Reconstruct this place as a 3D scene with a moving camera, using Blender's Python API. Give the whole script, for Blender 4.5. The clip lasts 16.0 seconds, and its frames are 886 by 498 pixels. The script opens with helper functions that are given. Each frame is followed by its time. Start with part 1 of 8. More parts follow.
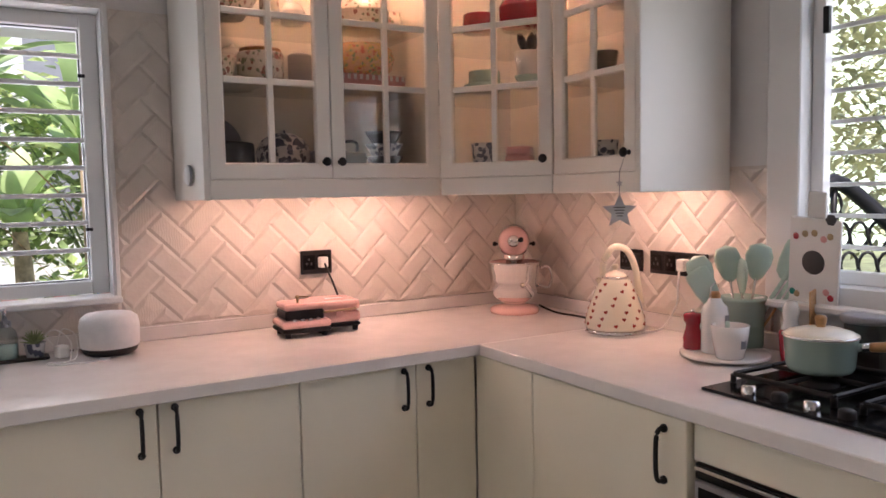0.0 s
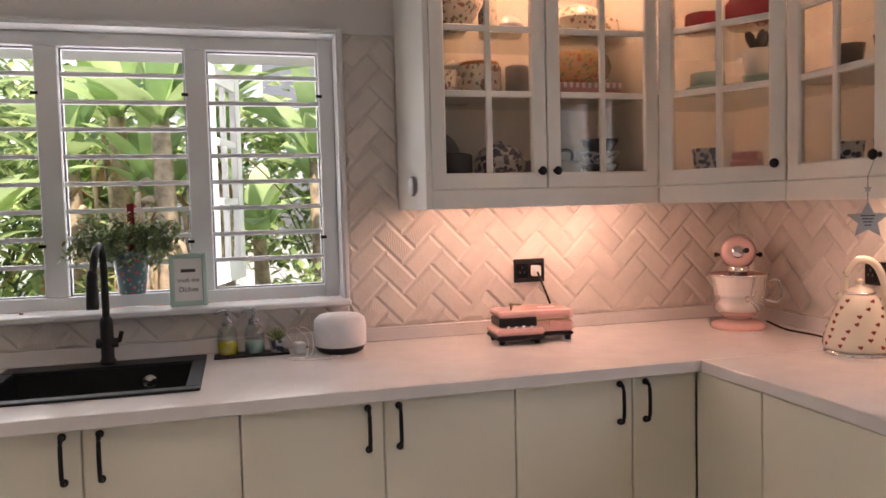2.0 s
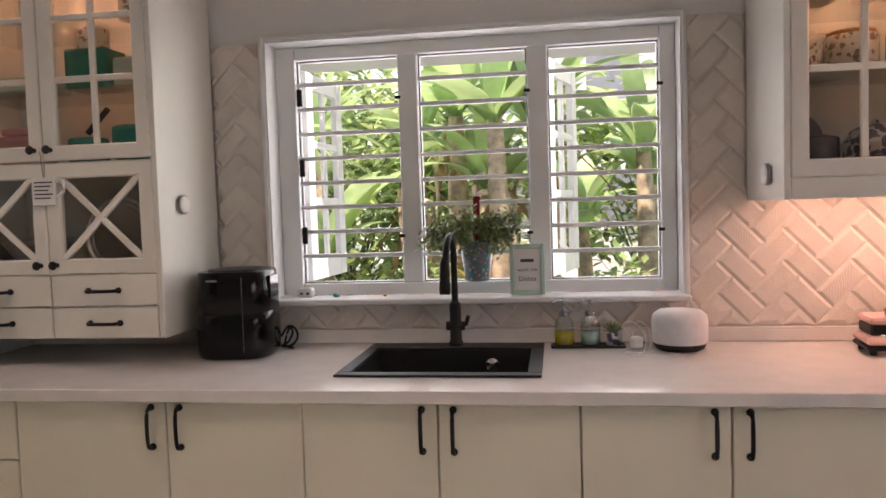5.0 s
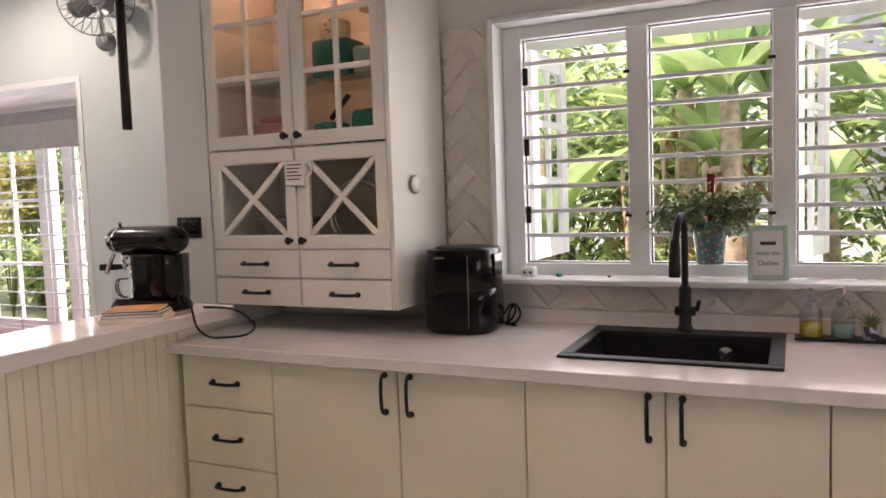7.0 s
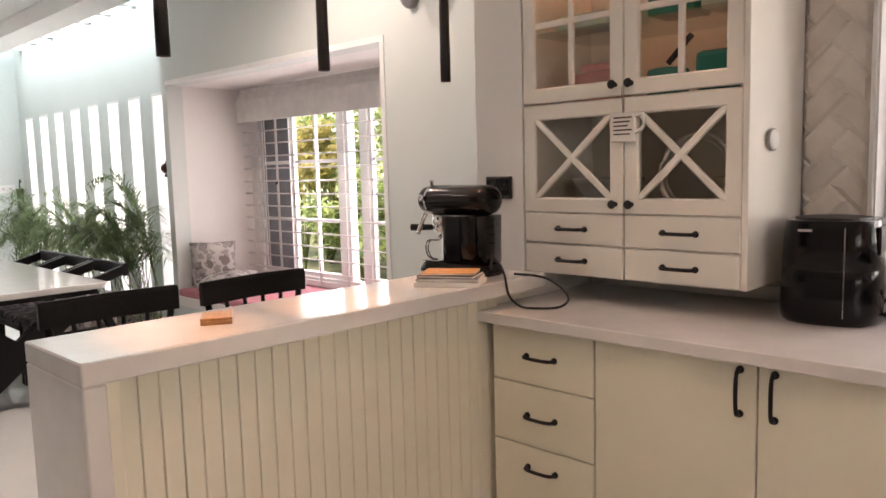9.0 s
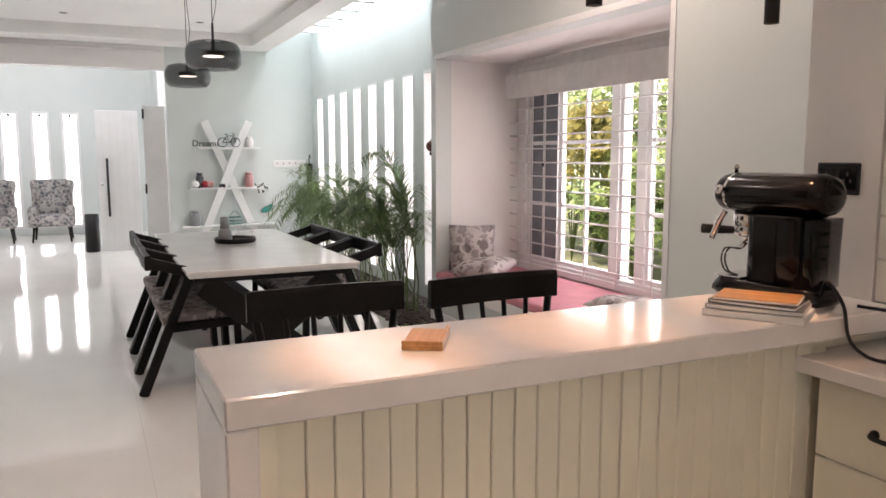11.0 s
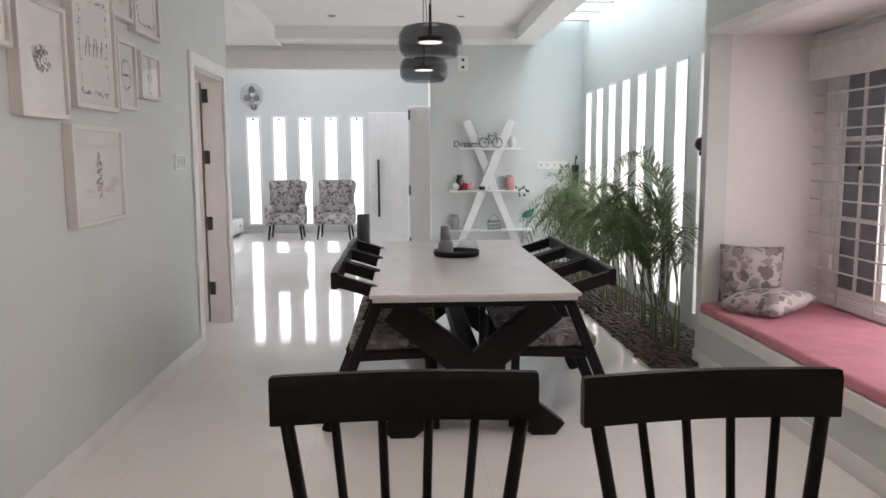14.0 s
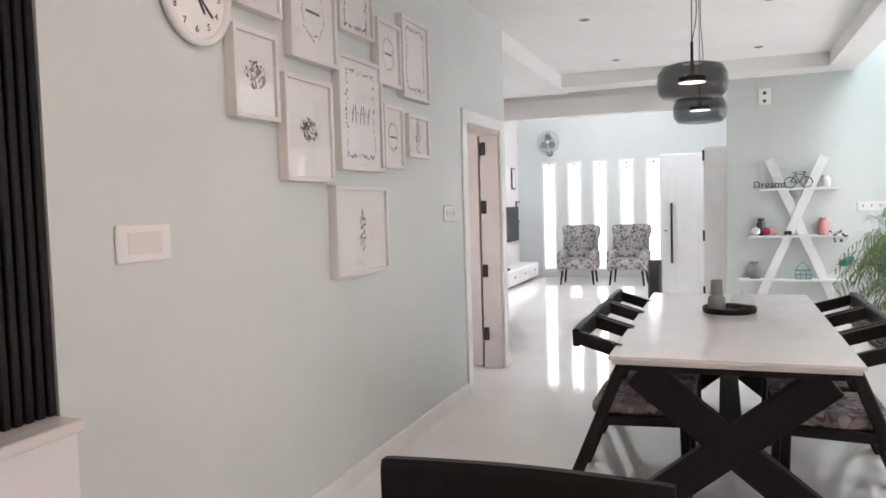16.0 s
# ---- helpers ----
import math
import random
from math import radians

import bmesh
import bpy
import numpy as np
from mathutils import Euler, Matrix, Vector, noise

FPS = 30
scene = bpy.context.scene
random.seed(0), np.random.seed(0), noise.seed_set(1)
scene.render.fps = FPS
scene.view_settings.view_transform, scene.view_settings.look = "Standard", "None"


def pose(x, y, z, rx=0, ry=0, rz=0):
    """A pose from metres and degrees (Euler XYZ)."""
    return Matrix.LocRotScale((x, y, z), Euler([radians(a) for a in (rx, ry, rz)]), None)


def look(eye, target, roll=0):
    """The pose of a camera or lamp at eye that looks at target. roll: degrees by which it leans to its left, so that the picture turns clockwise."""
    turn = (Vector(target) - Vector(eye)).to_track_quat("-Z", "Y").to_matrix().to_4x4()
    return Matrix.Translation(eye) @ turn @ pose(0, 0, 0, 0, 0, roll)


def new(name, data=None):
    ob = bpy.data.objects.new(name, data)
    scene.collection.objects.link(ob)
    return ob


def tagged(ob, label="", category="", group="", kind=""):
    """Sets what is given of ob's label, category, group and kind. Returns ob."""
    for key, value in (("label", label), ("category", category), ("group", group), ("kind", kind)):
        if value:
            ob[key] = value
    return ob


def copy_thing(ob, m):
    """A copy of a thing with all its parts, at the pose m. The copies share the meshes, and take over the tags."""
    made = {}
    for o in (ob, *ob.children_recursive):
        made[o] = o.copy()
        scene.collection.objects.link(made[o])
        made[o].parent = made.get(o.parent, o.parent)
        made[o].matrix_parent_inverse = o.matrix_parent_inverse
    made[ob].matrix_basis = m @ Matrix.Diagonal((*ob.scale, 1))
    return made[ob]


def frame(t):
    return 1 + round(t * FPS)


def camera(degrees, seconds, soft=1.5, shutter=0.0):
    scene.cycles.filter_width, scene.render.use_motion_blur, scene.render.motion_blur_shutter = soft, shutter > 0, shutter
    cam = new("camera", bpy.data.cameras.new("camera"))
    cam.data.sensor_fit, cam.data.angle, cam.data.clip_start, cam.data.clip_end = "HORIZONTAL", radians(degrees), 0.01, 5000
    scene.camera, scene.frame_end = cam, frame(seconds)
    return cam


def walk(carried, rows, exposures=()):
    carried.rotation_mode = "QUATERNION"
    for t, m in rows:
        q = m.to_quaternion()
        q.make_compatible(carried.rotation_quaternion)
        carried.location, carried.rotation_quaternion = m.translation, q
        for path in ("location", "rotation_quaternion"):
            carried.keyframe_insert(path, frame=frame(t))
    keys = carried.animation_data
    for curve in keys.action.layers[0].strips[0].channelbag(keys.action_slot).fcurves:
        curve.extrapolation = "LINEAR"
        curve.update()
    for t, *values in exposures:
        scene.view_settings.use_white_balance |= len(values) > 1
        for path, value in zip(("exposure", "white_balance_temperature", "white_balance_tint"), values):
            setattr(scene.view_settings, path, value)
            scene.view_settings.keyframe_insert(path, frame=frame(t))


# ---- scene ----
cam = camera(61.1, 16.0, soft=1.6)
METRES, EYE, TILT, LEAN, TURN = 2.77, 1.43, 0.0, 0.0, -30.7
EXPOSURES = [(0.0, 1.05, 6300, 22), (2.5, 1.02, 6750, 22), (7.0, 1.22, 6900, 25), (9.5, 1.48, 7350, 26), (12.5, 0.99, 6950, 27), (14.5, 0.97, 6900, 26), (15.2, 1.02, 6900, 26), (16.0, 1.38, 6900, 26)]
ROWS = [
    (0.0, 0.0, 0.0, 0.0, -0.08, -4.28, 1.1),
    (0.5, -0.0036, 0.0019, 0.0006, 3.9, -3.8, 1.2),
    (1.0, -0.0075, 0.0002, 0.0007, 7.88, -3.52, 1.32),
    (1.5, -0.012, -0.0033, 0.0001, 11.77, -3.33, 1.41),
    (2.0, -0.0149, -0.004, -0.0, 15.31, -3.24, 1.45),
    (2.5, -0.0188, -0.0039, -0.0001, 19.17, -3.15, 1.49),
    (3.0, -0.0246, -0.0037, -0.0002, 23.04, -3.11, 1.52),
    (3.5, -0.0309, -0.0035, -0.0005, 27.01, -3.1, 1.54),
    (4.0, -0.0356, -0.0043, -0.0006, 31.03, -3.11, 1.58),
    (6.5, -0.0546, -0.0054, -0.0001, 51.55, -3.77, 2.01),
    (7.0, -0.0555, -0.0059, -0.0003, 55.71, -4.19, 1.97),
    (7.5, -0.0639, -0.0033, -0.0005, 59.93, -4.72, 1.99),
    (8.0, -0.1007, -0.0144, -0.0009, 64.36, -5.31, 1.96),
    (8.5, -0.155, -0.0386, -0.0015, 69.33, -5.78, 1.82),
    (9.0, -0.2061, -0.041, -0.0074, 74.73, -6.19, 1.53),
    (9.5, -0.2628, -0.019, -0.0082, 80.11, -6.55, 1.17),
    (12.0, -0.5623, -0.0226, -0.0174, 104.33, -7.09, -0.22),
    (12.5, -0.6281, -0.0318, -0.0142, 108.13, -6.95, -0.17),
    (13.0, -0.6911, -0.0296, -0.0162, 111.2, -6.8, -0.08),
    (13.5, -0.7589, 0.0077, -0.0111, 114.08, -7.01, 0.14),
    (14.0, -0.8139, 0.041, -0.014, 117.7, -6.98, 0.29),
    (14.5, -0.8608, 0.0446, -0.0149, 122.4, -6.76, 0.62),
    (15.0, -0.8906, 0.0501, -0.011, 128.27, -6.05, 1.04),
    (15.5, -0.9161, 0.0749, -0.007, 134.79, -4.87, 1.46),
    (16.0, -0.9221, 0.1078, 0.0027, 141.14, -3.42, 1.67),
]
walk(cam, [(t, pose(0, 0, EYE, TILT, LEAN, TURN) @ pose(METRES * x, METRES * y, METRES * z, 90 + pitch, roll, yaw)) for t, x, y, z, yaw, pitch, roll in ROWS],
     exposures=EXPOSURES)

# ---- light ----
world = bpy.data.worlds.new("sky")
scene.world = world
world.use_nodes = True
wn = world.node_tree.nodes
sky = wn.new("ShaderNodeTexSky")
sky.sky_type, sky.sun_disc = "NISHITA", False
sky.sun_elevation, sky.sun_rotation = radians(63), radians(210)
world.node_tree.links.new(sky.outputs[0], wn["Background"].inputs[0])
wn["Background"].inputs[1].default_value = 0.14


LEVEL = 0.36


def lamp(name, kind, m, power, color=(1, 1, 1), **more):
    data = bpy.data.lights.new(name, kind)
    data.energy, data.color = power * (1.0 if kind == "SUN" else LEVEL), color
    if "size" in more:
        data.shape, data.size, data.size_y = "RECTANGLE", more["size"], more.get("size_y", more["size"])
    if "radius" in more:
        data.shadow_soft_size = more["radius"]
    if "spot" in more:
        data.spot_size, data.spot_blend = radians(more["spot"]), 0.6
    if "angle" in more:
        data.angle = radians(more["angle"])
    if "spread" in more:
        data.spread = radians(more["spread"])
    ob = new(name, data)
    ob.matrix_world = m
    return ob


DAY = (0.95, 0.98, 1.0)
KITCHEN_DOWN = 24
WARM = (1.0, 0.66, 0.42)
lamp("sun", "SUN", look((-4, -7, 16), (0, 0, 0)), 4.2, (1.0, 0.95, 0.87), angle=0.6)
# daylight in the openings
lamp("kitchen_window_light", "AREA", look((-0.43, 3.30, 1.6), (-0.43, 0, 1.2)), 22, DAY, size=1.5, size_y=1.0)
lamp("side_window_light", "AREA", look((2.5, 0.5, 1.6), (0, 0.5, 1.2)), 18, DAY, size=1.6, size_y=1.0)
lamp("bay_window_light", "AREA", look((-5.3, 4.22, 1.2), (-5.3, 0, 1.0)), 66, DAY, size=2.4, size_y=1.3)
lamp("slat_window_light", "AREA", look((-9.4, 3.95, 1.2), (-9.4, 0, 1.0)), 140, DAY, size=3.6, size_y=2.0)
lamp("skylight_light", "AREA", look((-9.2, 3.25, 3.5), (-9.2, 3.25, 0)), 105, (0.72, 0.93, 1.0), size=4.4, size_y=0.5)
lamp("living_light", "AREA", look((-16.4, -0.6, 1.2), (0, -0.6, 1.0)), 40, DAY, size=2.4, size_y=1.8)
lamp("living_skylight", "AREA", look((-12.75, 0.4, 3.9), (-12.75, 0.4, 0)), 85, (0.80, 0.96, 1.0), size=1.7, size_y=1.7)
lamp("entrance_light", "AREA", look((-13.4, 2.9, 1.3), (-13.4, 0, 1.0)), 40, DAY, size=1.2, size_y=2.0)

# ---- materials ----


def surf(name, col, rough=0.5, metal=0.0, var=0.06, scale=5.0, bump=0.05, bscale=90.0, coat=0.0, rand=0.0, col2=None, spec=0.5):
    """A painted, plastic, stone or metal surface with cloudy variation and fine grain."""
    m = bpy.data.materials.new(name)
    m.use_nodes = True
    n, l = m.node_tree.nodes, m.node_tree.links
    b = n["Principled BSDF"]
    b.inputs["Metallic"].default_value, b.inputs["Roughness"].default_value = metal, rough
    b.inputs["Coat Weight"].default_value = coat
    b.inputs["Coat Roughness"].default_value = 0.06
    b.inputs["Specular IOR Level"].default_value = spec
    tc = n.new("ShaderNodeTexCoord")
    big, fine = n.new("ShaderNodeTexNoise"), n.new("ShaderNodeTexNoise")
    big.inputs["Scale"].default_value, big.inputs["Detail"].default_value = scale, 5
    fine.inputs["Scale"].default_value, fine.inputs["Detail"].default_value = bscale, 3
    l.new(tc.outputs["Object"], big.inputs["Vector"])
    l.new(tc.outputs["Object"], fine.inputs["Vector"])
    ramp = n.new("ShaderNodeValToRGB")
    lo = [c * (1 - var) for c in col] if col2 is None else col2
    hi = [min(1, c * (1 + var)) for c in col] if col2 is None else col
    ramp.color_ramp.elements[0].position, ramp.color_ramp.elements[1].position = 0.35, 0.65
    ramp.color_ramp.elements[0].color, ramp.color_ramp.elements[1].color = (*lo, 1), (*hi, 1)
    l.new(big.outputs[0], ramp.inputs[0])
    last = ramp.outputs[0]
    if rand:
        info, hsv, mp = n.new("ShaderNodeObjectInfo"), n.new("ShaderNodeHueSaturation"), n.new("ShaderNodeMapRange")
        mp.inputs["To Min"].default_value, mp.inputs["To Max"].default_value = 1 - rand, 1 + rand
        l.new(info.outputs["Random"], mp.inputs["Value"])
        l.new(mp.outputs[0], hsv.inputs["Value"])
        l.new(last, hsv.inputs["Color"])
        last = hsv.outputs[0]
    l.new(last, b.inputs["Base Color"])
    rr = n.new("ShaderNodeMapRange")
    rr.inputs["To Min"].default_value, rr.inputs["To Max"].default_value = max(0, rough * 0.85), min(1, rough * 1.15)
    l.new(fine.outputs[0], rr.inputs["Value"])
    l.new(rr.outputs[0], b.inputs["Roughness"])
    if bump:
        bp = n.new("ShaderNodeBump")
        bp.inputs["Strength"].default_value, bp.inputs["Distance"].default_value = bump, 0.01
        l.new(fine.outputs[0], bp.inputs["Height"])
        l.new(bp.outputs[0], b.inputs["Normal"])
    return m


def spotted(name, base, inks, scale, size, rough=0.35, coat=0.0, distort=0.0):
    """A printed pattern: scattered blots of the ink colours on a base."""
    m = surf(name, base, rough, coat=coat, bump=0.02)
    n, l = m.node_tree.nodes, m.node_tree.links
    b = n["Principled BSDF"]
    last = b.inputs["Base Color"].links[0].from_socket
    tc = n.new("ShaderNodeTexCoord")
    for i, ink in enumerate(inks):
        mp, v = n.new("ShaderNodeMapping"), n.new("ShaderNodeTexVoronoi")
        mp.inputs["Location"].default_value = (3.7 * i, 1.3 * i, 2.1 * i)
        v.inputs["Scale"].default_value = scale * (1 + 0.2 * i)
        l.new(tc.outputs["Object"], mp.inputs[0])
        src = mp.outputs[0]
        if distort:
            nz, add = n.new("ShaderNodeTexNoise"), n.new("ShaderNodeVectorMath")
            nz.inputs["Scale"].default_value = scale * 1.6
            add.operation, add.inputs[1].default_value = "MULTIPLY_ADD", (distort,) * 3
            l.new(src, nz.inputs["Vector"])
            l.new(nz.outputs["Color"], add.inputs[0])
            l.new(src, add.inputs[2])
            src = add.outputs[0]
        l.new(src, v.inputs["Vector"])
        cmp = n.new("ShaderNodeMath")
        cmp.operation, cmp.inputs[1].default_value = "LESS_THAN", size
        l.new(v.outputs["Distance"], cmp.inputs[0])
        mix = n.new("ShaderNodeMix")
        mix.data_type = "RGBA"
        mix.inputs[7].default_value = (*ink, 1)
        l.new(cmp.outputs[0], mix.inputs[0])
        l.new(last, mix.inputs[6])
        last = mix.outputs[2]
    l.new(last, b.inputs["Base Color"])
    return m


def glass(name, col=(1, 1, 1), rough=0.0, ior=1.45):
    m = bpy.data.materials.new(name)
    m.use_nodes = True
    b = m.node_tree.nodes["Principled BSDF"]
    b.inputs["Base Color"].default_value = (*col, 1)
    b.inputs["Roughness"].default_value, b.inputs["IOR"].default_value = rough, ior
    b.inputs["Transmission Weight"].default_value = 1.0
    return m


def pane_glass(name, tint=(1, 1, 1), gloss=0.1):
    """A thin flat pane: it lets light straight through and mirrors a little."""
    m = bpy.data.materials.new(name)
    m.use_nodes = True
    n, l = m.node_tree.nodes, m.node_tree.links
    n.remove(n["Principled BSDF"])
    t, g, mix = n.new("ShaderNodeBsdfTransparent"), n.new("ShaderNodeBsdfGlossy"), n.new("ShaderNodeMixShader")
    lw, pw, ml = n.new("ShaderNodeLayerWeight"), n.new("ShaderNodeMath"), n.new("ShaderNodeMath")
    t.inputs[0].default_value, g.inputs["Roughness"].default_value = (*tint, 1), 0.02
    pw.operation, pw.inputs[1].default_value = "POWER", 4.0
    ml.operation, ml.inputs[1].default_value, ml.inputs[2].default_value = "MULTIPLY_ADD", 0.6, 0.025 + gloss * 0.1
    l.new(lw.outputs["Facing"], pw.inputs[0])
    l.new(pw.outputs[0], ml.inputs[0])
    l.new(ml.outputs[0], mix.inputs[0])
    l.new(t.outputs[0], mix.inputs[1])
    l.new(g.outputs[0], mix.inputs[2])
    l.new(mix.outputs[0], n["Material Output"].inputs[0])
    return m


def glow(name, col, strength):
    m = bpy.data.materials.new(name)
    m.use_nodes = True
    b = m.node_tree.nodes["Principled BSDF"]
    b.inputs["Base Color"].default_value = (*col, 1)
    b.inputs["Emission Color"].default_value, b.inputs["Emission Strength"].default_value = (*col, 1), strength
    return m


def floor_tiles(name):
    """Polished cream vitrified tiles with thin joints and faint clouding."""
    m = surf(name, (0.86, 0.845, 0.81), 0.06, var=0.03, scale=2.0, bump=0.006, bscale=6, spec=0.6)
    n, l = m.node_tree.nodes, m.node_tree.links
    b = n["Principled BSDF"]
    last = b.inputs["Base Color"].links[0].from_socket
    tc, br, mix = n.new("ShaderNodeTexCoord"), n.new("ShaderNodeTexBrick"), n.new("ShaderNodeMix")
    br.offset = 0.0
    for k, v in (("Scale", 1.0), ("Mortar Size", 0.0012), ("Brick Width", 0.8), ("Row Height", 0.8), ("Mortar Smooth", 0.0)):
        br.inputs[k].default_value = v
    l.new(tc.outputs["Object"], br.inputs["Vector"])
    mix.data_type = "RGBA"
    mix.inputs[7].default_value = (0.70, 0.68, 0.64, 1)
    l.new(br.outputs["Fac"], mix.inputs[0])
    l.new(last, mix.inputs[6])
    l.new(mix.outputs[2], b.inputs["Base Color"])
    return m


def grain(name, col, dark, rough=0.4, scale=(2, 30, 30), coat=0.0):
    """Wood with long grain along its local x."""
    m = surf(name, col, rough, bump=0.04, coat=coat)
    n, l = m.node_tree.nodes, m.node_tree.links
    tc, mp, nz, rp = n.new("ShaderNodeTexCoord"), n.new("ShaderNodeMapping"), n.new("ShaderNodeTexNoise"), n.new("ShaderNodeValToRGB")
    mp.inputs["Scale"].default_value = scale
    nz.inputs["Scale"].default_value, nz.inputs["Detail"].default_value = 2.0, 6
    rp.color_ramp.elements[0].position, rp.color_ramp.elements[1].position = 0.3, 0.7
    rp.color_ramp.elements[0].color, rp.color_ramp.elements[1].color = (*dark, 1), (*col, 1)
    l.new(tc.outputs["Object"], mp.inputs[0])
    l.new(mp.outputs[0], nz.inputs["Vector"])
    l.new(nz.outputs[0], rp.inputs[0])
    l.new(rp.outputs[0], n["Principled BSDF"].inputs["Base Color"])
    return m


WHITE = surf("white_wall_paint", (0.78, 0.76, 0.74), 0.6, var=0.03, scale=1.5, bump=0.03, bscale=140)
MINT = surf("pale_mint_wall_paint", (0.62, 0.66, 0.64), 0.45, var=0.03, scale=1.2, bump=0.03, bscale=140)
CEIL = surf("white_ceiling_paint", (0.82, 0.82, 0.80), 0.7, var=0.02, scale=1.5, bump=0.02)
TRIM = surf("white_gloss_trim_paint", (0.80, 0.80, 0.79), 0.3, var=0.03, scale=4, bump=0.02)
CREAM = surf("cream_satin_lacquer", (0.79, 0.755, 0.625), 0.33, var=0.025, scale=3, bump=0.008, bscale=60)
# white door paint darkened to taupe, standing in for shade in the doorway
DOORTRIM = surf("shade_darkened_door_paint", (0.60, 0.56, 0.52), 0.4, var=0.03, scale=4, bump=0.02)
CREAM2 = surf("warm_white_satin_lacquer", (0.80, 0.77, 0.71), 0.35, var=0.025, scale=3, bump=0.015, bscale=60)
QUARTZ = surf("pale_quartz_worktop", (0.74, 0.71, 0.69), 0.11, var=0.035, scale=9, bump=0.008, bscale=220, spec=0.55)
TILE = surf("matt_glazed_beige_tile", (0.70, 0.64, 0.58), 0.3, var=0.04, scale=14, bump=0.12, bscale=70, rand=0.05)
GROUT = surf("pale_grout", (0.70, 0.64, 0.58), 0.85, var=0.06, scale=20, bump=0.2)
BLACK = surf("black_gloss_plastic", (0.006, 0.0055, 0.006), 0.14, var=0.15, bump=0.0, spec=0.25)
MATT = surf("black_matt_metal", (0.012, 0.011, 0.011), 0.45, var=0.2, bump=0.04, spec=0.3)
SINK = surf("black_granite_composite", (0.014, 0.014, 0.015), 0.5, var=0.25, scale=120, bump=0.15, bscale=260, spec=0.3)
WOODBLK = grain("black_stained_wood", (0.009, 0.0075, 0.0075), (0.004, 0.0035, 0.0035), 0.45)
WOODBLK.node_tree.nodes["Principled BSDF"].inputs["Specular IOR Level"].default_value = 0.22
OAK = grain("honey_oak_wood", (0.55, 0.30, 0.12), (0.38, 0.19, 0.07), 0.4, (3, 40, 40))
STEELD = surf("brushed_dark_steel", (0.30, 0.30, 0.31), 0.28, 1.0, var=0.06, bump=0.02)
STARG = surf("pale_grey_painted_wood", (0.42, 0.43, 0.44), 0.6, var=0.1, scale=20, bump=0.08)
CREAMLEAF = surf("pale_cream_green_leaf", (0.50, 0.50, 0.30), 0.5, var=0.4, scale=3, bump=0.05)
CHROME = surf("polished_steel", (0.72, 0.71, 0.70), 0.09, 1.0, var=0.03, bump=0.01)
PINK = surf("blush_pink_enamel", (0.76, 0.46, 0.42), 0.25, var=0.03, bump=0.01, coat=0.5)
PINKB = surf("dusty_pink_upholstery", (0.56, 0.22, 0.26), 0.85, var=0.08, scale=8, bump=0.25, bscale=400)
MINTE = surf("pale_mint_enamel", (0.47, 0.63, 0.55), 0.25, var=0.04, bump=0.01, coat=0.4)
TEAL = surf("teal_enamel", (0.03, 0.26, 0.22), 0.25, var=0.05, bump=0.01, coat=0.4)
REDE = surf("red_enamel", (0.36, 0.015, 0.03), 0.22, var=0.05, bump=0.01, coat=0.5)
REDSTRAP = surf("dull_red_plastic_strap", (0.30, 0.03, 0.035), 0.7, var=0.1, bump=0.02, spec=0.2)
CREAME = surf("cream_enamel", (0.80, 0.74, 0.60), 0.2, var=0.03, bump=0.01, coat=0.5)
PORC = surf("white_glazed_porcelain", (0.82, 0.80, 0.78), 0.16, var=0.03, bump=0.01, coat=0.4)
FABW = surf("white_speaker_fabric", (0.78, 0.77, 0.78), 0.9, var=0.04, scale=30, bump=0.35, bscale=600)
PLASW = surf("white_plastic", (0.80, 0.79, 0.77), 0.35, var=0.03, bump=0.01)
DARKIN = surf("dark_glaze", (0.05, 0.05, 0.06), 0.25, var=0.2, bump=0.02, coat=0.3)
GREYE = surf("grey_enamel", (0.24, 0.24, 0.25), 0.3, var=0.1, bump=0.01)
FLORAL = spotted("floral_print_glaze", (0.72, 0.66, 0.58), ((0.35, 0.16, 0.13), (0.22, 0.25, 0.16)), 38, 0.30, coat=0.3, distort=0.02)
BLUEFL = spotted("blue_floral_glaze", (0.60, 0.60, 0.62), ((0.05, 0.06, 0.12), (0.08, 0.09, 0.14)), 34, 0.42, coat=0.3, distort=0.02)
REDSPOT = spotted("red_and_white_spotted_glaze", (0.80, 0.73, 0.58), ((0.33, 0.06, 0.04),), 30, 0.24, 0.2, coat=0.5)
HEARTRED = surf("dark_red_heart_print", (0.33, 0.06, 0.045), 0.2, var=0.2, scale=40, bump=0.0, coat=0.5)
STRIPES = spotted("coloured_basket_weave", (0.62, 0.42, 0.26), ((0.55, 0.18, 0.12), (0.25, 0.36, 0.20), (0.60, 0.45, 0.12)), 45, 0.34, 0.8, distort=0.01)
POTPAT = spotted("teal_floral_pot_glaze", (0.10, 0.20, 0.22), ((0.50, 0.12, 0.14), (0.40, 0.48, 0.45)), 40, 0.30, coat=0.3, distort=0.015)
CHAIRFAB = spotted("grey_patterned_upholstery", (0.22, 0.19, 0.18), ((0.10, 0.08, 0.08), (0.36, 0.32, 0.31)), 15, 0.42, 0.85, distort=0.06)
ARMFAB = spotted("cream_upholstery_with_grey_flowers", (0.34, 0.32, 0.30), ((0.08, 0.09, 0.10), (0.20, 0.18, 0.18)), 15, 0.40, 0.85, distort=0.05)
CUSHFAB = spotted("grey_and_white_leaf_print_cushion", (0.52, 0.48, 0.46), ((0.20, 0.17, 0.16), (0.33, 0.29, 0.28)), 11, 0.44, 0.85, distort=0.09)
PANE = pane_glass("clear_pane")
DIMPANE = pane_glass("cabinet_pane", (0.95, 0.94, 0.92), 0.0)
SMOKE = pane_glass("smoked_glass", (0.36, 0.37, 0.38), 0.15)
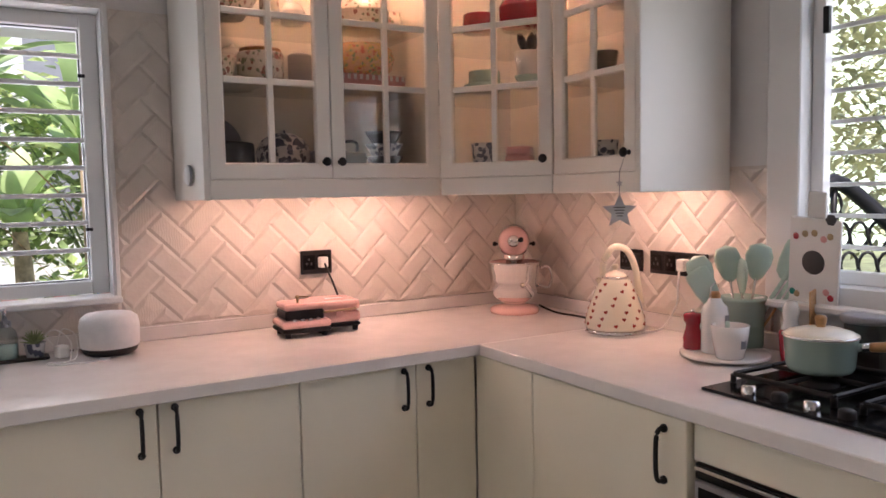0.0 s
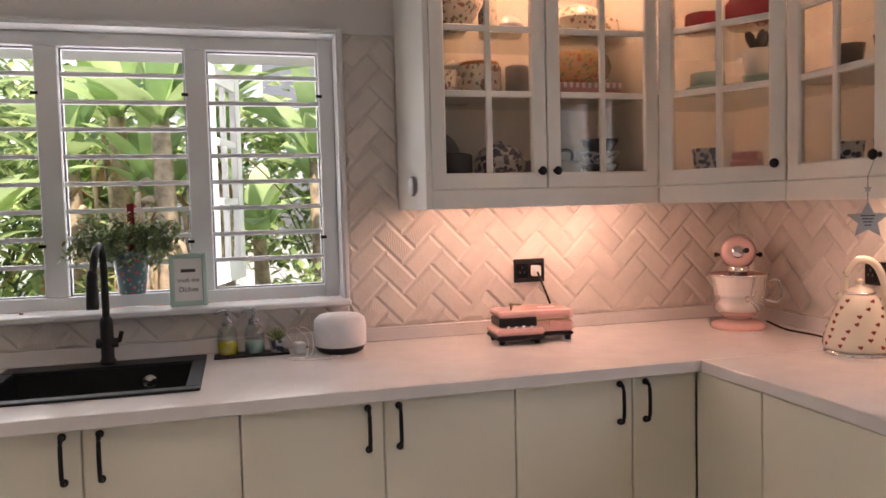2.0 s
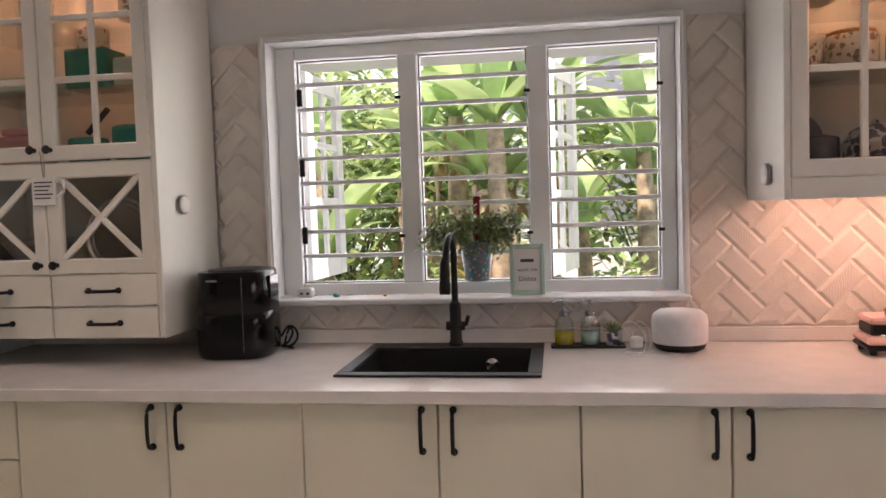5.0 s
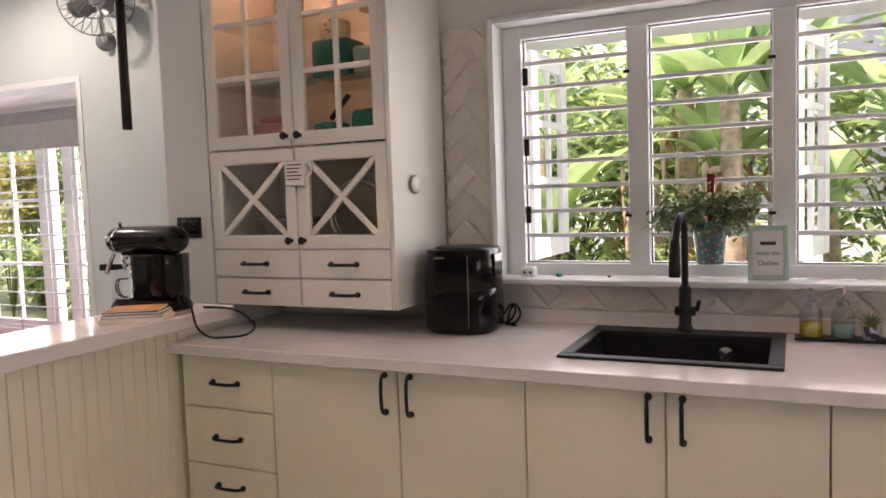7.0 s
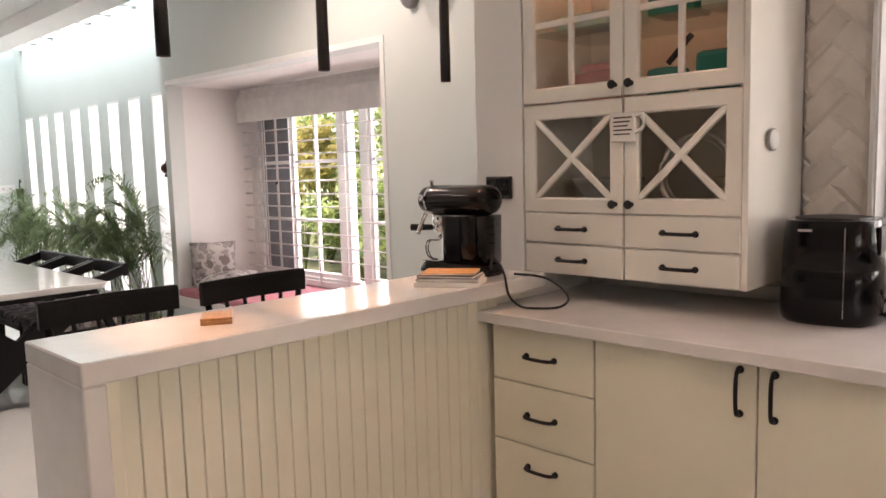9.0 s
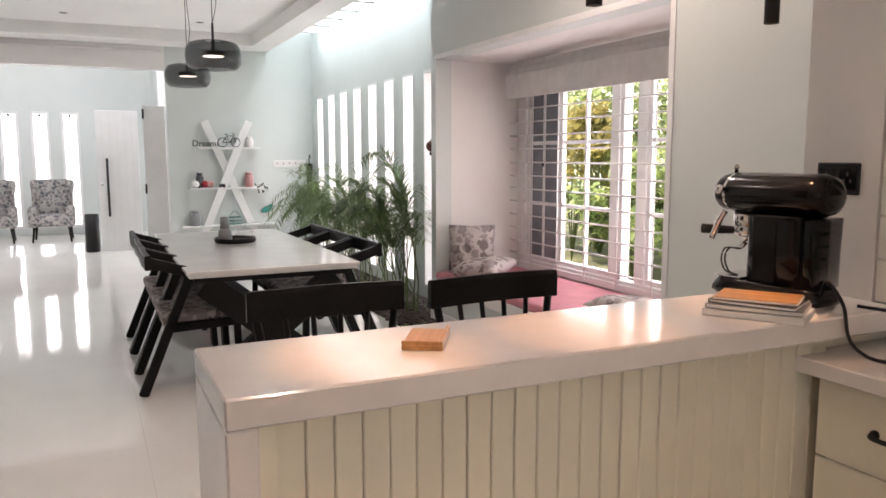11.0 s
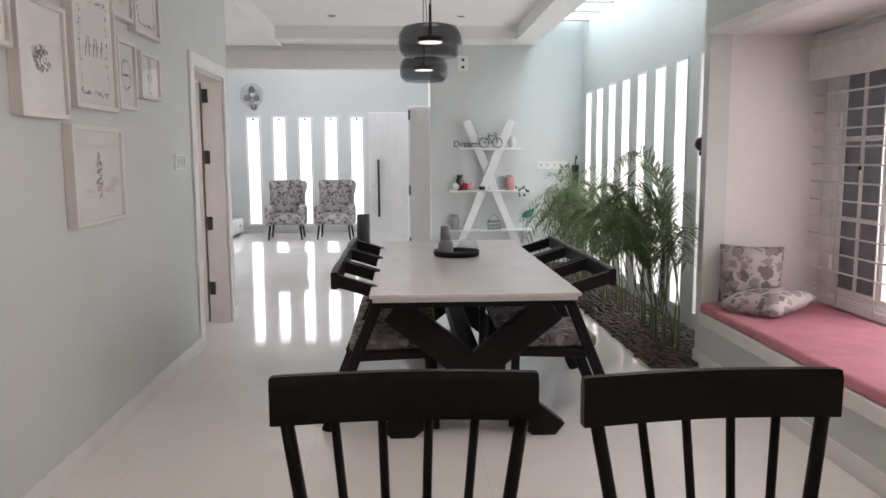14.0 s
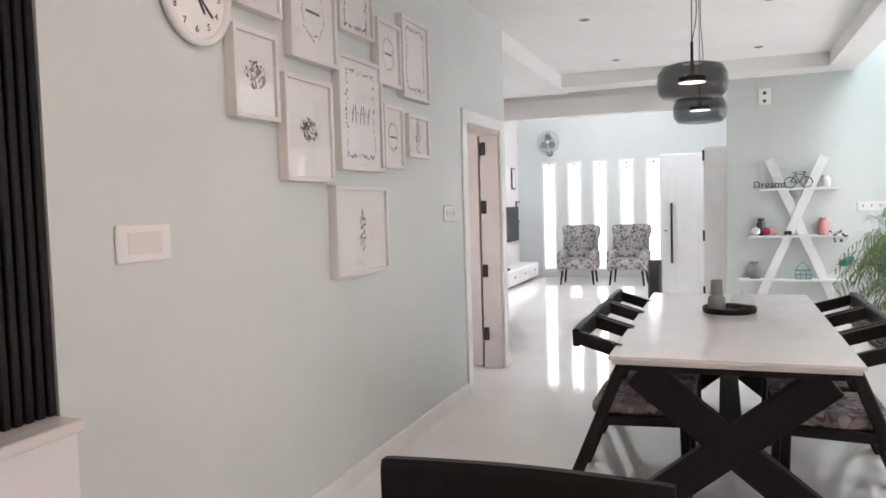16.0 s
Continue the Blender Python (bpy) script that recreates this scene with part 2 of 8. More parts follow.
CLEAR = pane_glass("clear_thin_glass", (0.93, 0.95, 0.95), 0.2)
BOTTLE = pane_glass("thick_bottle_glass", (0.80, 0.83, 0.82), 1.2)
HAZE = glow("glowing_haze_backdrop", (0.82, 0.95, 0.75), 0.6)
FLOOR = floor_tiles("polished_cream_floor_tile")
PEBBLE = surf("dark_brown_pebble", (0.075, 0.055, 0.05), 0.75, var=0.3, scale=30, bump=0.1, rand=0.35)
LEAFP = surf("palm_leaf", (0.125, 0.18, 0.075), 0.5, var=0.35, scale=4, bump=0.03)
STALK = surf("palm_stalk", (0.13, 0.17, 0.06), 0.5, var=0.25, scale=15, bump=0.05)
LEAFB = surf("banana_leaf", (0.41, 0.53, 0.23), 0.4, var=0.4, scale=1.6, bump=0.06, bscale=30, rand=0.25)
LEAFY = surf("sunlit_leaf", (0.37, 0.48, 0.20), 0.45, var=0.5, scale=2.5, bump=0.05)
BARK = surf("dry_banana_stem", (0.46, 0.34, 0.21), 0.8, var=0.4, scale=9, bump=0.4, bscale=25)
HERB = surf("small_herb_leaf", (0.22, 0.29, 0.11), 0.5, var=0.35, scale=20, bump=0.03)
EARTH = surf("garden_earth", (0.13, 0.14, 0.07), 0.9, var=0.4, scale=1.5, bump=0.5, bscale=14)
YELLOWLEAF = surf("yellow_croton_leaf", (0.40, 0.36, 0.12), 0.45, var=0.5, scale=2.5, bump=0.05)
DRYLEAF = surf("dry_brown_leaf", (0.42, 0.27, 0.13), 0.8, var=0.45, scale=5, bump=0.3, bscale=25, rand=0.3)
BLUEBLOOM = surf("blue_flower_petals", (0.10, 0.18, 0.45), 0.6, var=0.3, scale=9, bump=0.05)
CONCRETE = surf("pale_bounce_concrete", (0.46, 0.44, 0.41), 0.85, var=0.15, scale=2.5, bump=0.2, bscale=40)
SLATE = surf("slate_grey_louvre_paint", (0.19, 0.205, 0.235), 0.5, var=0.15, scale=6, bump=0.04)
INK = surf("dark_ink", (0.06, 0.055, 0.055), 0.6, bump=0.0)
SPRIGINK = surf("brown_grey_flower_ink", (0.20, 0.15, 0.13), 0.6, var=0.5, scale=40, bump=0.0)
GOLD = surf("gilt_print", (0.36, 0.26, 0.14), 0.5, bump=0.0)
PAPER = surf("white_paper", (0.80, 0.79, 0.77), 0.75, var=0.02, bump=0.03, bscale=200)
FRAMEW = surf("pale_grey_picture_frame", (0.72, 0.70, 0.68), 0.4, var=0.03, bump=0.02)
SOFTPINK = surf("soft_pink_glaze", (0.62, 0.30, 0.29), 0.3, var=0.08, bump=0.02)
LED = glow("warm_led", (1.0, 0.72, 0.45), 6)
LAMPD = glow("pendant_led", (1.0, 0.90, 0.78), 2.5)
SKYGLOW = glow("glowing_window_backdrop", (0.95, 1.0, 1.0), 0.43)
NAVY = surf("dark_green_panel", (0.02, 0.03, 0.03), 0.5)
# leaf by leaf variation from dark to yellowish green
ln, ll = LEAFY.node_tree.nodes, LEAFY.node_tree.links
geo, hue, mpv, mph = ln.new("ShaderNodeNewGeometry"), ln.new("ShaderNodeHueSaturation"), ln.new("ShaderNodeMapRange"), ln.new("ShaderNodeMapRange")
mpv.inputs["To Min"].default_value, mpv.inputs["To Max"].default_value = 0.5, 1.5
mph.inputs["To Min"].default_value, mph.inputs["To Max"].default_value = 0.53, 0.46
ll.new(geo.outputs["Random Per Island"], mpv.inputs["Value"])
ll.new(geo.outputs["Random Per Island"], mph.inputs["Value"])
ll.new(mpv.outputs[0], hue.inputs["Value"])
ll.new(mph.outputs[0], hue.inputs["Hue"])
ll.new(ln["Principled BSDF"].inputs["Base Color"].links[0].from_socket, hue.inputs["Color"])
ll.new(hue.outputs[0], ln["Principled BSDF"].inputs["Base Color"])
FROST = surf("frosted_sun_diffuser", (0.85, 0.87, 0.87), 0.6, bump=0.0)
FROST.node_tree.nodes["Principled BSDF"].inputs["Transmission Weight"].default_value = 0.0
for lm in (LEAFB, LEAFY, LEAFP, YELLOWLEAF, FROST):
    ln, ll = lm.node_tree.nodes, lm.node_tree.links
    tl, mx = ln.new("ShaderNodeBsdfTranslucent"), ln.new("ShaderNodeMixShader")
    ll.new(ln["Principled BSDF"].inputs["Base Color"].links[0].from_socket, tl.inputs[0])
    mx.inputs[0].default_value = 0.5
    ll.new(ln["Principled BSDF"].outputs[0], mx.inputs[1])
    ll.new(tl.outputs[0], mx.inputs[2])
    ll.new(mx.outputs[0], ln["Material Output"].inputs[0])

# ---- building helpers ----


def box(bm, x0, x1, y0, y1, z0, z1, bev=0.0, seg=1, m=None):
    t = bmesh.new()
    bmesh.ops.create_cube(t, size=1)
    for v in t.verts:
        v.co = Vector((x0 + (v.co.x + 0.5) * (x1 - x0), y0 + (v.co.y + 0.5) * (y1 - y0), z0 + (v.co.z + 0.5) * (z1 - z0)))
    if bev:
        bmesh.ops.bevel(t, geom=t.edges[:], offset=bev, segments=seg, affect="EDGES", profile=0.5)
    join(bm, t, m)
    return bm


def join(bm, t, m=None):
    if m is not None:
        t.transform(m)
    index = {v: bm.verts.new(v.co) for v in t.verts}
    for f in t.faces:
        nf = bm.faces.new([index[v] for v in f.verts])
        nf.smooth = f.smooth
    t.free()


def lathe(bm, prof, seg=24, cx=0.0, cy=0.0, z=0.0, closed=True, m=None):
    """Turns (radius, height) pairs round a vertical axis."""
    t = bmesh.new()
    rings = []
    for r, h in prof:
        if r < 1e-5:
            rings.append([t.verts.new((cx, cy, z + h))])
        else:
            rings.append([t.verts.new((cx + r * math.cos(2 * math.pi * i / seg), cy + r * math.sin(2 * math.pi * i / seg), z + h)) for i in range(seg)])
    for a, b in zip(rings, rings[1:]):
        for i in range(seg):
            j = (i + 1) % seg
            if len(a) == 1 and len(b) == 1:
                continue
            if len(a) == 1:
                t.faces.new((a[0], b[i], b[j]))
            elif len(b) == 1:
                t.faces.new((a[i], b[0], a[j]))
            else:
                t.faces.new((a[i], b[i], b[j], a[j]))
    for f in t.faces:
        f.smooth = True
    bmesh.ops.recalc_face_normals(t, faces=t.faces[:])
    join(bm, t, m)
    return bm


def tube(bm, pts, r, seg=8, r1=None, caps=True):
    """A round bar along a line of points."""
    pts = [Vector(p) for p in pts]
    rings = []
    n = len(pts)
    up = Vector((0.013, 0.027, 1.0))
    for i, p in enumerate(pts):
        d = (pts[min(i + 1, n - 1)] - pts[max(i - 1, 0)]).normalized()
        a = d.cross(up if abs(d.z) < 0.95 else Vector((1, 0.01, 0))).normalized()
        b = d.cross(a).normalized()
        rad = r if r1 is None else r + (r1 - r) * i / max(1, n - 1)
        rings.append([bm.verts.new(p + rad * (math.cos(2 * math.pi * k / seg) * a + math.sin(2 * math.pi * k / seg) * b)) for k in range(seg)])
    for a, b in zip(rings, rings[1:]):
        for k in range(seg):
            f = bm.faces.new((a[k], a[(k + 1) % seg], b[(k + 1) % seg], b[k]))
            f.smooth = True
    if caps:
        bm.faces.new(list(reversed(rings[0])))
        bm.faces.new(rings[-1])
    return bm


def beam(bm, p, q, w, h, up=(0, 0, 1), bev=0.004):
    """A square bar from p to q, w wide and h deep."""
    p, q = Vector(p), Vector(q)
    d = (q - p).normalized()
    s = d.cross(Vector(up)).normalized()
    u = s.cross(d).normalized()
    m = Matrix((s, d, u)).transposed().to_4x4()
    m.translation = (p + q) / 2
    le = (q - p).length / 2
    return box(bm, -w / 2, w / 2, -le, le, -h / 2, h / 2, bev, 1, m)


def smoothline(pts, n=8):
    """Points along a soft curve through the given ones."""
    pts = [Vector(p) for p in pts]
    out = []
    for i in range(len(pts) - 1):
        a, b, c, d = pts[max(i - 1, 0)], pts[i], pts[i + 1], pts[min(i + 2, len(pts) - 1)]
        for k in range(n):
            t = k / n
            out.append(0.5 * ((2 * b) + (c - a) * t + (2 * a - 5 * b + 4 * c - d) * t * t + (3 * b - 3 * c + d - a) * t ** 3))
    return out + [pts[-1]]


def part(name, bm, material, parent=None, label=""):
    me = bpy.data.meshes.new(name)
    bm.normal_update()
    bm.to_mesh(me)
    bm.free()
    me.materials.append(material)
    ob = new(name, me)
    if parent is not None:
        ob.parent = parent
    if label:
        ob["label"] = label
    return ob


def thing(name, x, y, z, label, category, rz=0.0, group=""):
    ob = new(name)
    ob.matrix_world = pose(x, y, z, 0, 0, rz)
    ob.empty_display_size = 0.05
    return tagged(ob, label, category, group)


def struct(name, bm, material, label="", parent=None):
    ob = part(name, bm, material, parent, label)
    return tagged(ob, kind="structure")


def B(*a, **k):
    return box(bmesh.new(), *a, **k)


def wall_y(name, y0, y1, x0, x1, z0, z1, holes, material, label=""):
    """A wall along x with rectangular holes (x0, x1, z0, z1), in order along x."""
    bm = bmesh.new()
    at = x0
    for hx0, hx1, hz0, hz1 in holes:
        if hx0 > at:
            box(bm, at, hx0, y0, y1, z0, z1)
        if hz0 > z0:
            box(bm, hx0, hx1, y0, y1, z0, hz0)
        if hz1 < z1:
            box(bm, hx0, hx1, y0, y1, hz1, z1)
        at = hx1
    if at < x1:
        box(bm, at, x1, y0, y1, z0, z1)
    return struct(name, bm, material, label)


def wall_x(name, x0, x1, y0, y1, z0, z1, holes, material, label=""):
    bm = bmesh.new()
    at = y0
    for hy0, hy1, hz0, hz1 in holes:
        if hy0 > at:
            box(bm, x0, x1, at, hy0, z0, z1)
        if hz0 > z0:
            box(bm, x0, x1, hy0, hy1, z0, hz0)
        if hz1 < z1:
            box(bm, x0, x1, hy0, hy1, hz1, z1)
        at = hy1
    if at < y1:
        box(bm, x0, x1, at, y1, z0, z1)
    return struct(name, bm, material, label)


def text_part(name, words, size, m, material, parent, extrude=0.0008, label=""):
    c = bpy.data.curves.new(name, "FONT")
    c.body, c.size, c.extrude, c.align_x, c.align_y = words, size, extrude, "CENTER", "CENTER"
    tmp = bpy.data.objects.new(name, c)
    scene.collection.objects.link(tmp)
    bpy.context.view_layer.update()
    me = bpy.data.meshes.new_from_object(tmp)
    bpy.data.objects.remove(tmp)
    me.materials.append(material)
    ob = new(name, me)
    ob.parent = parent
    ob.matrix_local = m
    if label:
        ob["label"] = label
    return ob


# ---- structure ----
YB, XR = 2.96, 2.17          # faces of the kitchen tiling
YL, YD = -0.24, 3.20         # dining: picture wall and bay wall
XS, XE = -11.6, -16.0        # shelf wall and far living wall
H = 2.95
CT = 0.90                    # worktop height

struct("floor", B(-18, 2.6, -3.4, 4.4, -0.12, 0.0), FLOOR, "polished cream tiled floor")
# kitchen walls
wall_y("wall_north", YB + 0.02, YB + 0.2, -2.585, XR + 0.2, 0, H, [(-1.253, 0.363, 1.06, 2.114)], WHITE, "white painted kitchen wall with a wide window")
wall_x("wall_east", XR + 0.02, XR + 0.2, -3.3, YB + 0.02, 0, H, [(-0.35, 1.52, 1.06, 2.2)], WHITE, "white painted kitchen wall with a side window")
struct("wall_south", B(-3.2, XR + 0.2, -3.5, -3.3, 0, H), WHITE)
struct("wall_west", B(-3.2, -3.0, -3.3, YL - 0.2, 0, H), WHITE)
struct("wall_stub", B(-2.585, -2.35, 2.50, YB + 0.02, 0, H), WHITE, "white end of the wall beside the hung cabinet")
struct("wall_stub_back", B(-2.585, -2.40, YB + 0.02, YD, 0, H), WHITE)
# dining walls
wall_y("wall_bay", YD, YD + 0.14, -6.75, -2.40, 0, H, [(-6.66, -3.95, 0.34, 2.155)], MINT, "pale mint wall round a window seat")
wall_y("wall_pictures", YL - 0.16, YL, -8.47, -3.655, 0, H, [(-8.28, -7.39, 0, 2.05)], MINT, "pale mint wall hung with picture frames")
wall_y("wall_slats", 3.55, 3.75, XS, -6.75, 0, 3.9, [(-11.33 + 0.52 * i, -11.33 + 0.52 * i + 0.27, 0.12, 2.19) for i in range(8)], MINT, "pale mint wall with tall narrow windows")
struct("wall_pillar", B(-6.75, -6.705, YD + 0.14, 3.75, 0, 3.9), MINT)
wall_x("wall_shelf", XS - 0.15, XS, 1.60, 3.75, 0, 3.9, [], MINT, "pale mint wall behind the crossed shelf")
struct("beam", B(XS - 0.15, XS, -2.2, 1.60, 2.50, H), WHITE, "white beam across the living room opening")
# living room walls
wall_x("wall_living", XE - 0.2, XE, -2.2, 3.2, 0, 3.9, [(-1.62 + 0.473 * i, -1.62 + 0.473 * i + 0.24, 0.16, 2.13) for i in range(5)], MINT, "pale blue-mint wall with five slot windows")
struct("wall_living_side", B(XE, -8.47, -2.3, -2.1, 0, 3.9), WHITE)
struct("wall_entrance", B(XE, -14.3, 1.75, 1.95, 0, 3.9), MINT)
struct("wall_hidden_room", B(-8.47, -8.35, -2.1, YL - 0.16, 0, H), WHITE)
struct("wall_niche", B(-3.653, -2.3, YL - 0.16, YL - 0.03, 0, H), WHITE)
# bay
struct("bay_side_far", B(-6.705, -6.66, YD + 0.14, 4.12, 0.30, 2.155), WHITE, "white side wall of the window seat")
struct("bay_side_near", B(-3.95, -3.81, YD + 0.14, 4.12, 0.30, 2.155), WHITE)
struct("bay_soffit", B(-6.705, -3.81, YD + 0.14, 4.12, 2.155, 2.30), WHITE)
struct("bay_seat_base", B(-6.66, -3.95, YD - 0.02, 4.12, 0.29, 0.37, 0.005), WHITE, "white ledge under the window seat")
wall_y("bay_back", 3.98, 4.12, -6.66, -3.95, 0.37, 2.155, [(-6.575, -4.03, 0.47, 1.98)], WHITE)
# ceilings
bm = bmesh.new()
box(bm, -3.2, XR + 0.2, -3.5, YB + 0.2, H, H + 0.12)
box(bm, XS - 0.2, -3.2, -2.3, 2.93, H, H + 0.12)
box(bm, -6.75, -3.2, 2.93, YD + 0.2, H, H + 0.12)
struct("ceiling", bm, CEIL, "plain white ceiling")
struct("ceiling_band", B(XS, -6.6, 2.64, 2.93, 2.80, H), CEIL, "dropped white band beside the skylight")
struct("ceiling_band_living", B(XS, -8.47, -2.1, -0.26, 2.78, H), CEIL)
struct("ceiling_band_end", B(XS, -11.13, -0.26, 2.64, 2.80, H), CEIL)
bm = bmesh.new()
box(bm, XE - 0.2, XS - 0.15, -2.3, -1.3, 3.9, 4.0)
box(bm, XE - 0.2, XS - 0.15, 1.3, 3.3, 3.9, 4.0)
struct("ceiling_living", bm, CEIL)
bm = bmesh.new()
for i in range(9):
    box(bm, XS + 0.25 + 0.56 * i, XS + 0.37 + 0.56 * i, 2.93, 3.55, 3.05, 3.25)
struct("skylight_beams", bm, TRIM, "white beams across the skylight")
struct("skylight_curb", B(XS, -6.75, 2.80, 2.93, H, 3.9), CEIL)
# frosted sheets added over both skylights to block direct sun and soften it
ob = struct("skylight_glass", B(XS, -6.75, 2.93, 3.55, 3.9, 3.91), FROST, "frosted panel added over the skylight to soften the sun")
struct("skylight_living", B(XE - 0.2, XS - 0.15, -1.3, 1.3, 3.95, 3.96), FROST)
# recessed ceiling lights: the first six are unseen, added to light kitchen and bay wall
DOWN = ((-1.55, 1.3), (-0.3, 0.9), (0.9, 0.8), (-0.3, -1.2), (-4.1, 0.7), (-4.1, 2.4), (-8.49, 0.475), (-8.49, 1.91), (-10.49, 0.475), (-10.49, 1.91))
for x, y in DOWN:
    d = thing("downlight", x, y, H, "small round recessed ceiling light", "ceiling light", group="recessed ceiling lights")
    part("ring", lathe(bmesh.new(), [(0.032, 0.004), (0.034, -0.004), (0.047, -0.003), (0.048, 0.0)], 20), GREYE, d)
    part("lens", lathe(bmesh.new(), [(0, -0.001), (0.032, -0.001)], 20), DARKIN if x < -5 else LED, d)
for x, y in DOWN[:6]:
    lamp("unseen_downlight_lamp", "SPOT", look((x, y, H - 0.02), (x, y + 0.001, 0)), KITCHEN_DOWN * (1.5 if x == -1.55 else 0.6 if x == 0.9 else 1.0 if x > -3 else 3.4 if y > 1 else 0.8), (1.0, 0.93, 0.84) if x < -3 else (1.0, 0.80, 0.62), spot=168 if x < -3 else 108, radius=0.04)
# baseboards
for nm, a in (("baseboard_pictures", (-7.30, -3.655, YL, YL + 0.014, 0, 0.10)), ("baseboard_pictures_end", (-8.47, -8.38, YL, YL + 0.014, 0, 0.10)),
              ("baseboard_bay", (-6.75, -2.6, YD - 0.014, YD, 0, 0.10)), ("baseboard_shelf", (XS, XS + 0.014, 1.6, 3.55, 0, 0.10)),
              ("baseboard_pillar", (-6.764, -6.75, YD, 3.55, 0, 0.10))):
    struct(nm, B(*a, 0.003), TRIM)

# ---- kitchen fittings ----


def bar_handle(parent, x, y, z, length, along="z", out=(0, -1, 0), name="handle"):
    """An arched black pull on two feet."""
    o, bm = Vector(out), bmesh.new()
    a = Vector((0, 0, 1)) if along == "z" else Vector((1, 0, 0)) if along == "x" else Vector((0, 1, 0))
    c = Vector((x, y, z))
    h = length / 2
    pts = [c - a * h, c - a * h + o * 0.018, c - a * (h - 0.016) + o * 0.029, c + o * 0.032, c + a * (h - 0.016) + o * 0.029, c + a * h + o * 0.018, c + a * h]
    tube(bm, smoothline(pts, 4), 0.0062, 8)
    for s in (-1, 1):
        tube(bm, [c + a * h * s, c + a * h * s + o * 0.006], 0.011, 10)
    return part(name, bm, MATT, parent, "black iron pull handle")


def knob(parent, x, y, z, out=(0, -1, 0)):
    bm = bmesh.new()
    m = Matrix.Translation((x, y, z)) @ Vector(out).to_track_quat("Z", "Y").to_matrix().to_4x4()
    lathe(bm, [(0, 0), (0.009, 0), (0.006, 0.006), (0.006, 0.014), (0.013, 0.019), (0.016, 0.025), (0.013, 0.031), (0, 0.033)], 14, m=m)
    return part("knob", bm, MATT, parent, "black turned knob")


def base_unit(x0, x1, edges, label, drawers=0, sides=(1, 0)):
    """A floor cabinet in the window run: carcass, fronts and pulls."""
    u = thing("base_cabinet", (x0 + x1) / 2, 2.58, 0, label, "cabinet", group="kitchen base cabinets")
    off = -(x0 + x1) / 2
    bm = bmesh.new()
    box(bm, x0 + off + 0.002, x1 + off - 0.002, -0.36, 0.375, 0.10, 0.70)
    box(bm, x0 + off + 0.002, x1 + off - 0.002, -0.36, -0.30, 0.70, 0.858)
    box(bm, x0 + off + 0.02, x1 + off - 0.02, -0.31, 0.36, 0, 0.10)
    part("body", bm, CREAM, u)
    if drawers:
        for i, (a, b) in enumerate(((0.66, 0.857), (0.44, 0.656), (0.11, 0.436))):
            d = part("drawer", B(x0 + off + 0.003, x1 + off - 0.003, -0.381, -0.361, a, b, 0.003), CREAM, u)
            bar_handle(d, 0.0, -0.381, (a + b) / 2 + (0.0 if i < 2 else 0.09), 0.115, "x")
    else:
        for i in range(len(edges) - 1):
            a, b = edges[i] + off, edges[i + 1] + off
            d = part("door", B(a + 0.002, b - 0.002, -0.381, -0.361, 0.11, 0.857, 0.003), CREAM, u)
            s = edges[1] + off + (-0.047 if i == 0 else 0.047)
            bar_handle(d, s, -0.381, 0.775, 0.125)
    return u


base_unit(-2.265, -1.84, None, "cream three-drawer floor cabinet with black pulls", drawers=3)
base_unit(-1.84, -0.885, (-1.84, -1.325, -0.885), "cream two-door floor cabinet with black pulls")
base_unit(-0.885, -0.055, (-0.885, -0.469, -0.055), "cream two-door floor cabinet under the sink")
base_unit(-0.055, 0.78, (-0.055, 0.36, 0.78), "cream two-door floor cabinet with black pulls")
base_unit(0.78, 1.43, (0.78, 1.19, 1.43), "cream corner floor cabinet with two narrow doors")

# side run under the hob
u = thing("base_cabinet", 1.8, 1.7, 0, "cream side floor cabinet with one wide door", "cabinet", group="kitchen base cabinets")
part("body", B(-0.33, 0.33, -0.445, 0.49, 0.10, 0.858), CREAM, u)
part("filler_panel", B(-0.368, -0.331, 0.176, 0.50, 0.11, 0.857, 0.003), CREAM, u)
d = part("door", B(-0.368, -0.331, -0.445, 0.172, 0.11, 0.857, 0.003), CREAM, u)
bar_handle(d, -0.368, -0.375, 0.755, 0.135, "z", (-1, 0, 0))
u = thing("oven", 1.8, 0.94, 0, "black built-in oven with a dark glass door", "oven")
part("surround", B(-0.33, 0.33, -0.31, 0.31, 0.0, 0.858), CREAM, u)
part("top_panel", B(-0.35, -0.331, -0.308, 0.308, 0.760, 0.857, 0.003), CREAM, u)
part("control_panel", B(-0.352, -0.331, -0.302, 0.302, 0.716, 0.756, 0.003), BLACK, u)
part("trim_strip", B(-0.358, -0.3522, -0.302, 0.302, 0.738, 0.748, 0.002), CHROME, u)
part("door_frame", B(-0.3545, -0.331, -0.302, 0.302, 0.16, 0.712, 0.003), GREYE, u)
part("door_glass", B(-0.357, -0.3546, -0.288, 0.288, 0.18, 0.698, 0.001), BLACK, u)
part("handle", tube(bmesh.new(), smoothline([(-0.356, -0.25, 0.60), (-0.395, -0.245, 0.60), (-0.395, 0.245, 0.60), (-0.356, 0.25, 0.60)], 3), 0.008, 8), CHROME, u)
u = thing("base_cabinet", 1.8, -0.4, 0, "cream side floor cabinet with plain doors", "cabinet", group="kitchen base cabinets")
part("body", B(-0.33, 0.33, -1.0, 1.03, 0.10, 0.858), CREAM, u)
for i in range(4):
    part("door", B(-0.35, -0.331, -1.0 + 0.505 * i, -0.5 + 0.505 * i, 0.11, 0.857, 0.003), CREAM, u)

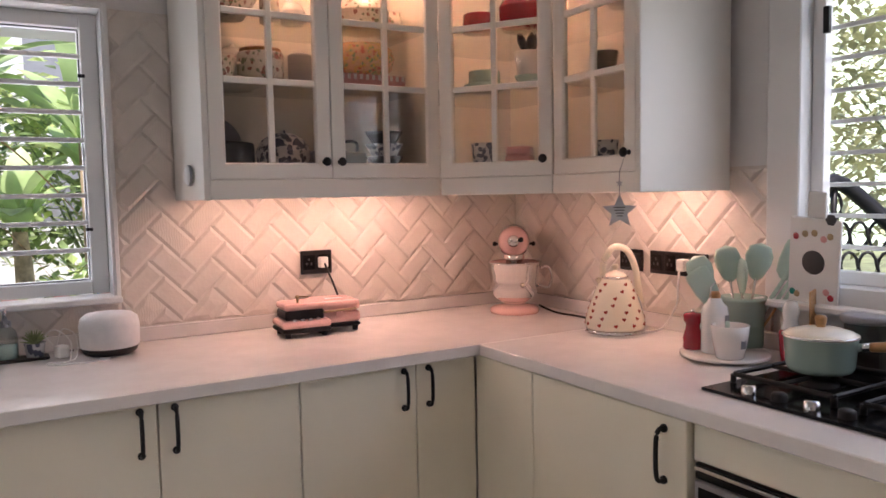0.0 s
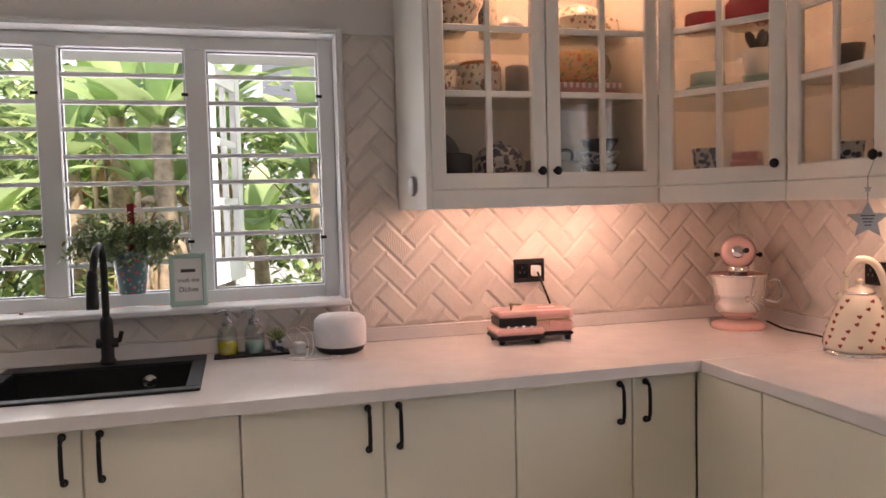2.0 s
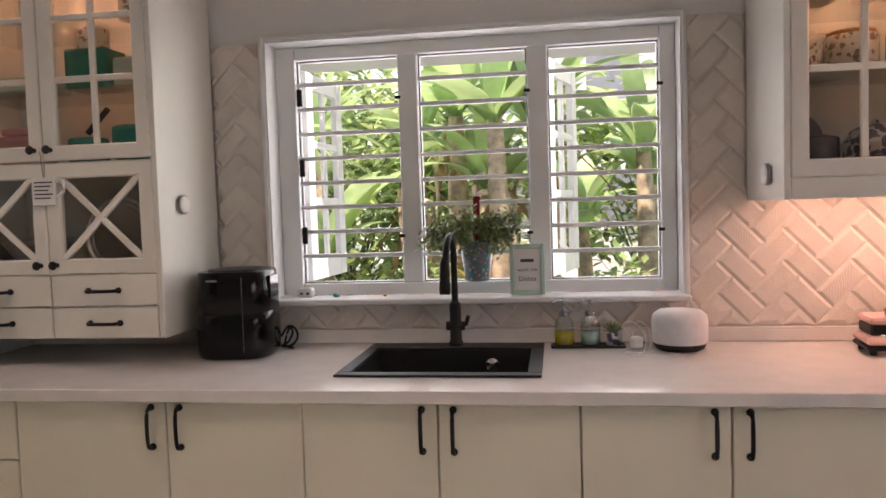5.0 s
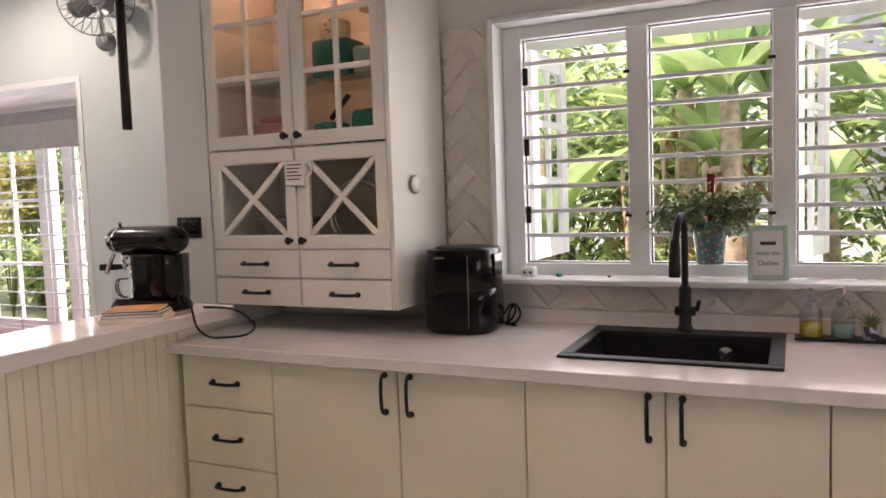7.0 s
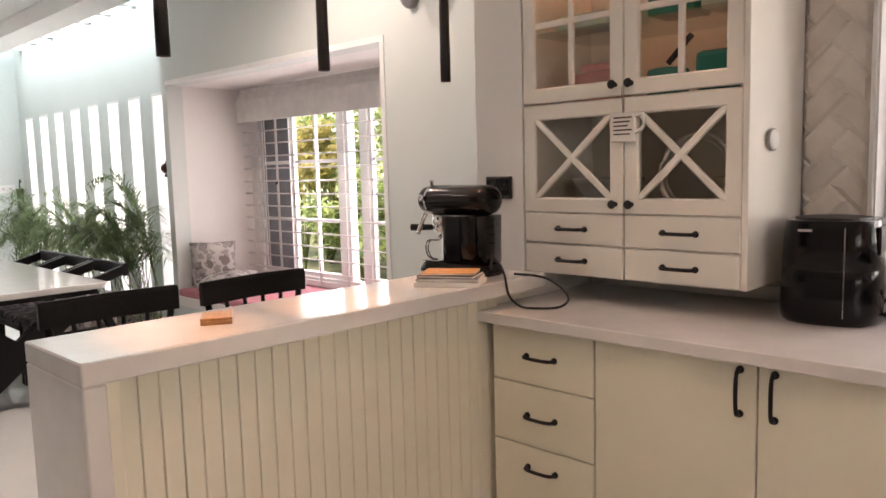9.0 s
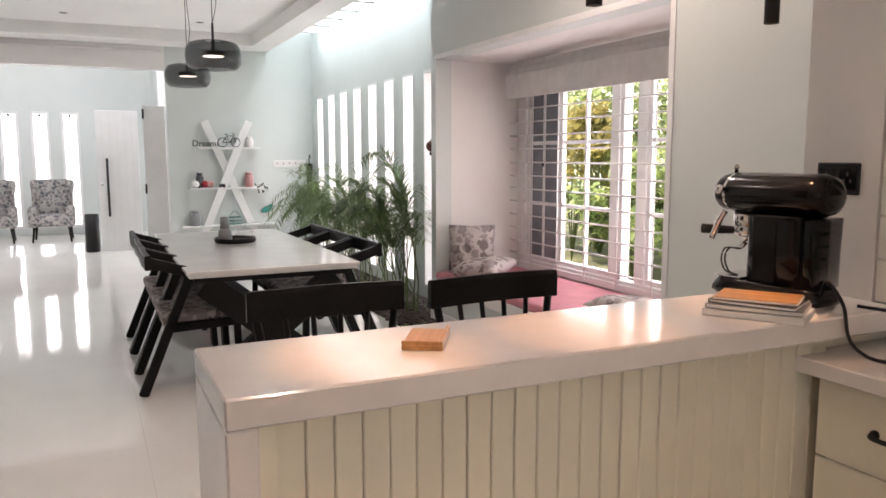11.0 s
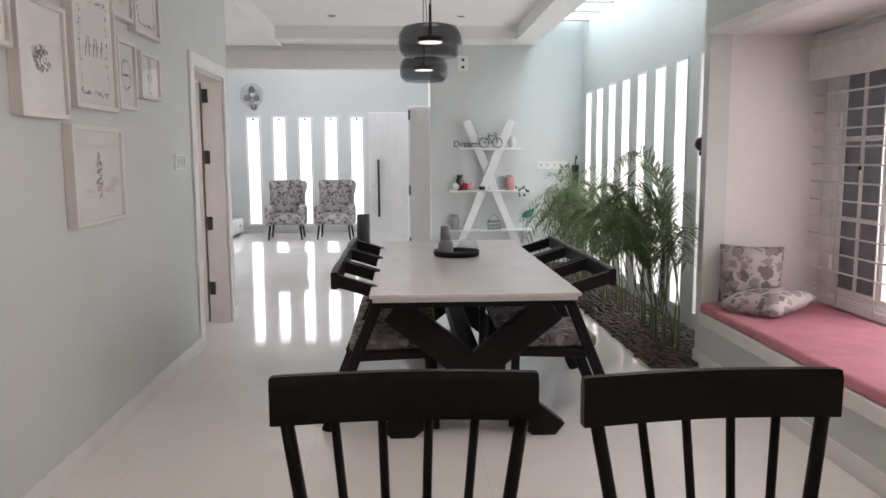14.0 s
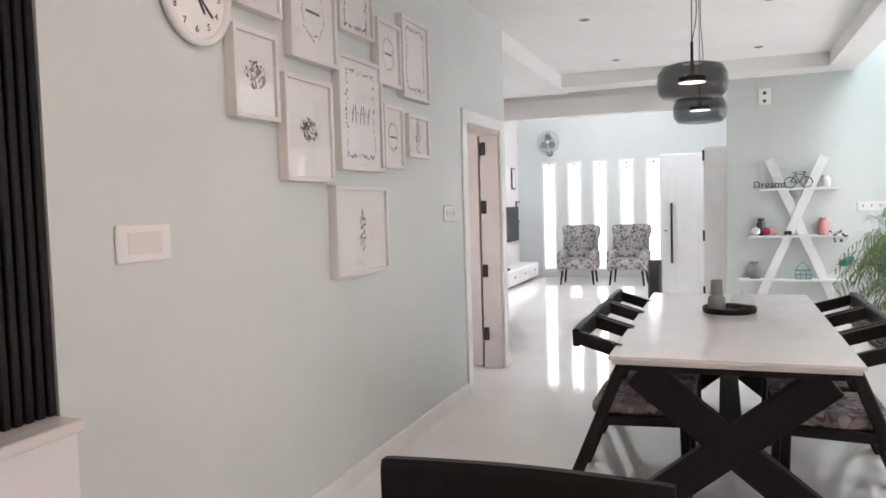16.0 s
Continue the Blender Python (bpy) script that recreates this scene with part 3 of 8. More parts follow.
# worktop with the sink cut-out
SX0, SX1, SY0, SY1 = -0.825, -0.165, 2.335, 2.885
w = thing("worktop", 0, 2.6, CT, "pale polished quartz worktop with a low upstand", "worktop")
bm = bmesh.new()
box(bm, -2.33, XR - 0.002, 2.165 - 2.6, SY0 + 0.02 - 2.6, -0.04, 0, 0.003)
box(bm, -2.33, SX0 + 0.02, SY0 + 0.017 - 2.6, YB - 2.602, -0.04, -0.0002)
box(bm, SX1 - 0.02, XR - 0.002, SY0 + 0.017 - 2.6, YB - 2.602, -0.04, -0.0002)
box(bm, SX0 + 0.02, SX1 - 0.02, SY1 - 0.02 - 2.6, YB - 2.602, -0.04, 0)
part("slab", bm, QUARTZ, w)
part("side_slab", B(1.425, XR - 0.002, -1.4 - 2.6, 2.164 - 2.6, -0.04, 0, 0.003), QUARTZ, w)
part("upstand", B(-2.33, XR - 0.022, YB - 2.622, YB - 2.602, 0, 0.055, 0.003), QUARTZ, w)
part("side_upstand", B(XR - 0.022, XR - 0.002, -1.4 - 2.6, YB - 2.624, 0, 0.055, 0.003), QUARTZ, w)

# hung cabinets


def ring_frame(bm, x0, x1, z0, z1, wd, y0, y1, e):
    """A one-piece rectangular frame, wd wide, with eased front edges."""
    loops = []
    for y, o in ((y1, 0.0), (y0 + e, 0.0), (y0, e), (y0, wd - 2 * e), (y0 + e, wd - e), (y0 + 2.4 * e, wd), (y1, wd)):
        loops.append([bm.verts.new(p) for p in ((x0 + o, y, z0 + o), (x1 - o, y, z0 + o), (x1 - o, y, z1 - o), (x0 + o, y, z1 - o))])
    for a, b in zip(loops, loops[1:] + loops[:1]):
        for i in range(4):
            bm.faces.new((a[i], a[(i + 1) % 4], b[(i + 1) % 4], b[i]))
    bmesh.ops.recalc_face_normals(bm, faces=bm.faces[:])
    return bm


def glazed_door(parent, w, h, cols, splits, m, stile=0.056, bar=0.022, cross=False, knob_at=None):
    """A framed glass door, w by h, with glazing bars; its face is at y = 0."""
    bm = bmesh.new()
    ring_frame(bm, 0.0015, w - 0.0015, 0.0015, h - 0.0015, stile - 0.0015, 0.0, 0.022, 0.003)
    bars = []
    if cross:
        a, b = stile - 0.006, w - stile + 0.006
        bars.append(beam(bmesh.new(), (a, 0.010, stile - 0.006), (b, 0.010, h - stile + 0.006), 0.024, 0.014, (0, 1, 0)))
        bars.append(beam(bmesh.new(), (b, 0.011, stile - 0.006), (a, 0.011, h - stile + 0.006), 0.024, 0.014, (0, 1, 0)))
    else:
        for i in range(1, cols):
            x = stile + (w - 2 * stile) * i / cols
            bars.append(B(x - bar / 2, x + bar / 2, 0.003, 0.019, stile, h - stile, 0.003))
        for z in splits:
            bars.append(B(stile, w - stile, 0.004, 0.018, z - bar / 2, z + bar / 2, 0.003))
    d = part("door", bm, CREAM2, parent)
    d.matrix_local = m
    for b in bars:
        part("glazing_bar", b, CREAM2, d)
    xs = [stile + (w - 2 * stile) * i / cols for i in range(cols + 1)] if not cross else [stile, w - stile]
    zs = [stile, *splits, h - stile] if not cross else [stile, h - stile]
    for i in range(len(xs) - 1):
        for k in range(len(zs) - 1):
            g = part("pane", B(xs[i], xs[i + 1], 0.010, 0.0125, zs[k], zs[k + 1]), DIMPANE, d)
            g.visible_shadow = False
    if knob_at:
        knob(d, knob_at[0], 0, knob_at[1])
    return d


def carcass(parent, x0, x1, y0, y1, z0, z1, shelves, glass_shelves=(), name="body"):
    bm = bmesh.new()
    box(bm, x0, x0 + 0.018, y0, y1, z0, z1, 0.001)
    box(bm, x1 - 0.018, x1, y0, y1, z0, z1, 0.001)
    box(bm, x0 + 0.018, x1 - 0.018, y1 - 0.01, y1, z0, z1)
    box(bm, x0 + 0.018, x1 - 0.018, y0, y1 - 0.01, z1 - 0.018, z1)
    box(bm, x0 + 0.018, x1 - 0.018, y0, y1 - 0.01, z0, z0 + 0.018)
    part(name, bm, CREAM2, parent)
    for z in shelves:
        part("shelf", B(x0 + 0.019, x1 - 0.019, y0 + 0.02, y1 - 0.011, z - 0.016, z, 0.001), CREAM2, parent)
    for z in glass_shelves:
        g = part("glass_shelf", B(x0 + 0.019, x1 - 0.019, y0 + 0.02, y1 - 0.011, z - 0.006, z, 0.001), CLEAR, parent, "clear glass shelf")
        g.visible_shadow = False


UZ0, UZ1 = 1.487, 2.32
ROWSPLIT = (0.33, 0.555)
uc = thing("wall_cabinet", 0.586, 2.50, 1.42, "white two-door wall cabinet with lit glazed doors", "cabinet", group="glazed wall cabinets")
carcass(uc, 0.02, 0.893, 0.022, 0.455, 0.067, 0.94, (), (0.405, 0.63))
part("side_panel", B(0.0, 0.0195, 0.0, 0.457, 0.0, 0.95, 0.002), CREAM2, uc)
part("light_rail", B(0.0205, 0.893, 0.004, 0.022, 0.0, 0.0665, 0.003), CREAM2, uc)
part("cornice", B(-0.02, 0.893, -0.02, 0.455, 0.951, 1.0, 0.008), CREAM2, uc)
glazed_door(uc, 0.428, UZ1 - UZ0, 2, ROWSPLIT, pose(0.02, 0, 0.067), knob_at=(0.40, 0.03 + 0.03))
glazed_door(uc, 0.445, UZ1 - UZ0, 2, ROWSPLIT, pose(0.448, 0, 0.067), knob_at=(0.03, 0.03 + 0.03))
# round motion sensor on the side panel
bm = lathe(bmesh.new(), [(0, 0), (0.03, 0), (0.032, 0.006), (0.032, 0.014), (0.027, 0.02), (0, 0.021)], 24, m=pose(0, 0, 0, 0, -90, 0))
s = thing("sensor_light", 0.584, 2.66, 1.505, "round grey and white stick-on sensor on the cabinet side", "sensor")
part("disc", bm, PLASW, s)
part("ring", lathe(bmesh.new(), [(0.0325, 0.004), (0.036, 0.004), (0.036, 0.013), (0.0325, 0.013)], 24, m=pose(0, 0, 0, 0, -90, 0)), GREYE, s)

# corner unit: an angled face between the two runs
cu = thing("corner_wall_cabinet", 1.479, 2.50, 1.42, "white angled corner wall cabinet with a lit glazed door", "cabinet", group="glazed wall cabinets")
DX, DY = 1.73 - 1.479, 2.13 - 2.50
CL, CA = math.hypot(DX, DY), math.degrees(math.atan2(DY, DX))


def prism(bm, pts, z0, z1):
    a = [bm.verts.new((x, y, z0)) for x, y in pts]
    b = [bm.verts.new((x, y, z1)) for x, y in pts]
    bm.faces.new(list(reversed(a)))
    bm.faces.new(b)
    for i in range(len(pts)):
        j = (i + 1) % len(pts)
        bm.faces.new((a[i], a[j], b[j], b[i]))
    return bm


CORNER = [(0.001, 0.024), (DX + 0.017, DY + 0.012), (0.669, DY + 0.012), (0.669, 0.455), (0.001, 0.455)]
bm = bmesh.new()
for z0, z1 in ((0.067, 0.085), (0.922, 0.94)):
    prism(bm, CORNER, z0, z1)
box(bm, 0.001, 0.669, 0.445, 0.455, 0.085, 0.922)
box(bm, 0.659, 0.669, DY + 0.012, 0.445, 0.085, 0.922)
part("body", bm, CREAM2, cu)
for z in (0.405,):
    part("glass_shelf", prism(bmesh.new(), CORNER[:2] + [(0.658, DY + 0.013), (0.658, 0.444), (0.001, 0.444)], z - 0.006, z), CLEAR, cu).visible_shadow = False
part("glass_shelf", prism(bmesh.new(), CORNER[:2] + [(0.658, DY + 0.013), (0.658, 0.444), (0.001, 0.444)], 0.624, 0.63), CLEAR, cu).visible_shadow = False
glazed_door(cu, CL, UZ1 - UZ0, 2, ROWSPLIT, pose(0, 0, 0.067, 0, 0, CA), knob_at=(CL - 0.03, 0.06))
bm = box(bmesh.new(), 0.001, CL - 0.001, 0.004, 0.022, 0.0, 0.0665, 0.003, 1, pose(0, 0, 0, 0, 0, CA))
part("light_rail", bm, CREAM2, cu)
part("cornice", prism(bmesh.new(), [(0, -0.02), (DX - 0.02, DY - 0.01), (0.669, DY - 0.01), (0.669, 0.455), (0, 0.455)], 0.951, 1.0), CREAM2, cu)

# side unit on the other wall, with a plain end panel
su = thing("wall_cabinet", 1.73, 2.12, 1.42, "white narrow wall cabinet with one glazed door", "cabinet", group="glazed wall cabinets")
bm = bmesh.new()
box(bm, 0.022, 0.418, -0.40, 0.0, 0.067, 0.085)
box(bm, 0.022, 0.418, -0.40, 0.0, 0.922, 0.94)
box(bm, 0.408, 0.418, -0.40, 0.0, 0.085, 0.922)
part("body", bm, CREAM2, su)
part("shelf", B(0.04, 0.407, -0.398, 0.008, 0.389, 0.405, 0.001), CREAM2, su)
part("glass_shelf", B(0.04, 0.407, -0.398, 0.008, 0.624, 0.63), CLEAR, su).visible_shadow = False
part("side_panel", B(-0.004, 0.418, -0.421, -0.4005, 0.0, 1.0, 0.003), CREAM2, su)
part("light_rail", B(0.006, 0.022, -0.40, 0.022, 0.0, 0.0665, 0.003), CREAM2, su)
glazed_door(su, 0.405, UZ1 - UZ0, 2, ROWSPLIT, pose(0, 0.006, 0.067, 0, 0, -90), knob_at=(0.375, 0.06))

# tall hung cabinet with crossed doors and small drawers
tc = thing("dresser_cabinet", -2.345, 2.50, 1.0, "cream hung dresser cabinet with crossed glass doors and small drawers", "cabinet")
carcass(tc, 0.0, 0.845, 0.022, 0.456, 0.0, 1.42, (0.232, 0.636), (0.90, 1.15))
part("side_panel", B(0.8455, 0.865, 0.0, 0.457, 0.0, 1.42, 0.002), CREAM2, tc)
for x0, x1, kx in ((0.0, 0.4315, 0.40), (0.4335, 0.845, 0.03)):
    glazed_door(tc, x1 - x0, 0.40, 1, (), pose(x0, 0, 0.231), cross=True, knob_at=(kx, 0.035))
    glazed_door(tc, x1 - x0, 0.78, 2, (0.285, 0.50), pose(x0, 0, 0.637), knob_at=(kx, 0.04))
    for z0, z1 in ((0.0, 0.112), (0.116, 0.229)):
        d = part("drawer", B(x0 + 0.0015, x1 - 0.0015, 0, 0.021, z0, z1, 0.004), CREAM2, tc)
        bar_handle(d, (x0 + x1) / 2, 0, (z0 + z1) / 2, 0.115, "x")
s = thing("sensor_light", -1.479, 2.66, 1.47, "round grey and white stick-on sensor on the dresser side", "sensor")
part("disc", lathe(bmesh.new(), [(0, 0), (0.03, 0), (0.032, 0.006), (0.032, 0.014), (0.027, 0.02), (0, 0.021)], 24, m=pose(0, 0, 0, 0, 90, 0)), PLASW, s)
part("ring", lathe(bmesh.new(), [(0.0325, 0.004), (0.036, 0.004), (0.036, 0.013), (0.0325, 0.013)], 24, m=pose(0, 0, 0, 0, 90, 0)), GREYE, s)

# cabinet lights: strips under the units and inside their tops
for x, y, z, le, rz in ((0.86, 2.73, 1.475, 0.40, 0), (1.32, 2.73, 1.475, 0.40, 0), (1.98, 1.93, 1.475, 0.34, 90)):
    s = thing("light_strip", x, y, z, "slim warm strip light under the wall cabinet", "strip light", rz, "under-cabinet lights")
    part("housing", B(-le / 2, le / 2, -0.012, 0.012, 0.0, 0.012, 0.002), PLASW, s)
    part("diffuser", B(-le / 2 + 0.004, le / 2 - 0.004, -0.009, 0.009, -0.003, 0.0), LED, s)
UNDER = (1.0, 0.58, 0.43)
lamp("under_cabinet_light", "AREA", look((0.86, 2.74, 1.462), (0.86, 2.76, 0)), 2.1, UNDER, size=0.4, size_y=0.03)
lamp("under_cabinet_light", "AREA", look((1.32, 2.74, 1.462), (1.32, 2.76, 0)), 3.2, UNDER, size=0.4, size_y=0.03)
lamp("under_cabinet_light", "AREA", look((1.99, 1.93, 1.462), (2.01, 1.93, 0)), 2.5, UNDER, size=0.36, size_y=0.03)
INSIDE = (1.0, 0.55, 0.32)
lamp("cabinet_light", "POINT", pose(0.82, 2.60, 2.325), 4.2, INSIDE, radius=0.02)
lamp("cabinet_light", "POINT", pose(1.25, 2.60, 2.325), 4.2, INSIDE, radius=0.02)
lamp("cabinet_light", "POINT", pose(1.78, 2.55, 2.325), 5.4, INSIDE, radius=0.02)
# fill added to lift the side cabinet's dark inside; no lamp known there
lamp("cabinet_light", "POINT", pose(1.92, 1.95, 2.325), 1.5, INSIDE, radius=0.02)
lamp("cabinet_light", "POINT", pose(-1.92, 2.62, 2.38), 2.8, INSIDE, radius=0.02)

# kitchen window: deep reveal, frame, three sashes, grille bars, sill
w1 = tagged(new("window_1"), "white three-part kitchen window with horizontal grille bars", "window", kind="structure")
w1.matrix_world = pose(-0.435, YB, 1.08)
bm = bmesh.new()
for a in ((-0.833, -0.816, -0.018, 0.018, -0.02, 1.046), (0.796, 0.813, -0.018, 0.018, -0.02, 1.046), (-0.8155, 0.7955, -0.0175, 0.018, 1.031, 1.046)):
    box(bm, *a, 0.003)
part("casing", bm, TRIM, w1)
bm = bmesh.new()
for a in ((-0.8155, -0.809, -0.012, 0.16, 0.0, 1.0305), (0.789, 0.7955, -0.012, 0.16, 0.0, 1.0305), (-0.8085, 0.7885, -0.012, 0.16, 1.024, 1.0305)):
    box(bm, *a)
part("reveal", bm, TRIM, w1)
bm = bmesh.new()
for a in ((-0.8085, -0.728, 0.10, 0.16, 0.0, 1.0235), (0.730, 0.7885, 0.10, 0.16, 0.0, 1.0235), (-0.727, 0.729, 0.101, 0.16, 0.972, 1.0235), (-0.727, 0.729, 0.101, 0.16, 0.0, 0.048)):
    box(bm, *a, 0.003)
part("window_frame", bm, TRIM, w1)
for x in (-0.256, 0.263):
    part("mullion", B(x - 0.040, x + 0.040, 0.098, 0.16, 0.0485, 0.9715, 0.004), TRIM, w1)
part("window_sill", B(-0.833, 0.813, -0.055, 0.0995, -0.024, -0.001, 0.005), TRIM, w1)
LIGHTS = ((-0.727, -0.2965), (-0.2155, 0.2225), (0.3035, 0.729))
for k, (a, b) in enumerate(LIGHTS):
    for i in range(8):
        z = 0.163 + 0.1015 * i
        part("grille_bar", B(a, b, 0.118, 0.132, z - 0.009, z + 0.009, 0.003), TRIM, w1)
    bm = bmesh.new()
    ring_frame(bm, a + 0.0005, b - 0.0005, 0.0485, 0.9715, 0.006, 0.128, 0.150, 0.001)
    part("rebate", bm, GREYE, w1, "dark rebate line round the sash")
    if k == 0:
        for z in (0.25, 0.53, 0.82):
            part("hinge", B(a + 0.002, a + 0.024, 0.105, 0.117, z - 0.035, z + 0.035, 0.002), MATT, w1)
    for z in (0.24, 0.80):
        part("latch", B(b - 0.012, b + 0.012, 0.088, 0.0975, z - 0.006, z + 0.006, 0.001), MATT, w1)
# open casement leaves outside
for x, rz in ((-0.72, 86), (0.31, 74)):
    bm = bmesh.new()
    for q in ((0, 0.07, 0, 0.03, 0, 0.9), (0.36, 0.43, 0, 0.03, 0, 0.9), (0.07, 0.36, 0.001, 0.029, 0, 0.09), (0.07, 0.36, 0.001, 0.029, 0.83, 0.9), (0.07, 0.36, 0.004, 0.026, 0.33, 0.36), (0.07, 0.36, 0.004, 0.026, 0.58, 0.61), (0.20, 0.225, 0.004, 0.026, 0.09, 0.83)):
        box(bm, *q, 0.003)
    c = part("casement", bm, TRIM, w1, "open white casement leaf")
    c.matrix_local = pose(x, 0.215, 0.05, 0, 0, rz)

# side window
w2 = tagged(new("window_2"), "white side kitchen window with horizontal grille bars", "window", kind="structure")
w2.matrix_world = pose(XR, 0.60, 1.08)
bm = bmesh.new()
for a in ((-0.03, 0.10, 0.84, 0.955, -0.02, 1.15), (-0.03, 0.10, -0.98, -0.90, -0.02, 1.15), (-0.029, 0.10, -0.90, 0.84, 1.05, 1.15), (-0.029, 0.10, -0.90, 0.84, -0.02, 0.05)):
    box(bm, *a, 0.004)
box(bm, 0.0, 0.10, -0.05, 0.03, 0.05, 1.05, 0.004)
part("window_frame", bm, TRIM, w2)
part("window_sill", B(-0.09, -0.031, -1.0, 0.96, -0.03, -0.005, 0.006), TRIM, w2)
for a, b in ((0.03, 0.84), (-0.90, -0.05)):
    bm = bmesh.new()
    for q in ((0.03, 0.07, a, a + 0.04, 0.05, 1.05), (0.03, 0.07, b - 0.04, b, 0.05, 1.05), (0.031, 0.069, a + 0.04, b - 0.04, 1.01, 1.05), (0.031, 0.069, a + 0.04, b - 0.04, 0.05, 0.09)):
        box(bm, *q, 0.003)
    part("sash", bm, TRIM, w2)
    for i in range(9):
        z = 0.16 + 0.0962 * i
        part("grille_bar", B(0.074, 0.088, a, b, z - 0.007, z + 0.007, 0.002), TRIM, w2)
    for z in (0.25, 0.85):
        part("hinge", B(0.015, 0.03, b - 0.06, b - 0.04, z - 0.04, z + 0.04, 0.002), MATT, w2)

# sink and tap
sk = thing("kitchen_sink", (SX0 + SX1) / 2, (SY0 + SY1) / 2, CT, "black granite composite drop-in sink", "sink")
hw, hd = (SX1 - SX0) / 2, (SY1 - SY0) / 2
bm = bmesh.new()
rim = [(-hw, hw, -hd, -hd + 0.045), (-hw, hw, hd - 0.10, hd), (-hw, -hw + 0.045, -hd + 0.045, hd - 0.10), (hw - 0.045, hw, -hd + 0.045, hd - 0.10)]
for x0, x1, y0, y1 in rim:
    box(bm, x0, x1, y0, y1, 0.0005, 0.009, 0.003)
part("rim", bm, SINK, sk)
bm = bmesh.new()
ix, iy0, iy1 = hw - 0.045, -hd + 0.045, hd - 0.10
loops = []
for o, z in ((0.012, -0.20), (0.012, 0.0), (0.0, 0.0), (-0.006, -0.17), (-0.018, -0.185), (-0.04, -0.188)):
    loops.append([bm.verts.new(p) for p in ((-ix - o, iy0 - o, z), (ix + o, iy0 - o, z), (ix + o, iy1 + o, z), (-ix - o, iy1 + o, z))])
for la, lb in zip(loops, loops[1:]):
    for i in range(4):
        bm.faces.new((la[i], la[(i + 1) % 4], lb[(i + 1) % 4], lb[i]))
bm.faces.new(list(reversed(loops[0])))
bm.faces.new(loops[-1])
bmesh.ops.recalc_face_normals(bm, faces=bm.faces[:])
part("bowl", bm, SINK, sk)
part("overflow", lathe(bmesh.new(), [(0, 0.004), (0.010, 0.004), (0.012, 0.002), (0.022, 0.004), (0.026, 0)], 20, m=pose(0.14, iy1, -0.055, 90, 0, 0)), CHROME, sk, "round chrome overflow ring")
part("drain", lathe(bmesh.new(), [(0, 0.002), (0.03, 0.003), (0.045, 0.0)], 20, z=-0.188), CHROME, sk)
fx, fy = -0.495, 2.845
ft = thing("kitchen_tap", fx, fy, CT + 0.0095, "matt black swan-neck pull-out kitchen tap", "tap")
part("base", lathe(bmesh.new(), [(0, 0), (0.027, 0), (0.027, 0.012), (0.022, 0.018), (0.022, 0.15), (0.016, 0.165), (0, 0.165)], 20), MATT, ft)
part("spout", tube(bmesh.new(), smoothline([(0, 0, 0.15), (0, 0, 0.26), (0, -0.01, 0.36), (0, -0.06, 0.415), (-0.005, -0.12, 0.395), (-0.01, -0.15, 0.33)], 6), 0.0125, 12), MATT, ft)
part("spray_head", lathe(bmesh.new(), [(0, 0), (0.019, 0), (0.021, 0.02), (0.018, 0.11), (0.014, 0.13), (0, 0.13)], 16, m=pose(-0.013, -0.162, 0.21, -8, 0, 0)), MATT, ft)
part("lever", tube(bmesh.new(), [(0.02, 0, 0.075), (0.04, 0, 0.078), (0.05, -0.015, 0.11)], 0.008, 10), MATT, ft)
part("valve", lathe(bmesh.new(), [(0, -0.035), (0.017, -0.035), (0.019, 0), (0.017, 0.035), (0, 0.035)], 16, m=pose(0, 0, 0.072, 0, 90, 0)), MATT, ft)

# peninsula bar
BX0, BX1, BY0 = -2.62, -2.25, 0.79
br = thing("bar_counter", (BX0 + BX1) / 2, 1.6, 0, "pale quartz-topped breakfast bar with a grooved cream panel", "counter")
ox = (BX0 + BX1) / 2
part("top", B(BX0 - ox, BX1 - ox, BY0 - 1.6, 2.50 - 1.603, 0.945, 1.0, 0.004), QUARTZ, br)
part("end_slab", B(BX0 - ox, BX1 - ox, BY0 - 1.6, BY0 - 1.6 + 0.055, 0.0, 0.9445, 0.004), QUARTZ, br)
part("core", B(-0.10, 0.10, BY0 - 1.544, 2.50 - 1.603, 0.0, 0.944), CREAM, br)
part("stile", B(0.10, 0.165, BY0 - 1.544, BY0 - 1.51, 0.0, 0.944, 0.002), CREAM, br)
for i in range(26):
    y0 = BY0 - 1.508 + 0.0535 * i
    part("board", B(0.101, 0.135, y0, y0 + 0.0515, 0.06, 0.943, 0.0028), CREAM, br)
part("plinth", B(0.101, 0.14, BY0 - 1.508, 2.1 - 1.6, 0.0, 0.058, 0.003), CREAM, br)

# hanging tubes over the bar
for y in (1.115, 1.625, 2.16):
    p = thing("pendant_tube", -2.425, y, 1.712, "slim black tube pendant lamp over the bar", "pendant lamp", group="bar pendants")
    part("tube", lathe(bmesh.new(), [(0.013, 0.0), (0.018, 0.0), (0.018, 0.12), (0.0175, 0.121), (0.0175, 0.62), (0, 0.625)], 16), MATT, p)
    part("lens", lathe(bmesh.new(), [(0, 0.012), (0.013, 0.01)], 14), LED, p)
    part("cord", tube(bmesh.new(), [(0, 0, 0.62), (0, 0, H - 1.712 - 0.03)], 0.003, 6), MATT, p)
    part("canopy", lathe(bmesh.new(), [(0, 0), (0.05, 0), (0.05, 0.02), (0, 0.02)], 20, z=H - 1.712 - 0.022), MATT, p)
    lamp("pendant_light", "SPOT", look((-2.425, y, 1.705), (-2.43, y, 0)), 17, (1.0, 0.56, 0.29), spot=40, radius=0.015)

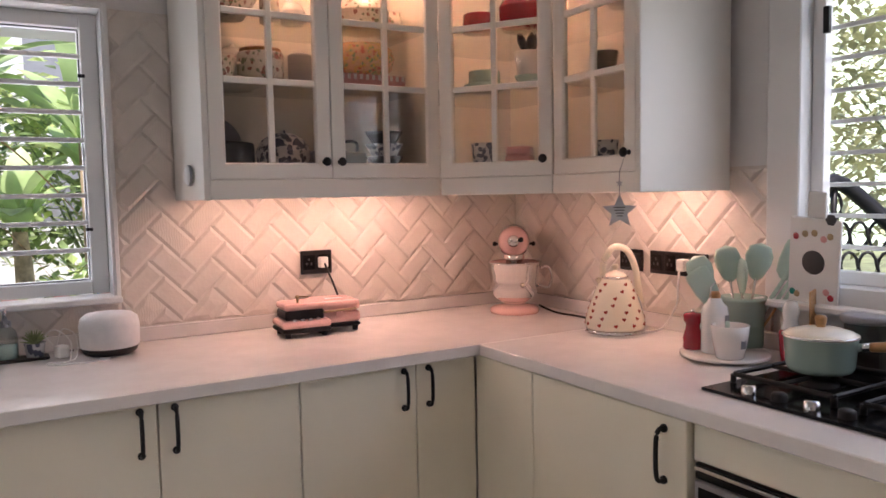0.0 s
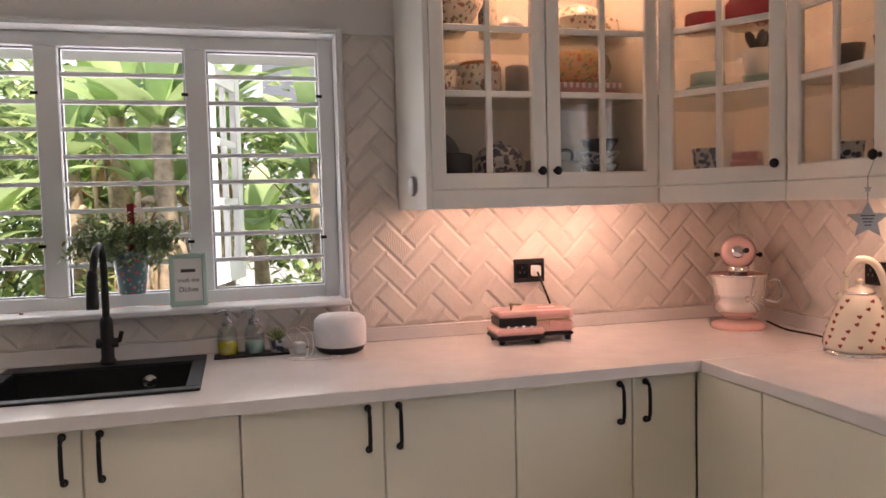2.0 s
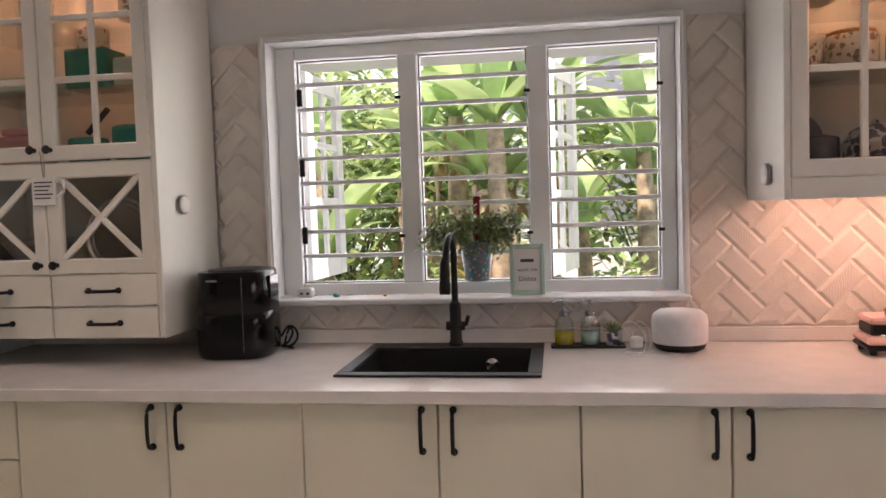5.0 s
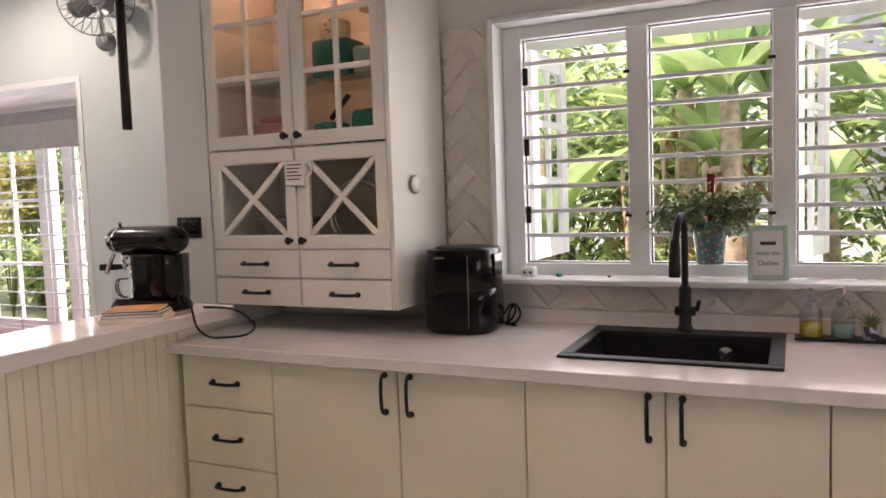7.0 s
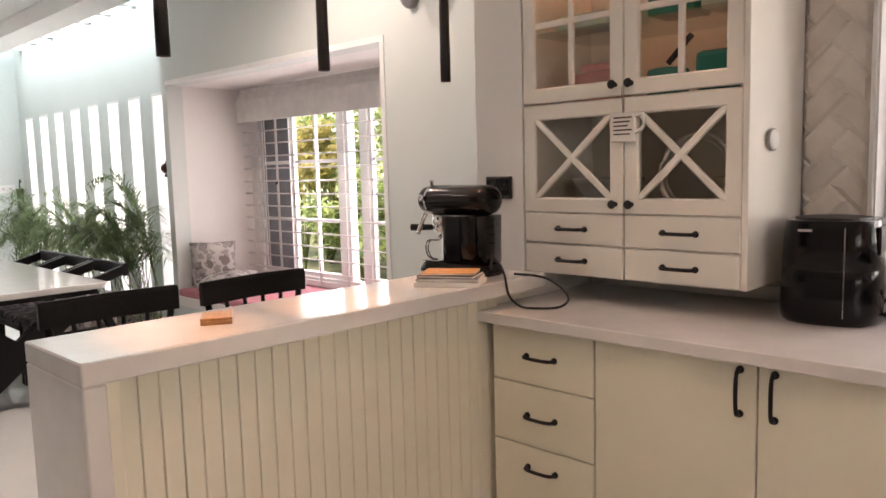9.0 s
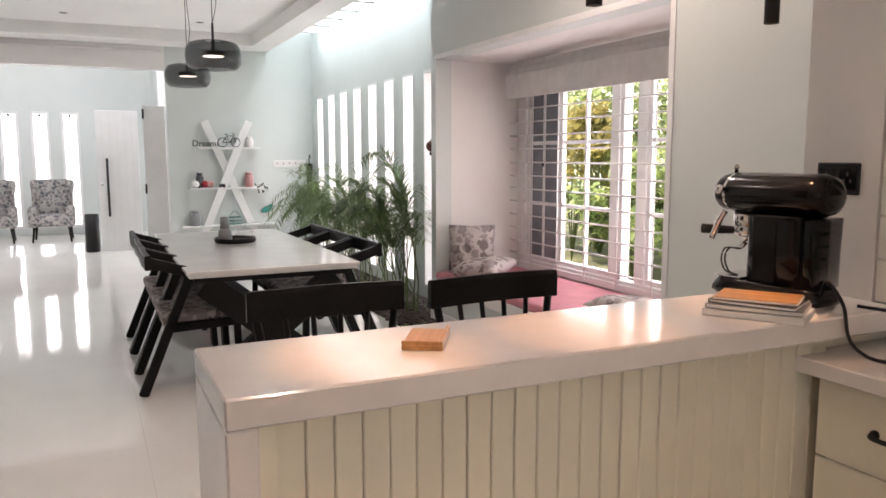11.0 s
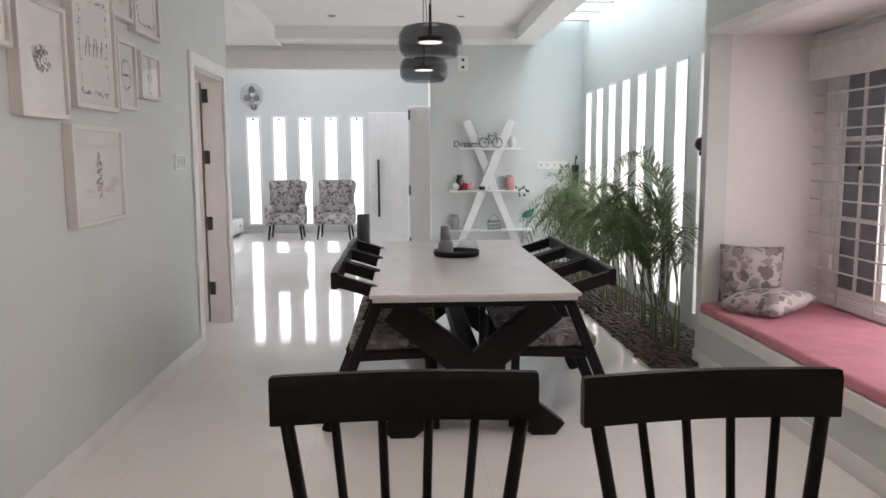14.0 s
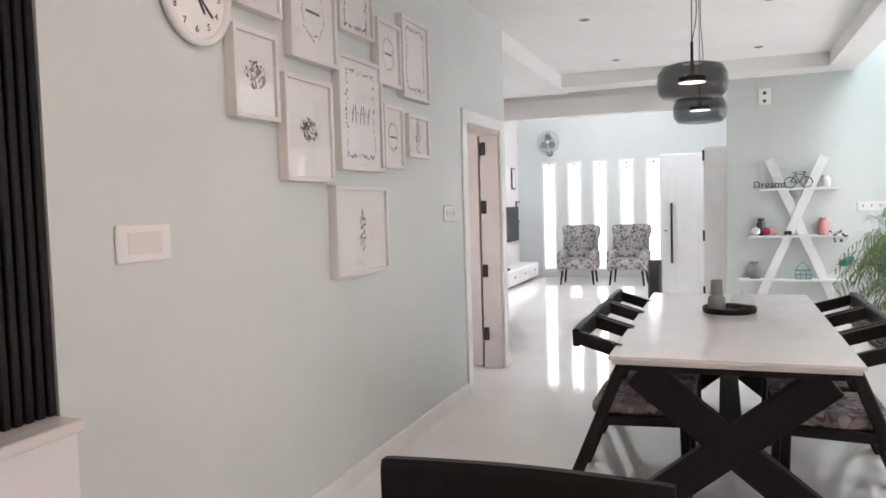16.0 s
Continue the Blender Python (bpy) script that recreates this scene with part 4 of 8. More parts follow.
# ---- garden seen through the windows ----
struct("ground", B(-60, 60, 4.4, 70, -0.5, -0.3), EARTH, "bare garden earth")
# pale slab added as a reflector, to brighten the underside of the eaves
struct("bounce_slab", B(-9.0, 2.6, 4.4, 6.4, -0.3, -0.26), CONCRETE, "pale concrete slab added to bounce sun onto the eaves")
struct("ground_side", B(2.6, 60, -30, 4.4, -0.5, -0.3), EARTH)
struct("eaves", B(-2.4, 2.4, YB + 0.2, 4.3, 2.23, 2.33, 0.01), TRIM, "white roof slab over the kitchen window")


def banana_leaf(bm, root, yaw, length, width, lift, droop, rnd):
    """A broad arching leaf with a folded midrib and a few splits."""
    n = 9
    d = Vector((math.cos(yaw), math.sin(yaw), 0))
    s = Vector((-math.sin(yaw), math.cos(yaw), 0))
    rows = []
    for i in range(n + 1):
        t = i / n
        p = Vector(root) + d * (length * (t * math.cos(lift) + 0.15 * t * t)) + Vector((0, 0, length * (t * math.sin(lift) - droop * t * t)))
        w = width * math.sin(math.pi * min(1, 0.08 + 0.92 * t)) ** 0.6 * (1 if i < n else 0.05)
        e = rnd.uniform(0.82, 1.0)
        rows.append((bm.verts.new(p - s * w * e + Vector((0, 0, 0.10 * w))), bm.verts.new(p), bm.verts.new(p + s * w * e + Vector((0, 0, 0.10 * w)))))
    for i in range(n):
        a, b = rows[i], rows[i + 1]
        for k in range(2):
            f = bm.faces.new((a[k], a[k + 1], b[k + 1], b[k]))
            f.smooth = True


def banana(x, y, h, seed, dry=False):
    rnd = random.Random(seed)
    t = thing("banana_plant", x, y, -0.3, "tall green banana plant with a dry brown stem" if dry else "tall sunlit green banana plant", "banana plant", group="banana plants")
    bm = bmesh.new()
    tube(bm, smoothline([(0, 0, 0), (0.03, 0.02, h * 0.5), (0.0, 0.05, h)], 5), 0.13, 10, 0.07)
    if dry:
        for k in range(7):
            a = rnd.uniform(0, 6.28)
            z = rnd.uniform(0.5, 0.95) * h
            tube(bm, smoothline([(0.1 * math.cos(a), 0.1 * math.sin(a), z), (0.2 * math.cos(a), 0.2 * math.sin(a), z - 0.1), (0.17 * math.cos(a), 0.17 * math.sin(a), z - rnd.uniform(0.5, 0.9))], 3), 0.035, 6, 0.012)
        for k in range(4):
            dl, a = bmesh.new(), 1.05 * k + rnd.uniform(-0.3, 0.3)
            banana_leaf(dl, (0, 0, h * rnd.uniform(0.7, 0.95)), a, rnd.uniform(0.6, 1.1), rnd.uniform(0.025, 0.05), -0.35, rnd.uniform(0.6, 0.9), rnd)
            part("dry_leaf", dl, DRYLEAF, t)
    part("trunk", bm, BARK, t)
    for k in range(11):
        bm = bmesh.new()
        banana_leaf(bm, (0, 0, h - 0.1), k * 0.7 + rnd.uniform(-0.3, 0.3), rnd.uniform(1.0, 1.8), rnd.uniform(0.10, 0.19), rnd.uniform(0.75, 1.5), rnd.uniform(0.2, 0.75), rnd)
        part("leaf", bm, LEAFB, t)
    return t


def bush(name, x, y, z, sx, sy, sz, n, size, material, label, seed, drop=0):
    """Foliage: many small bent leaves scattered through a lumpy volume."""
    rnd = random.Random(seed)
    ob = thing(name, x, y, z, label, name.replace("_", " "))
    bm = bmesh.new()
    lumps = [(rnd.uniform(-1, 1), rnd.uniform(-1, 1), rnd.uniform(0.1, 1), rnd.uniform(0.25, 0.5)) for _ in range(14)]
    for _ in range(n):
        lx, ly, lz, lr = rnd.choice(lumps)
        a, b, r = rnd.uniform(0, 6.28), rnd.uniform(-1, 1), lr * rnd.uniform(0.5, 1.0)
        p = Vector(((lx * 0.7 + r * math.cos(a)) * sx, (ly * 0.7 + r * math.sin(a)) * sy, (lz * 0.75 + r * b * 0.6) * sz))
        yaw, tip, le = rnd.uniform(0, 6.28), rnd.uniform(-0.9, 0.9), size * rnd.uniform(0.6, 1.3)
        d = Vector((math.cos(yaw) * math.cos(tip), math.sin(yaw) * math.cos(tip), math.sin(tip)))
        s = d.cross(Vector((0.1, 0.2, 1))).normalized() * le * 0.24
        q = [bm.verts.new(c) for c in (p, p + d * le * 0.5 + s, p + d * le + Vector((0, 0, -0.12 * le)), p + d * le * 0.5 - s)]
        bm.faces.new(q)
    part("foliage", bm, material, ob)
    stem = bmesh.new()
    for lx, ly, lz, lr in lumps:
        tube(stem, [(0, 0, -drop), (lx * 0.35 * sx, ly * 0.35 * sy, lz * 0.4 * sz), (lx * 0.7 * sx, ly * 0.7 * sy, lz * 0.75 * sz)], max(0.003, 0.008 * sz), 5, 0.002)
    part("trunk", stem, STALK, ob)
    return ob


for i, (x, y, h, dry) in enumerate(((-3.4, 7.2, 1.7, False), (-2.2, 6.6, 1.3, False), (-1.5, 7.6, 2.2, True), (-0.7, 7.0, 1.9, True), (-0.2, 8.0, 2.4, False), (0.9, 8.4, 2.0, False), (-3.0, 9.0, 2.6, False), (1.9, 9.5, 2.4, False), (-1.0, 9.6, 2.9, False), (3.2, 10.5, 2.6, False), (-2.6, 6.0, 0.8, False), (0.2, 9.0, 1.5, False), (-4.6, 8.4, 2.2, False), (-0.62, 6.6, 2.55, True), (-0.28, 7.0, 2.6, True), (-1.05, 7.3, 2.7, True), (0.75, 7.6, 2.3, False))):
    banana(x, y, h, 20 + i, dry)
for i, (x, y, s, h) in enumerate(((-2.3, 6.7, 0.6, 0.7), (-1.3, 6.8, 0.5, 0.6), (0.3, 7.0, 0.45, 0.7), (1.7, 7.6, 0.8, 1.3), (-3.8, 6.8, 0.8, 0.9), (2.9, 8.0, 1.2, 1.6))):
    bush("garden_shrub", x, y, -0.3, s, s * 0.7, 0.7 + h, 900, 0.13, LEAFY, "leafy sunlit green garden shrub", 50 + i)
bush("flowering_shrub", 0.75, 6.9, 0.45, 0.28, 0.2, 0.35, 420, 0.06, BLUEBLOOM, "shrub of small blue flowers", 61, 0.75)
bush("croton_shrub", -0.95, 7.0, 0.45, 0.16, 0.14, 0.55, 120, 0.16, YELLOWLEAF, "yellow-leaved croton shrub among the bananas", 62, 0.75)
for i, (x, y, s, h) in enumerate(((-5, 13, 2.6, 4.5), (-8, 12, 2.6, 5.0), (-3.4, 12.0, 2.0, 4.4), (-0.8, 12.5, 2.0, 4.6), (1.4, 12.0, 1.7, 3.4), (4.2, 12.5, 2.0, 3.6), (-1.9, 10.8, 1.4, 2.8))):
    bush("garden_tree", x, y, 0.2, s, s, h, 2600, 0.26, LEAFY, "tall leafy green tree behind the garden", 70 + i, 0.5)


def garden_palm(x, y, z, n, le, seed):
    """A feather palm outside: arching fronds of thin leaflets from one crown."""
    rnd = random.Random(seed)
    t = thing("garden_palm", x, y, -0.3, "feathery green garden palm", "palm", 0, "garden palms")
    part("trunk", tube(bmesh.new(), [(0, 0, 0), (0.02, 0.02, z + 0.3)], 0.06, 8, 0.04), BARK, t)
    for k in range(n):
        yaw, lift = 6.28 * k / n + rnd.uniform(-0.3, 0.3), rnd.uniform(0.5, 1.3)
        d = Vector((math.cos(yaw), math.sin(yaw), 0))
        pts = [Vector((0, 0, z + 0.3)) + d * le * u * math.cos(lift * (1 - 0.5 * u)) + Vector((0, 0, le * (u * math.sin(lift) - 0.75 * u * u))) for u in (q / 10 for q in range(11))]
        bm = bmesh.new()
        tube(bm, pts, 0.012, 5, 0.003)
        for i in range(3, 40):
            u = i / 4
            q = pts[min(9, int(u))].lerp(pts[min(10, int(u) + 1)], u - int(u))
            f = (pts[min(10, int(u) + 1)] - pts[min(9, int(u))]).normalized()
            sd = Vector((-d.y, d.x, 0))
            ll = le * 0.30 * math.sin(math.pi * min(0.97, 0.15 + u / 12))
            for sg in (1, -1):
                tip = (sd * sg * 0.8 + f * 0.6 + Vector((0, 0, rnd.uniform(-0.45, -0.1)))).normalized()
                w = f * 0.014
                bm.faces.new([bm.verts.new(p) for p in (q - w, q + w, q + tip * ll * 0.6 + w * 0.7, q + tip * ll, q + tip * ll * 0.6 - w * 0.7)])
        part("frond", bm, LEAFB, t)
    return t


for i, a in enumerate(((-3.1, 7.3, 1.9, 9, 1.3), (-2.7, 6.5, 0.35, 9, 0.8), (1.15, 6.7, 0.3, 10, 0.85), (-1.75, 6.5, 0.25, 8, 0.7))):
    garden_palm(*a, 130 + i)
# tree and rattan chair outside the side window, trees outside the bay
for i, (x, y, s, h) in enumerate(((6.2, 2.6, 1.6, 3.0), (7.0, 0.6, 1.8, 3.4), (6.0, 4.4, 1.5, 2.6), (9.5, 3.2, 2.4, 5))):
    bush("garden_tree", x, y, 0.6, s, s, h, 3600, 0.13, CREAMLEAF, "pale leafy tree outside the side window", 80 + i, 0.9)
for i, (x, y, s, h) in enumerate(((-7.5, 8.5, 1.8, 3.0), (-10.2, 9.0, 2.0, 3.6), (-5.6, 8.0, 1.2, 2.2), (-8.8, 7.0, 0.9, 1.4), (-12.8, 10, 2.4, 4.0), (-9.4, 10.5, 2.2, 4.6), (-11.6, 8.6, 1.6, 3.4), (-14.5, 9.2, 2.0, 4.2))):
    bush("garden_tree", x, y, 0.2, s, s * 0.7, h, 2600, 0.15, LEAFY, "leafy garden tree outside the window seat", 90 + i, 0.5)
for i, (x, y, z, s) in enumerate(((-11.0, 7.6, 1.0, 0.8), (-10.0, 7.3, 1.3, 0.7), (-12.3, 8.0, 1.2, 0.8))):
    bush("croton_shrub", x, y, z, s, s * 0.6, 1.1, 1100, 0.14, YELLOWLEAF, "tall yellow-leaved croton outside the window seat", 140 + i, 1.3)
fence = thing("picket_fence", 0.0, 6.0, -0.3, "low white and terracotta picket fence", "fence")
for i in range(40):
    part("picket", B(-3.2 + 0.16 * i, -3.1 + 0.16 * i, 0, 0.02, 0, 1.08, 0.006), PORC if i % 2 else SOFTPINK, fence)
for z in (0.3, 0.85):
    part("rail", B(-3.3, 3.3, 0.021, 0.05, z, z + 0.06), PORC, fence)
# far white house with windows
house = thing("neighbour_house", 2.5, 16.5, -0.3, "far white two-storey house with dark windows", "house")
part("wall", B(-5, 5, 0, 4, 0, 6), PORC, house)
part("roof", B(-5.3, 5.3, -0.3, 4.3, 6.0, 6.25), SOFTPINK, house)
for i in range(4):
    for z in (1.2, 3.9):
        wdw = part("window", B(-4.2 + 2.3 * i, -3.1 + 2.3 * i, -0.04, 0.0, z, z + 1.2), GREYE, house)
        part("frame", B(-4.25 + 2.3 * i, -3.05 + 2.3 * i, -0.06, -0.041, z - 0.06, z, 0.005), PORC, wdw)
house = thing("neighbour_house", -9.0, 14.0, -0.3, "pale neighbouring house beyond the trees", "house")
part("wall", B(-5, 5, 0, 4, 0, 6), PORC, house)
part("roof", B(-5.3, 5.3, -0.3, 4.3, 6.0, 6.25), SOFTPINK, house)
for i in range(4):
    wdw = part("window", B(-4.2 + 2.3 * i, -3.1 + 2.3 * i, -0.04, 0.0, 1.4, 2.8), DARKIN, house)
# glowing pale green sheets that paint bright haze beyond the garden trees
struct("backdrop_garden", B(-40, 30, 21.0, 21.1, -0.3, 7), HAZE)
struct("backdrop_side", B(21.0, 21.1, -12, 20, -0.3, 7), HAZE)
# glowing white sheets standing in for daylight outside the narrow windows
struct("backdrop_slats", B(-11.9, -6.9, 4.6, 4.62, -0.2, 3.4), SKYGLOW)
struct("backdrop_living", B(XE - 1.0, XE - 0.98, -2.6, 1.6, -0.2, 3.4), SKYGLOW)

chair = thing("rattan_chair", 3.05, 1.62, -0.3, "black woven rattan garden chair outside the window", "chair", -20)


def shell(a, z):
    """A point of the chair's curved back at an angle and height."""
    r = 0.30 + 0.07 * min(1, max(0, z - 0.45) / 0.65)
    return Vector((r * math.sin(a), r * math.cos(a), z))


bm = bmesh.new()
for k in range(9):
    for i in range(15):
        a, z = radians(-84 + 12 * i + 6 * (k % 2)), 0.56 + 0.135 * k
        if z > 1.72 - 0.42 * abs(math.sin(a)):
            continue
        tube(bm, [shell(a + 0.10 * math.cos(q * math.pi / 6), z + 0.062 * math.sin(q * math.pi / 6)) for q in range(13)], 0.0075, 5, caps=False)
part("weave", bm, MATT, chair, "open-weave black rattan rings")
part("back_rim", tube(bmesh.new(), [shell(radians(b), 1.75 - 0.42 * abs(math.sin(radians(b))) ** 1.5) for b in range(-96, 97, 8)], 0.035, 8), MATT, chair)
for b in (-90, -45, 0, 45, 90):
    part("back_post", tube(bmesh.new(), [shell(radians(b), 0.42 + (1.33 - 0.42 * abs(math.sin(radians(b))) ** 1.5) * q / 6) for q in range(7)], 0.014, 6), MATT, chair)
part("seat", lathe(bmesh.new(), [(0, 0.40), (0.32, 0.40), (0.34, 0.44), (0.32, 0.48), (0, 0.48)], 24), MATT, chair)
for sx in (-1, 1):
    for sy in (-1, 1):
        part("leg", tube(bmesh.new(), [(0.22 * sx, 0.22 * sy, 0.42), (0.26 * sx, 0.26 * sy, 0.0)], 0.016, 8), MATT, chair)

# ---- things on the worktop and sill ----


def pot_shape(name, x, y, z, prof, material, label, cat, rz=0, group="", seg=28):
    t = thing(name, x, y, z, label, cat, rz, group)
    part("body", lathe(bmesh.new(), prof, seg), material, t)
    return t


def cord(name, pts, r, material, label, x=0, y=0, z=0):
    t = thing(name, *pts[0], label, "cable")
    o = Vector(pts[0])
    part("wire", tube(bmesh.new(), [Vector(p) - o for p in smoothline(pts, 8)], r, 8), material, t)
    return t


# air fryer
t = thing("air_fryer", -1.305, 2.735, CT, "glossy black air fryer with rounded corners", "air fryer", 8)
bm = bmesh.new()
prof = [(0.120, 0.0), (0.133, 0.005), (0.139, 0.015), (0.1415, 0.04), (0.1405, 0.13), (0.139, 0.1665), (0.1375, 0.168), (0.1375, 0.171), (0.139, 0.1725), (0.1355, 0.25), (0.1315, 0.314), (0.129, 0.319), (0.124, 0.320)]
rings = []
for r, z in prof:
    ring = []
    for i in range(36):
        a = 2 * math.pi * i / 36
        c, s2 = math.cos(a), math.sin(a)
        k = (abs(c) ** 3.2 + abs(s2) ** 3.2) ** (-1 / 3.2)
        ring.append(bm.verts.new((r * k * c, 1.12 * r * k * s2, z)))
    rings.append(ring)
for a, b in zip(rings, rings[1:]):
    for i in range(36):
        f = bm.faces.new((a[i], a[(i + 1) % 36], b[(i + 1) % 36], b[i]))
        f.smooth = True
bm.faces.new(rings[-1])
bm.faces.new(list(reversed(rings[0])))
part("body", bm, BLACK, t)
part("top_trim", lathe(bmesh.new(), [(0.0, 0.326), (0.10, 0.325), (0.108, 0.3235), (0.110, 0.3205)], 32), MATT, t)
part("badge", B(-0.075, -0.035, -0.152, -0.145, 0.288, 0.295), CHROME, t)
part("seam_strip", B(0.052, 0.055, -0.1575, -0.150, 0.03, 0.30, 0.001), STEELD, t, "thin bright vertical seam")
part("touch_panel", B(0.128, 0.1395, -0.075, 0.055, 0.215, 0.300, 0.003), BLACK, t)
for sx in (-0.09, 0.09):
    for sy in (-0.1, 0.1):
        part("foot", lathe(bmesh.new(), [(0.012, 0), (0.014, 0.014), (0, 0.014)], 10, sx, sy), MATT, t)
cord("power_cable", [(-1.185, 2.84, 0.945), (-1.155, 2.84, 0.985), (-1.13, 2.85, 0.975), (-1.125, 2.86, 0.94), (-1.15, 2.86, 0.908), (-1.185, 2.85, 0.906), (-1.15, 2.83, 0.93), (-1.135, 2.835, 0.965), (-1.155, 2.85, 0.975), (-1.17, 2.84, 0.915), (-1.13, 2.82, 0.905)], 0.0045, MATT, "black power cable coiled behind the air fryer")

# window sill things
t = thing("plug_adapter", -1.13, 3.0, 1.0795, "white plug adapter on the window sill", "adapter")
part("body", B(-0.03, 0.03, -0.02, 0.02, 0, 0.038, 0.006), PLASW, t)
for sx in (-0.014, 0.012):
    part("socket_hole", B(sx - 0.006, sx + 0.006, -0.0212, -0.0195, 0.012, 0.022), INK, t)
t = thing("glass_pebble", -1.00, 2.99, 1.0795, "small blue glass pebble on the sill", "ornament")
part("body", lathe(bmesh.new(), [(0, 0), (0.012, 0.002), (0.016, 0.008), (0.01, 0.015), (0, 0.017)], 12), TEAL, t)
t = thing("screw_cap", -0.80, 3.0, 1.0795, "tiny brass cap on the sill", "ornament")
part("body", lathe(bmesh.new(), [(0, 0), (0.007, 0), (0.007, 0.008), (0, 0.009)], 10), GOLD, t)
t = thing("flower_pot", -0.425, 3.02, 1.135, "teal floral flower pot hung on the window grille", "flower pot")
part("pot", lathe(bmesh.new(), [(0, 0), (0.046, 0), (0.048, 0.005), (0.066, 0.14), (0.069, 0.142), (0.069, 0.155), (0.062, 0.155), (0.058, 0.13), (0, 0.128)], 28), POTPAT, t)
bm = B(-0.013, 0.013, 0.030, 0.034, 0.14, 0.335, 0.001)
box(bm, -0.013, 0.013, 0.030, 0.090, 0.331, 0.335, 0.001)
box(bm, -0.013, 0.013, 0.086, 0.090, 0.30, 0.335, 0.001)
part("hanger", bm, REDSTRAP, t, "flat red hanging strap")
part("soil", lathe(bmesh.new(), [(0, 0.136), (0.057, 0.130)], 16), EARTH, t)
bush("potted_herb", -0.425, 3.005, 1.265, 0.20, 0.09, 0.17, 2600, 0.027, HERB, "bushy green herb in the hanging pot", 5)
t = thing("photo_frame", -0.225, 2.985, 1.0795, "mint green photo frame with a handwritten card", "picture frame")
m0 = pose(0, 0, 0, -8, 0, 4)
bm = bmesh.new()
for q in ((-0.068, -0.050, 0, 0.014, 0, 0.20), (0.050, 0.068, 0, 0.014, 0, 0.20), (-0.050, 0.050, 0.0005, 0.0135, 0, 0.02), (-0.050, 0.050, 0.0005, 0.0135, 0.18, 0.20)):
    box(bm, *q, 0.003, 1, m0)
part("frame", bm, MINTE, t)
part("card", box(bmesh.new(), -0.050, 0.050, 0.006, 0.010, 0.02, 0.18, 0, 1, m0), PAPER, t)
text_part("lettering", "wash the", 0.022, m0 @ pose(0, 0.0055, 0.098, 90, 0, 0), INK, t)
text_part("lettering", "Dishes", 0.026, m0 @ pose(0, 0.0055, 0.062, 90, 0, 0), INK, t)
part("word_bar", box(bmesh.new(), -0.026, 0.026, 0.0048, 0.0058, 0.128, 0.140, 0, 1, m0), INK, t)
part("stand", box(bmesh.new(), -0.015, 0.015, 0.013, 0.016, 0.0, 0.15, 0, 1, pose(0, 0.02, 0, -14, 0, 4)), MINTE, t)

# soap tray
t = thing("soap_tray", -0.005, 2.845, CT, "dark slim tray holding soap bottles", "tray")
part("tray", B(-0.135, 0.135, -0.038, 0.038, 0, 0.008, 0.003), MATT, t)
YEL = surf("yellow_soap", (0.60, 0.50, 0.02), 0.2, var=0.05, bump=0.0)
BLU = surf("pale_teal_soap", (0.25, 0.42, 0.40), 0.2, var=0.05, bump=0.0)
for x, mat_, lab in ((-0.09, YEL, "clear glass soap pump bottle with yellow liquid"), (0.005, BLU, "clear glass soap pump bottle with pale blue liquid")):
    t = thing("soap_bottle", x, 2.845, CT + 0.0085, lab, "soap bottle", group="soap bottles")
    part("bottle", lathe(bmesh.new(), [(0, 0.001), (0.032, 0.001), (0.036, 0.006), (0.036, 0.075), (0.030, 0.095), (0.016, 0.108), (0.016, 0.122)], 22), BOTTLE, t).visible_shadow = False
    part("liquid", lathe(bmesh.new(), [(0, 0.004), (0.033, 0.004), (0.034, 0.048), (0, 0.05)], 20), mat_, t)
    part("collar", lathe(bmesh.new(), [(0.019, 0.108), (0.019, 0.126), (0.008, 0.130), (0.006, 0.15), (0.006, 0.168), (0, 0.17)], 16), STEELD, t)
    part("nozzle", tube(bmesh.new(), smoothline([(0, 0, 0.163), (-0.02, -0.01, 0.165), (-0.042, -0.02, 0.156)], 4), 0.0045, 8), STEELD, t)
t = thing("succulent", 0.088, 2.845, CT + 0.0085, "small dark succulent in a printed pot", "plant")
part("pot", lathe(bmesh.new(), [(0, 0), (0.026, 0), (0.031, 0.04), (0.033, 0.046), (0.028, 0.046), (0, 0.04)], 18), BLUEFL, t)
bm = bmesh.new()
rnd = random.Random(4)
for i in range(26):
    a, e = i * 2.4, 1.35 - i * 0.045
    d = Vector((math.cos(a) * math.cos(e), math.sin(a) * math.cos(e), math.sin(e)))
    tube(bm, [Vector((0, 0, 0.04)), Vector((0, 0, 0.045)) + d * 0.02, Vector((0, 0, 0.045)) + d * 0.046], 0.006, 6, 0.001)
part("leaves", bm, HERB, t)
# speaker and charger
t = thing("smart_speaker", 0.315, 2.795, CT, "round white fabric speaker with a dark base", "speaker")
part("fabric", lathe(bmesh.new(), [(0.092, 0.026), (0.096, 0.035), (0.097, 0.10), (0.092, 0.125), (0.075, 0.139), (0.04, 0.144), (0, 0.145)], 36), FABW, t)
part("base", lathe(bmesh.new(), [(0, 0), (0.07, 0), (0.085, 0.008), (0.0925, 0.0265), (0, 0.0265)], 32), MATT, t)
t = thing("charger", 0.165, 2.80, CT, "white plug charger lying by the speaker", "charger", 20)
part("body", B(-0.02, 0.02, -0.02, 0.02, 0.002, 0.045, 0.008, 2), PLASW, t)
part("pin", B(0.021, 0.038, -0.004, 0.004, 0.018, 0.026, 0.001), CHROME, t)
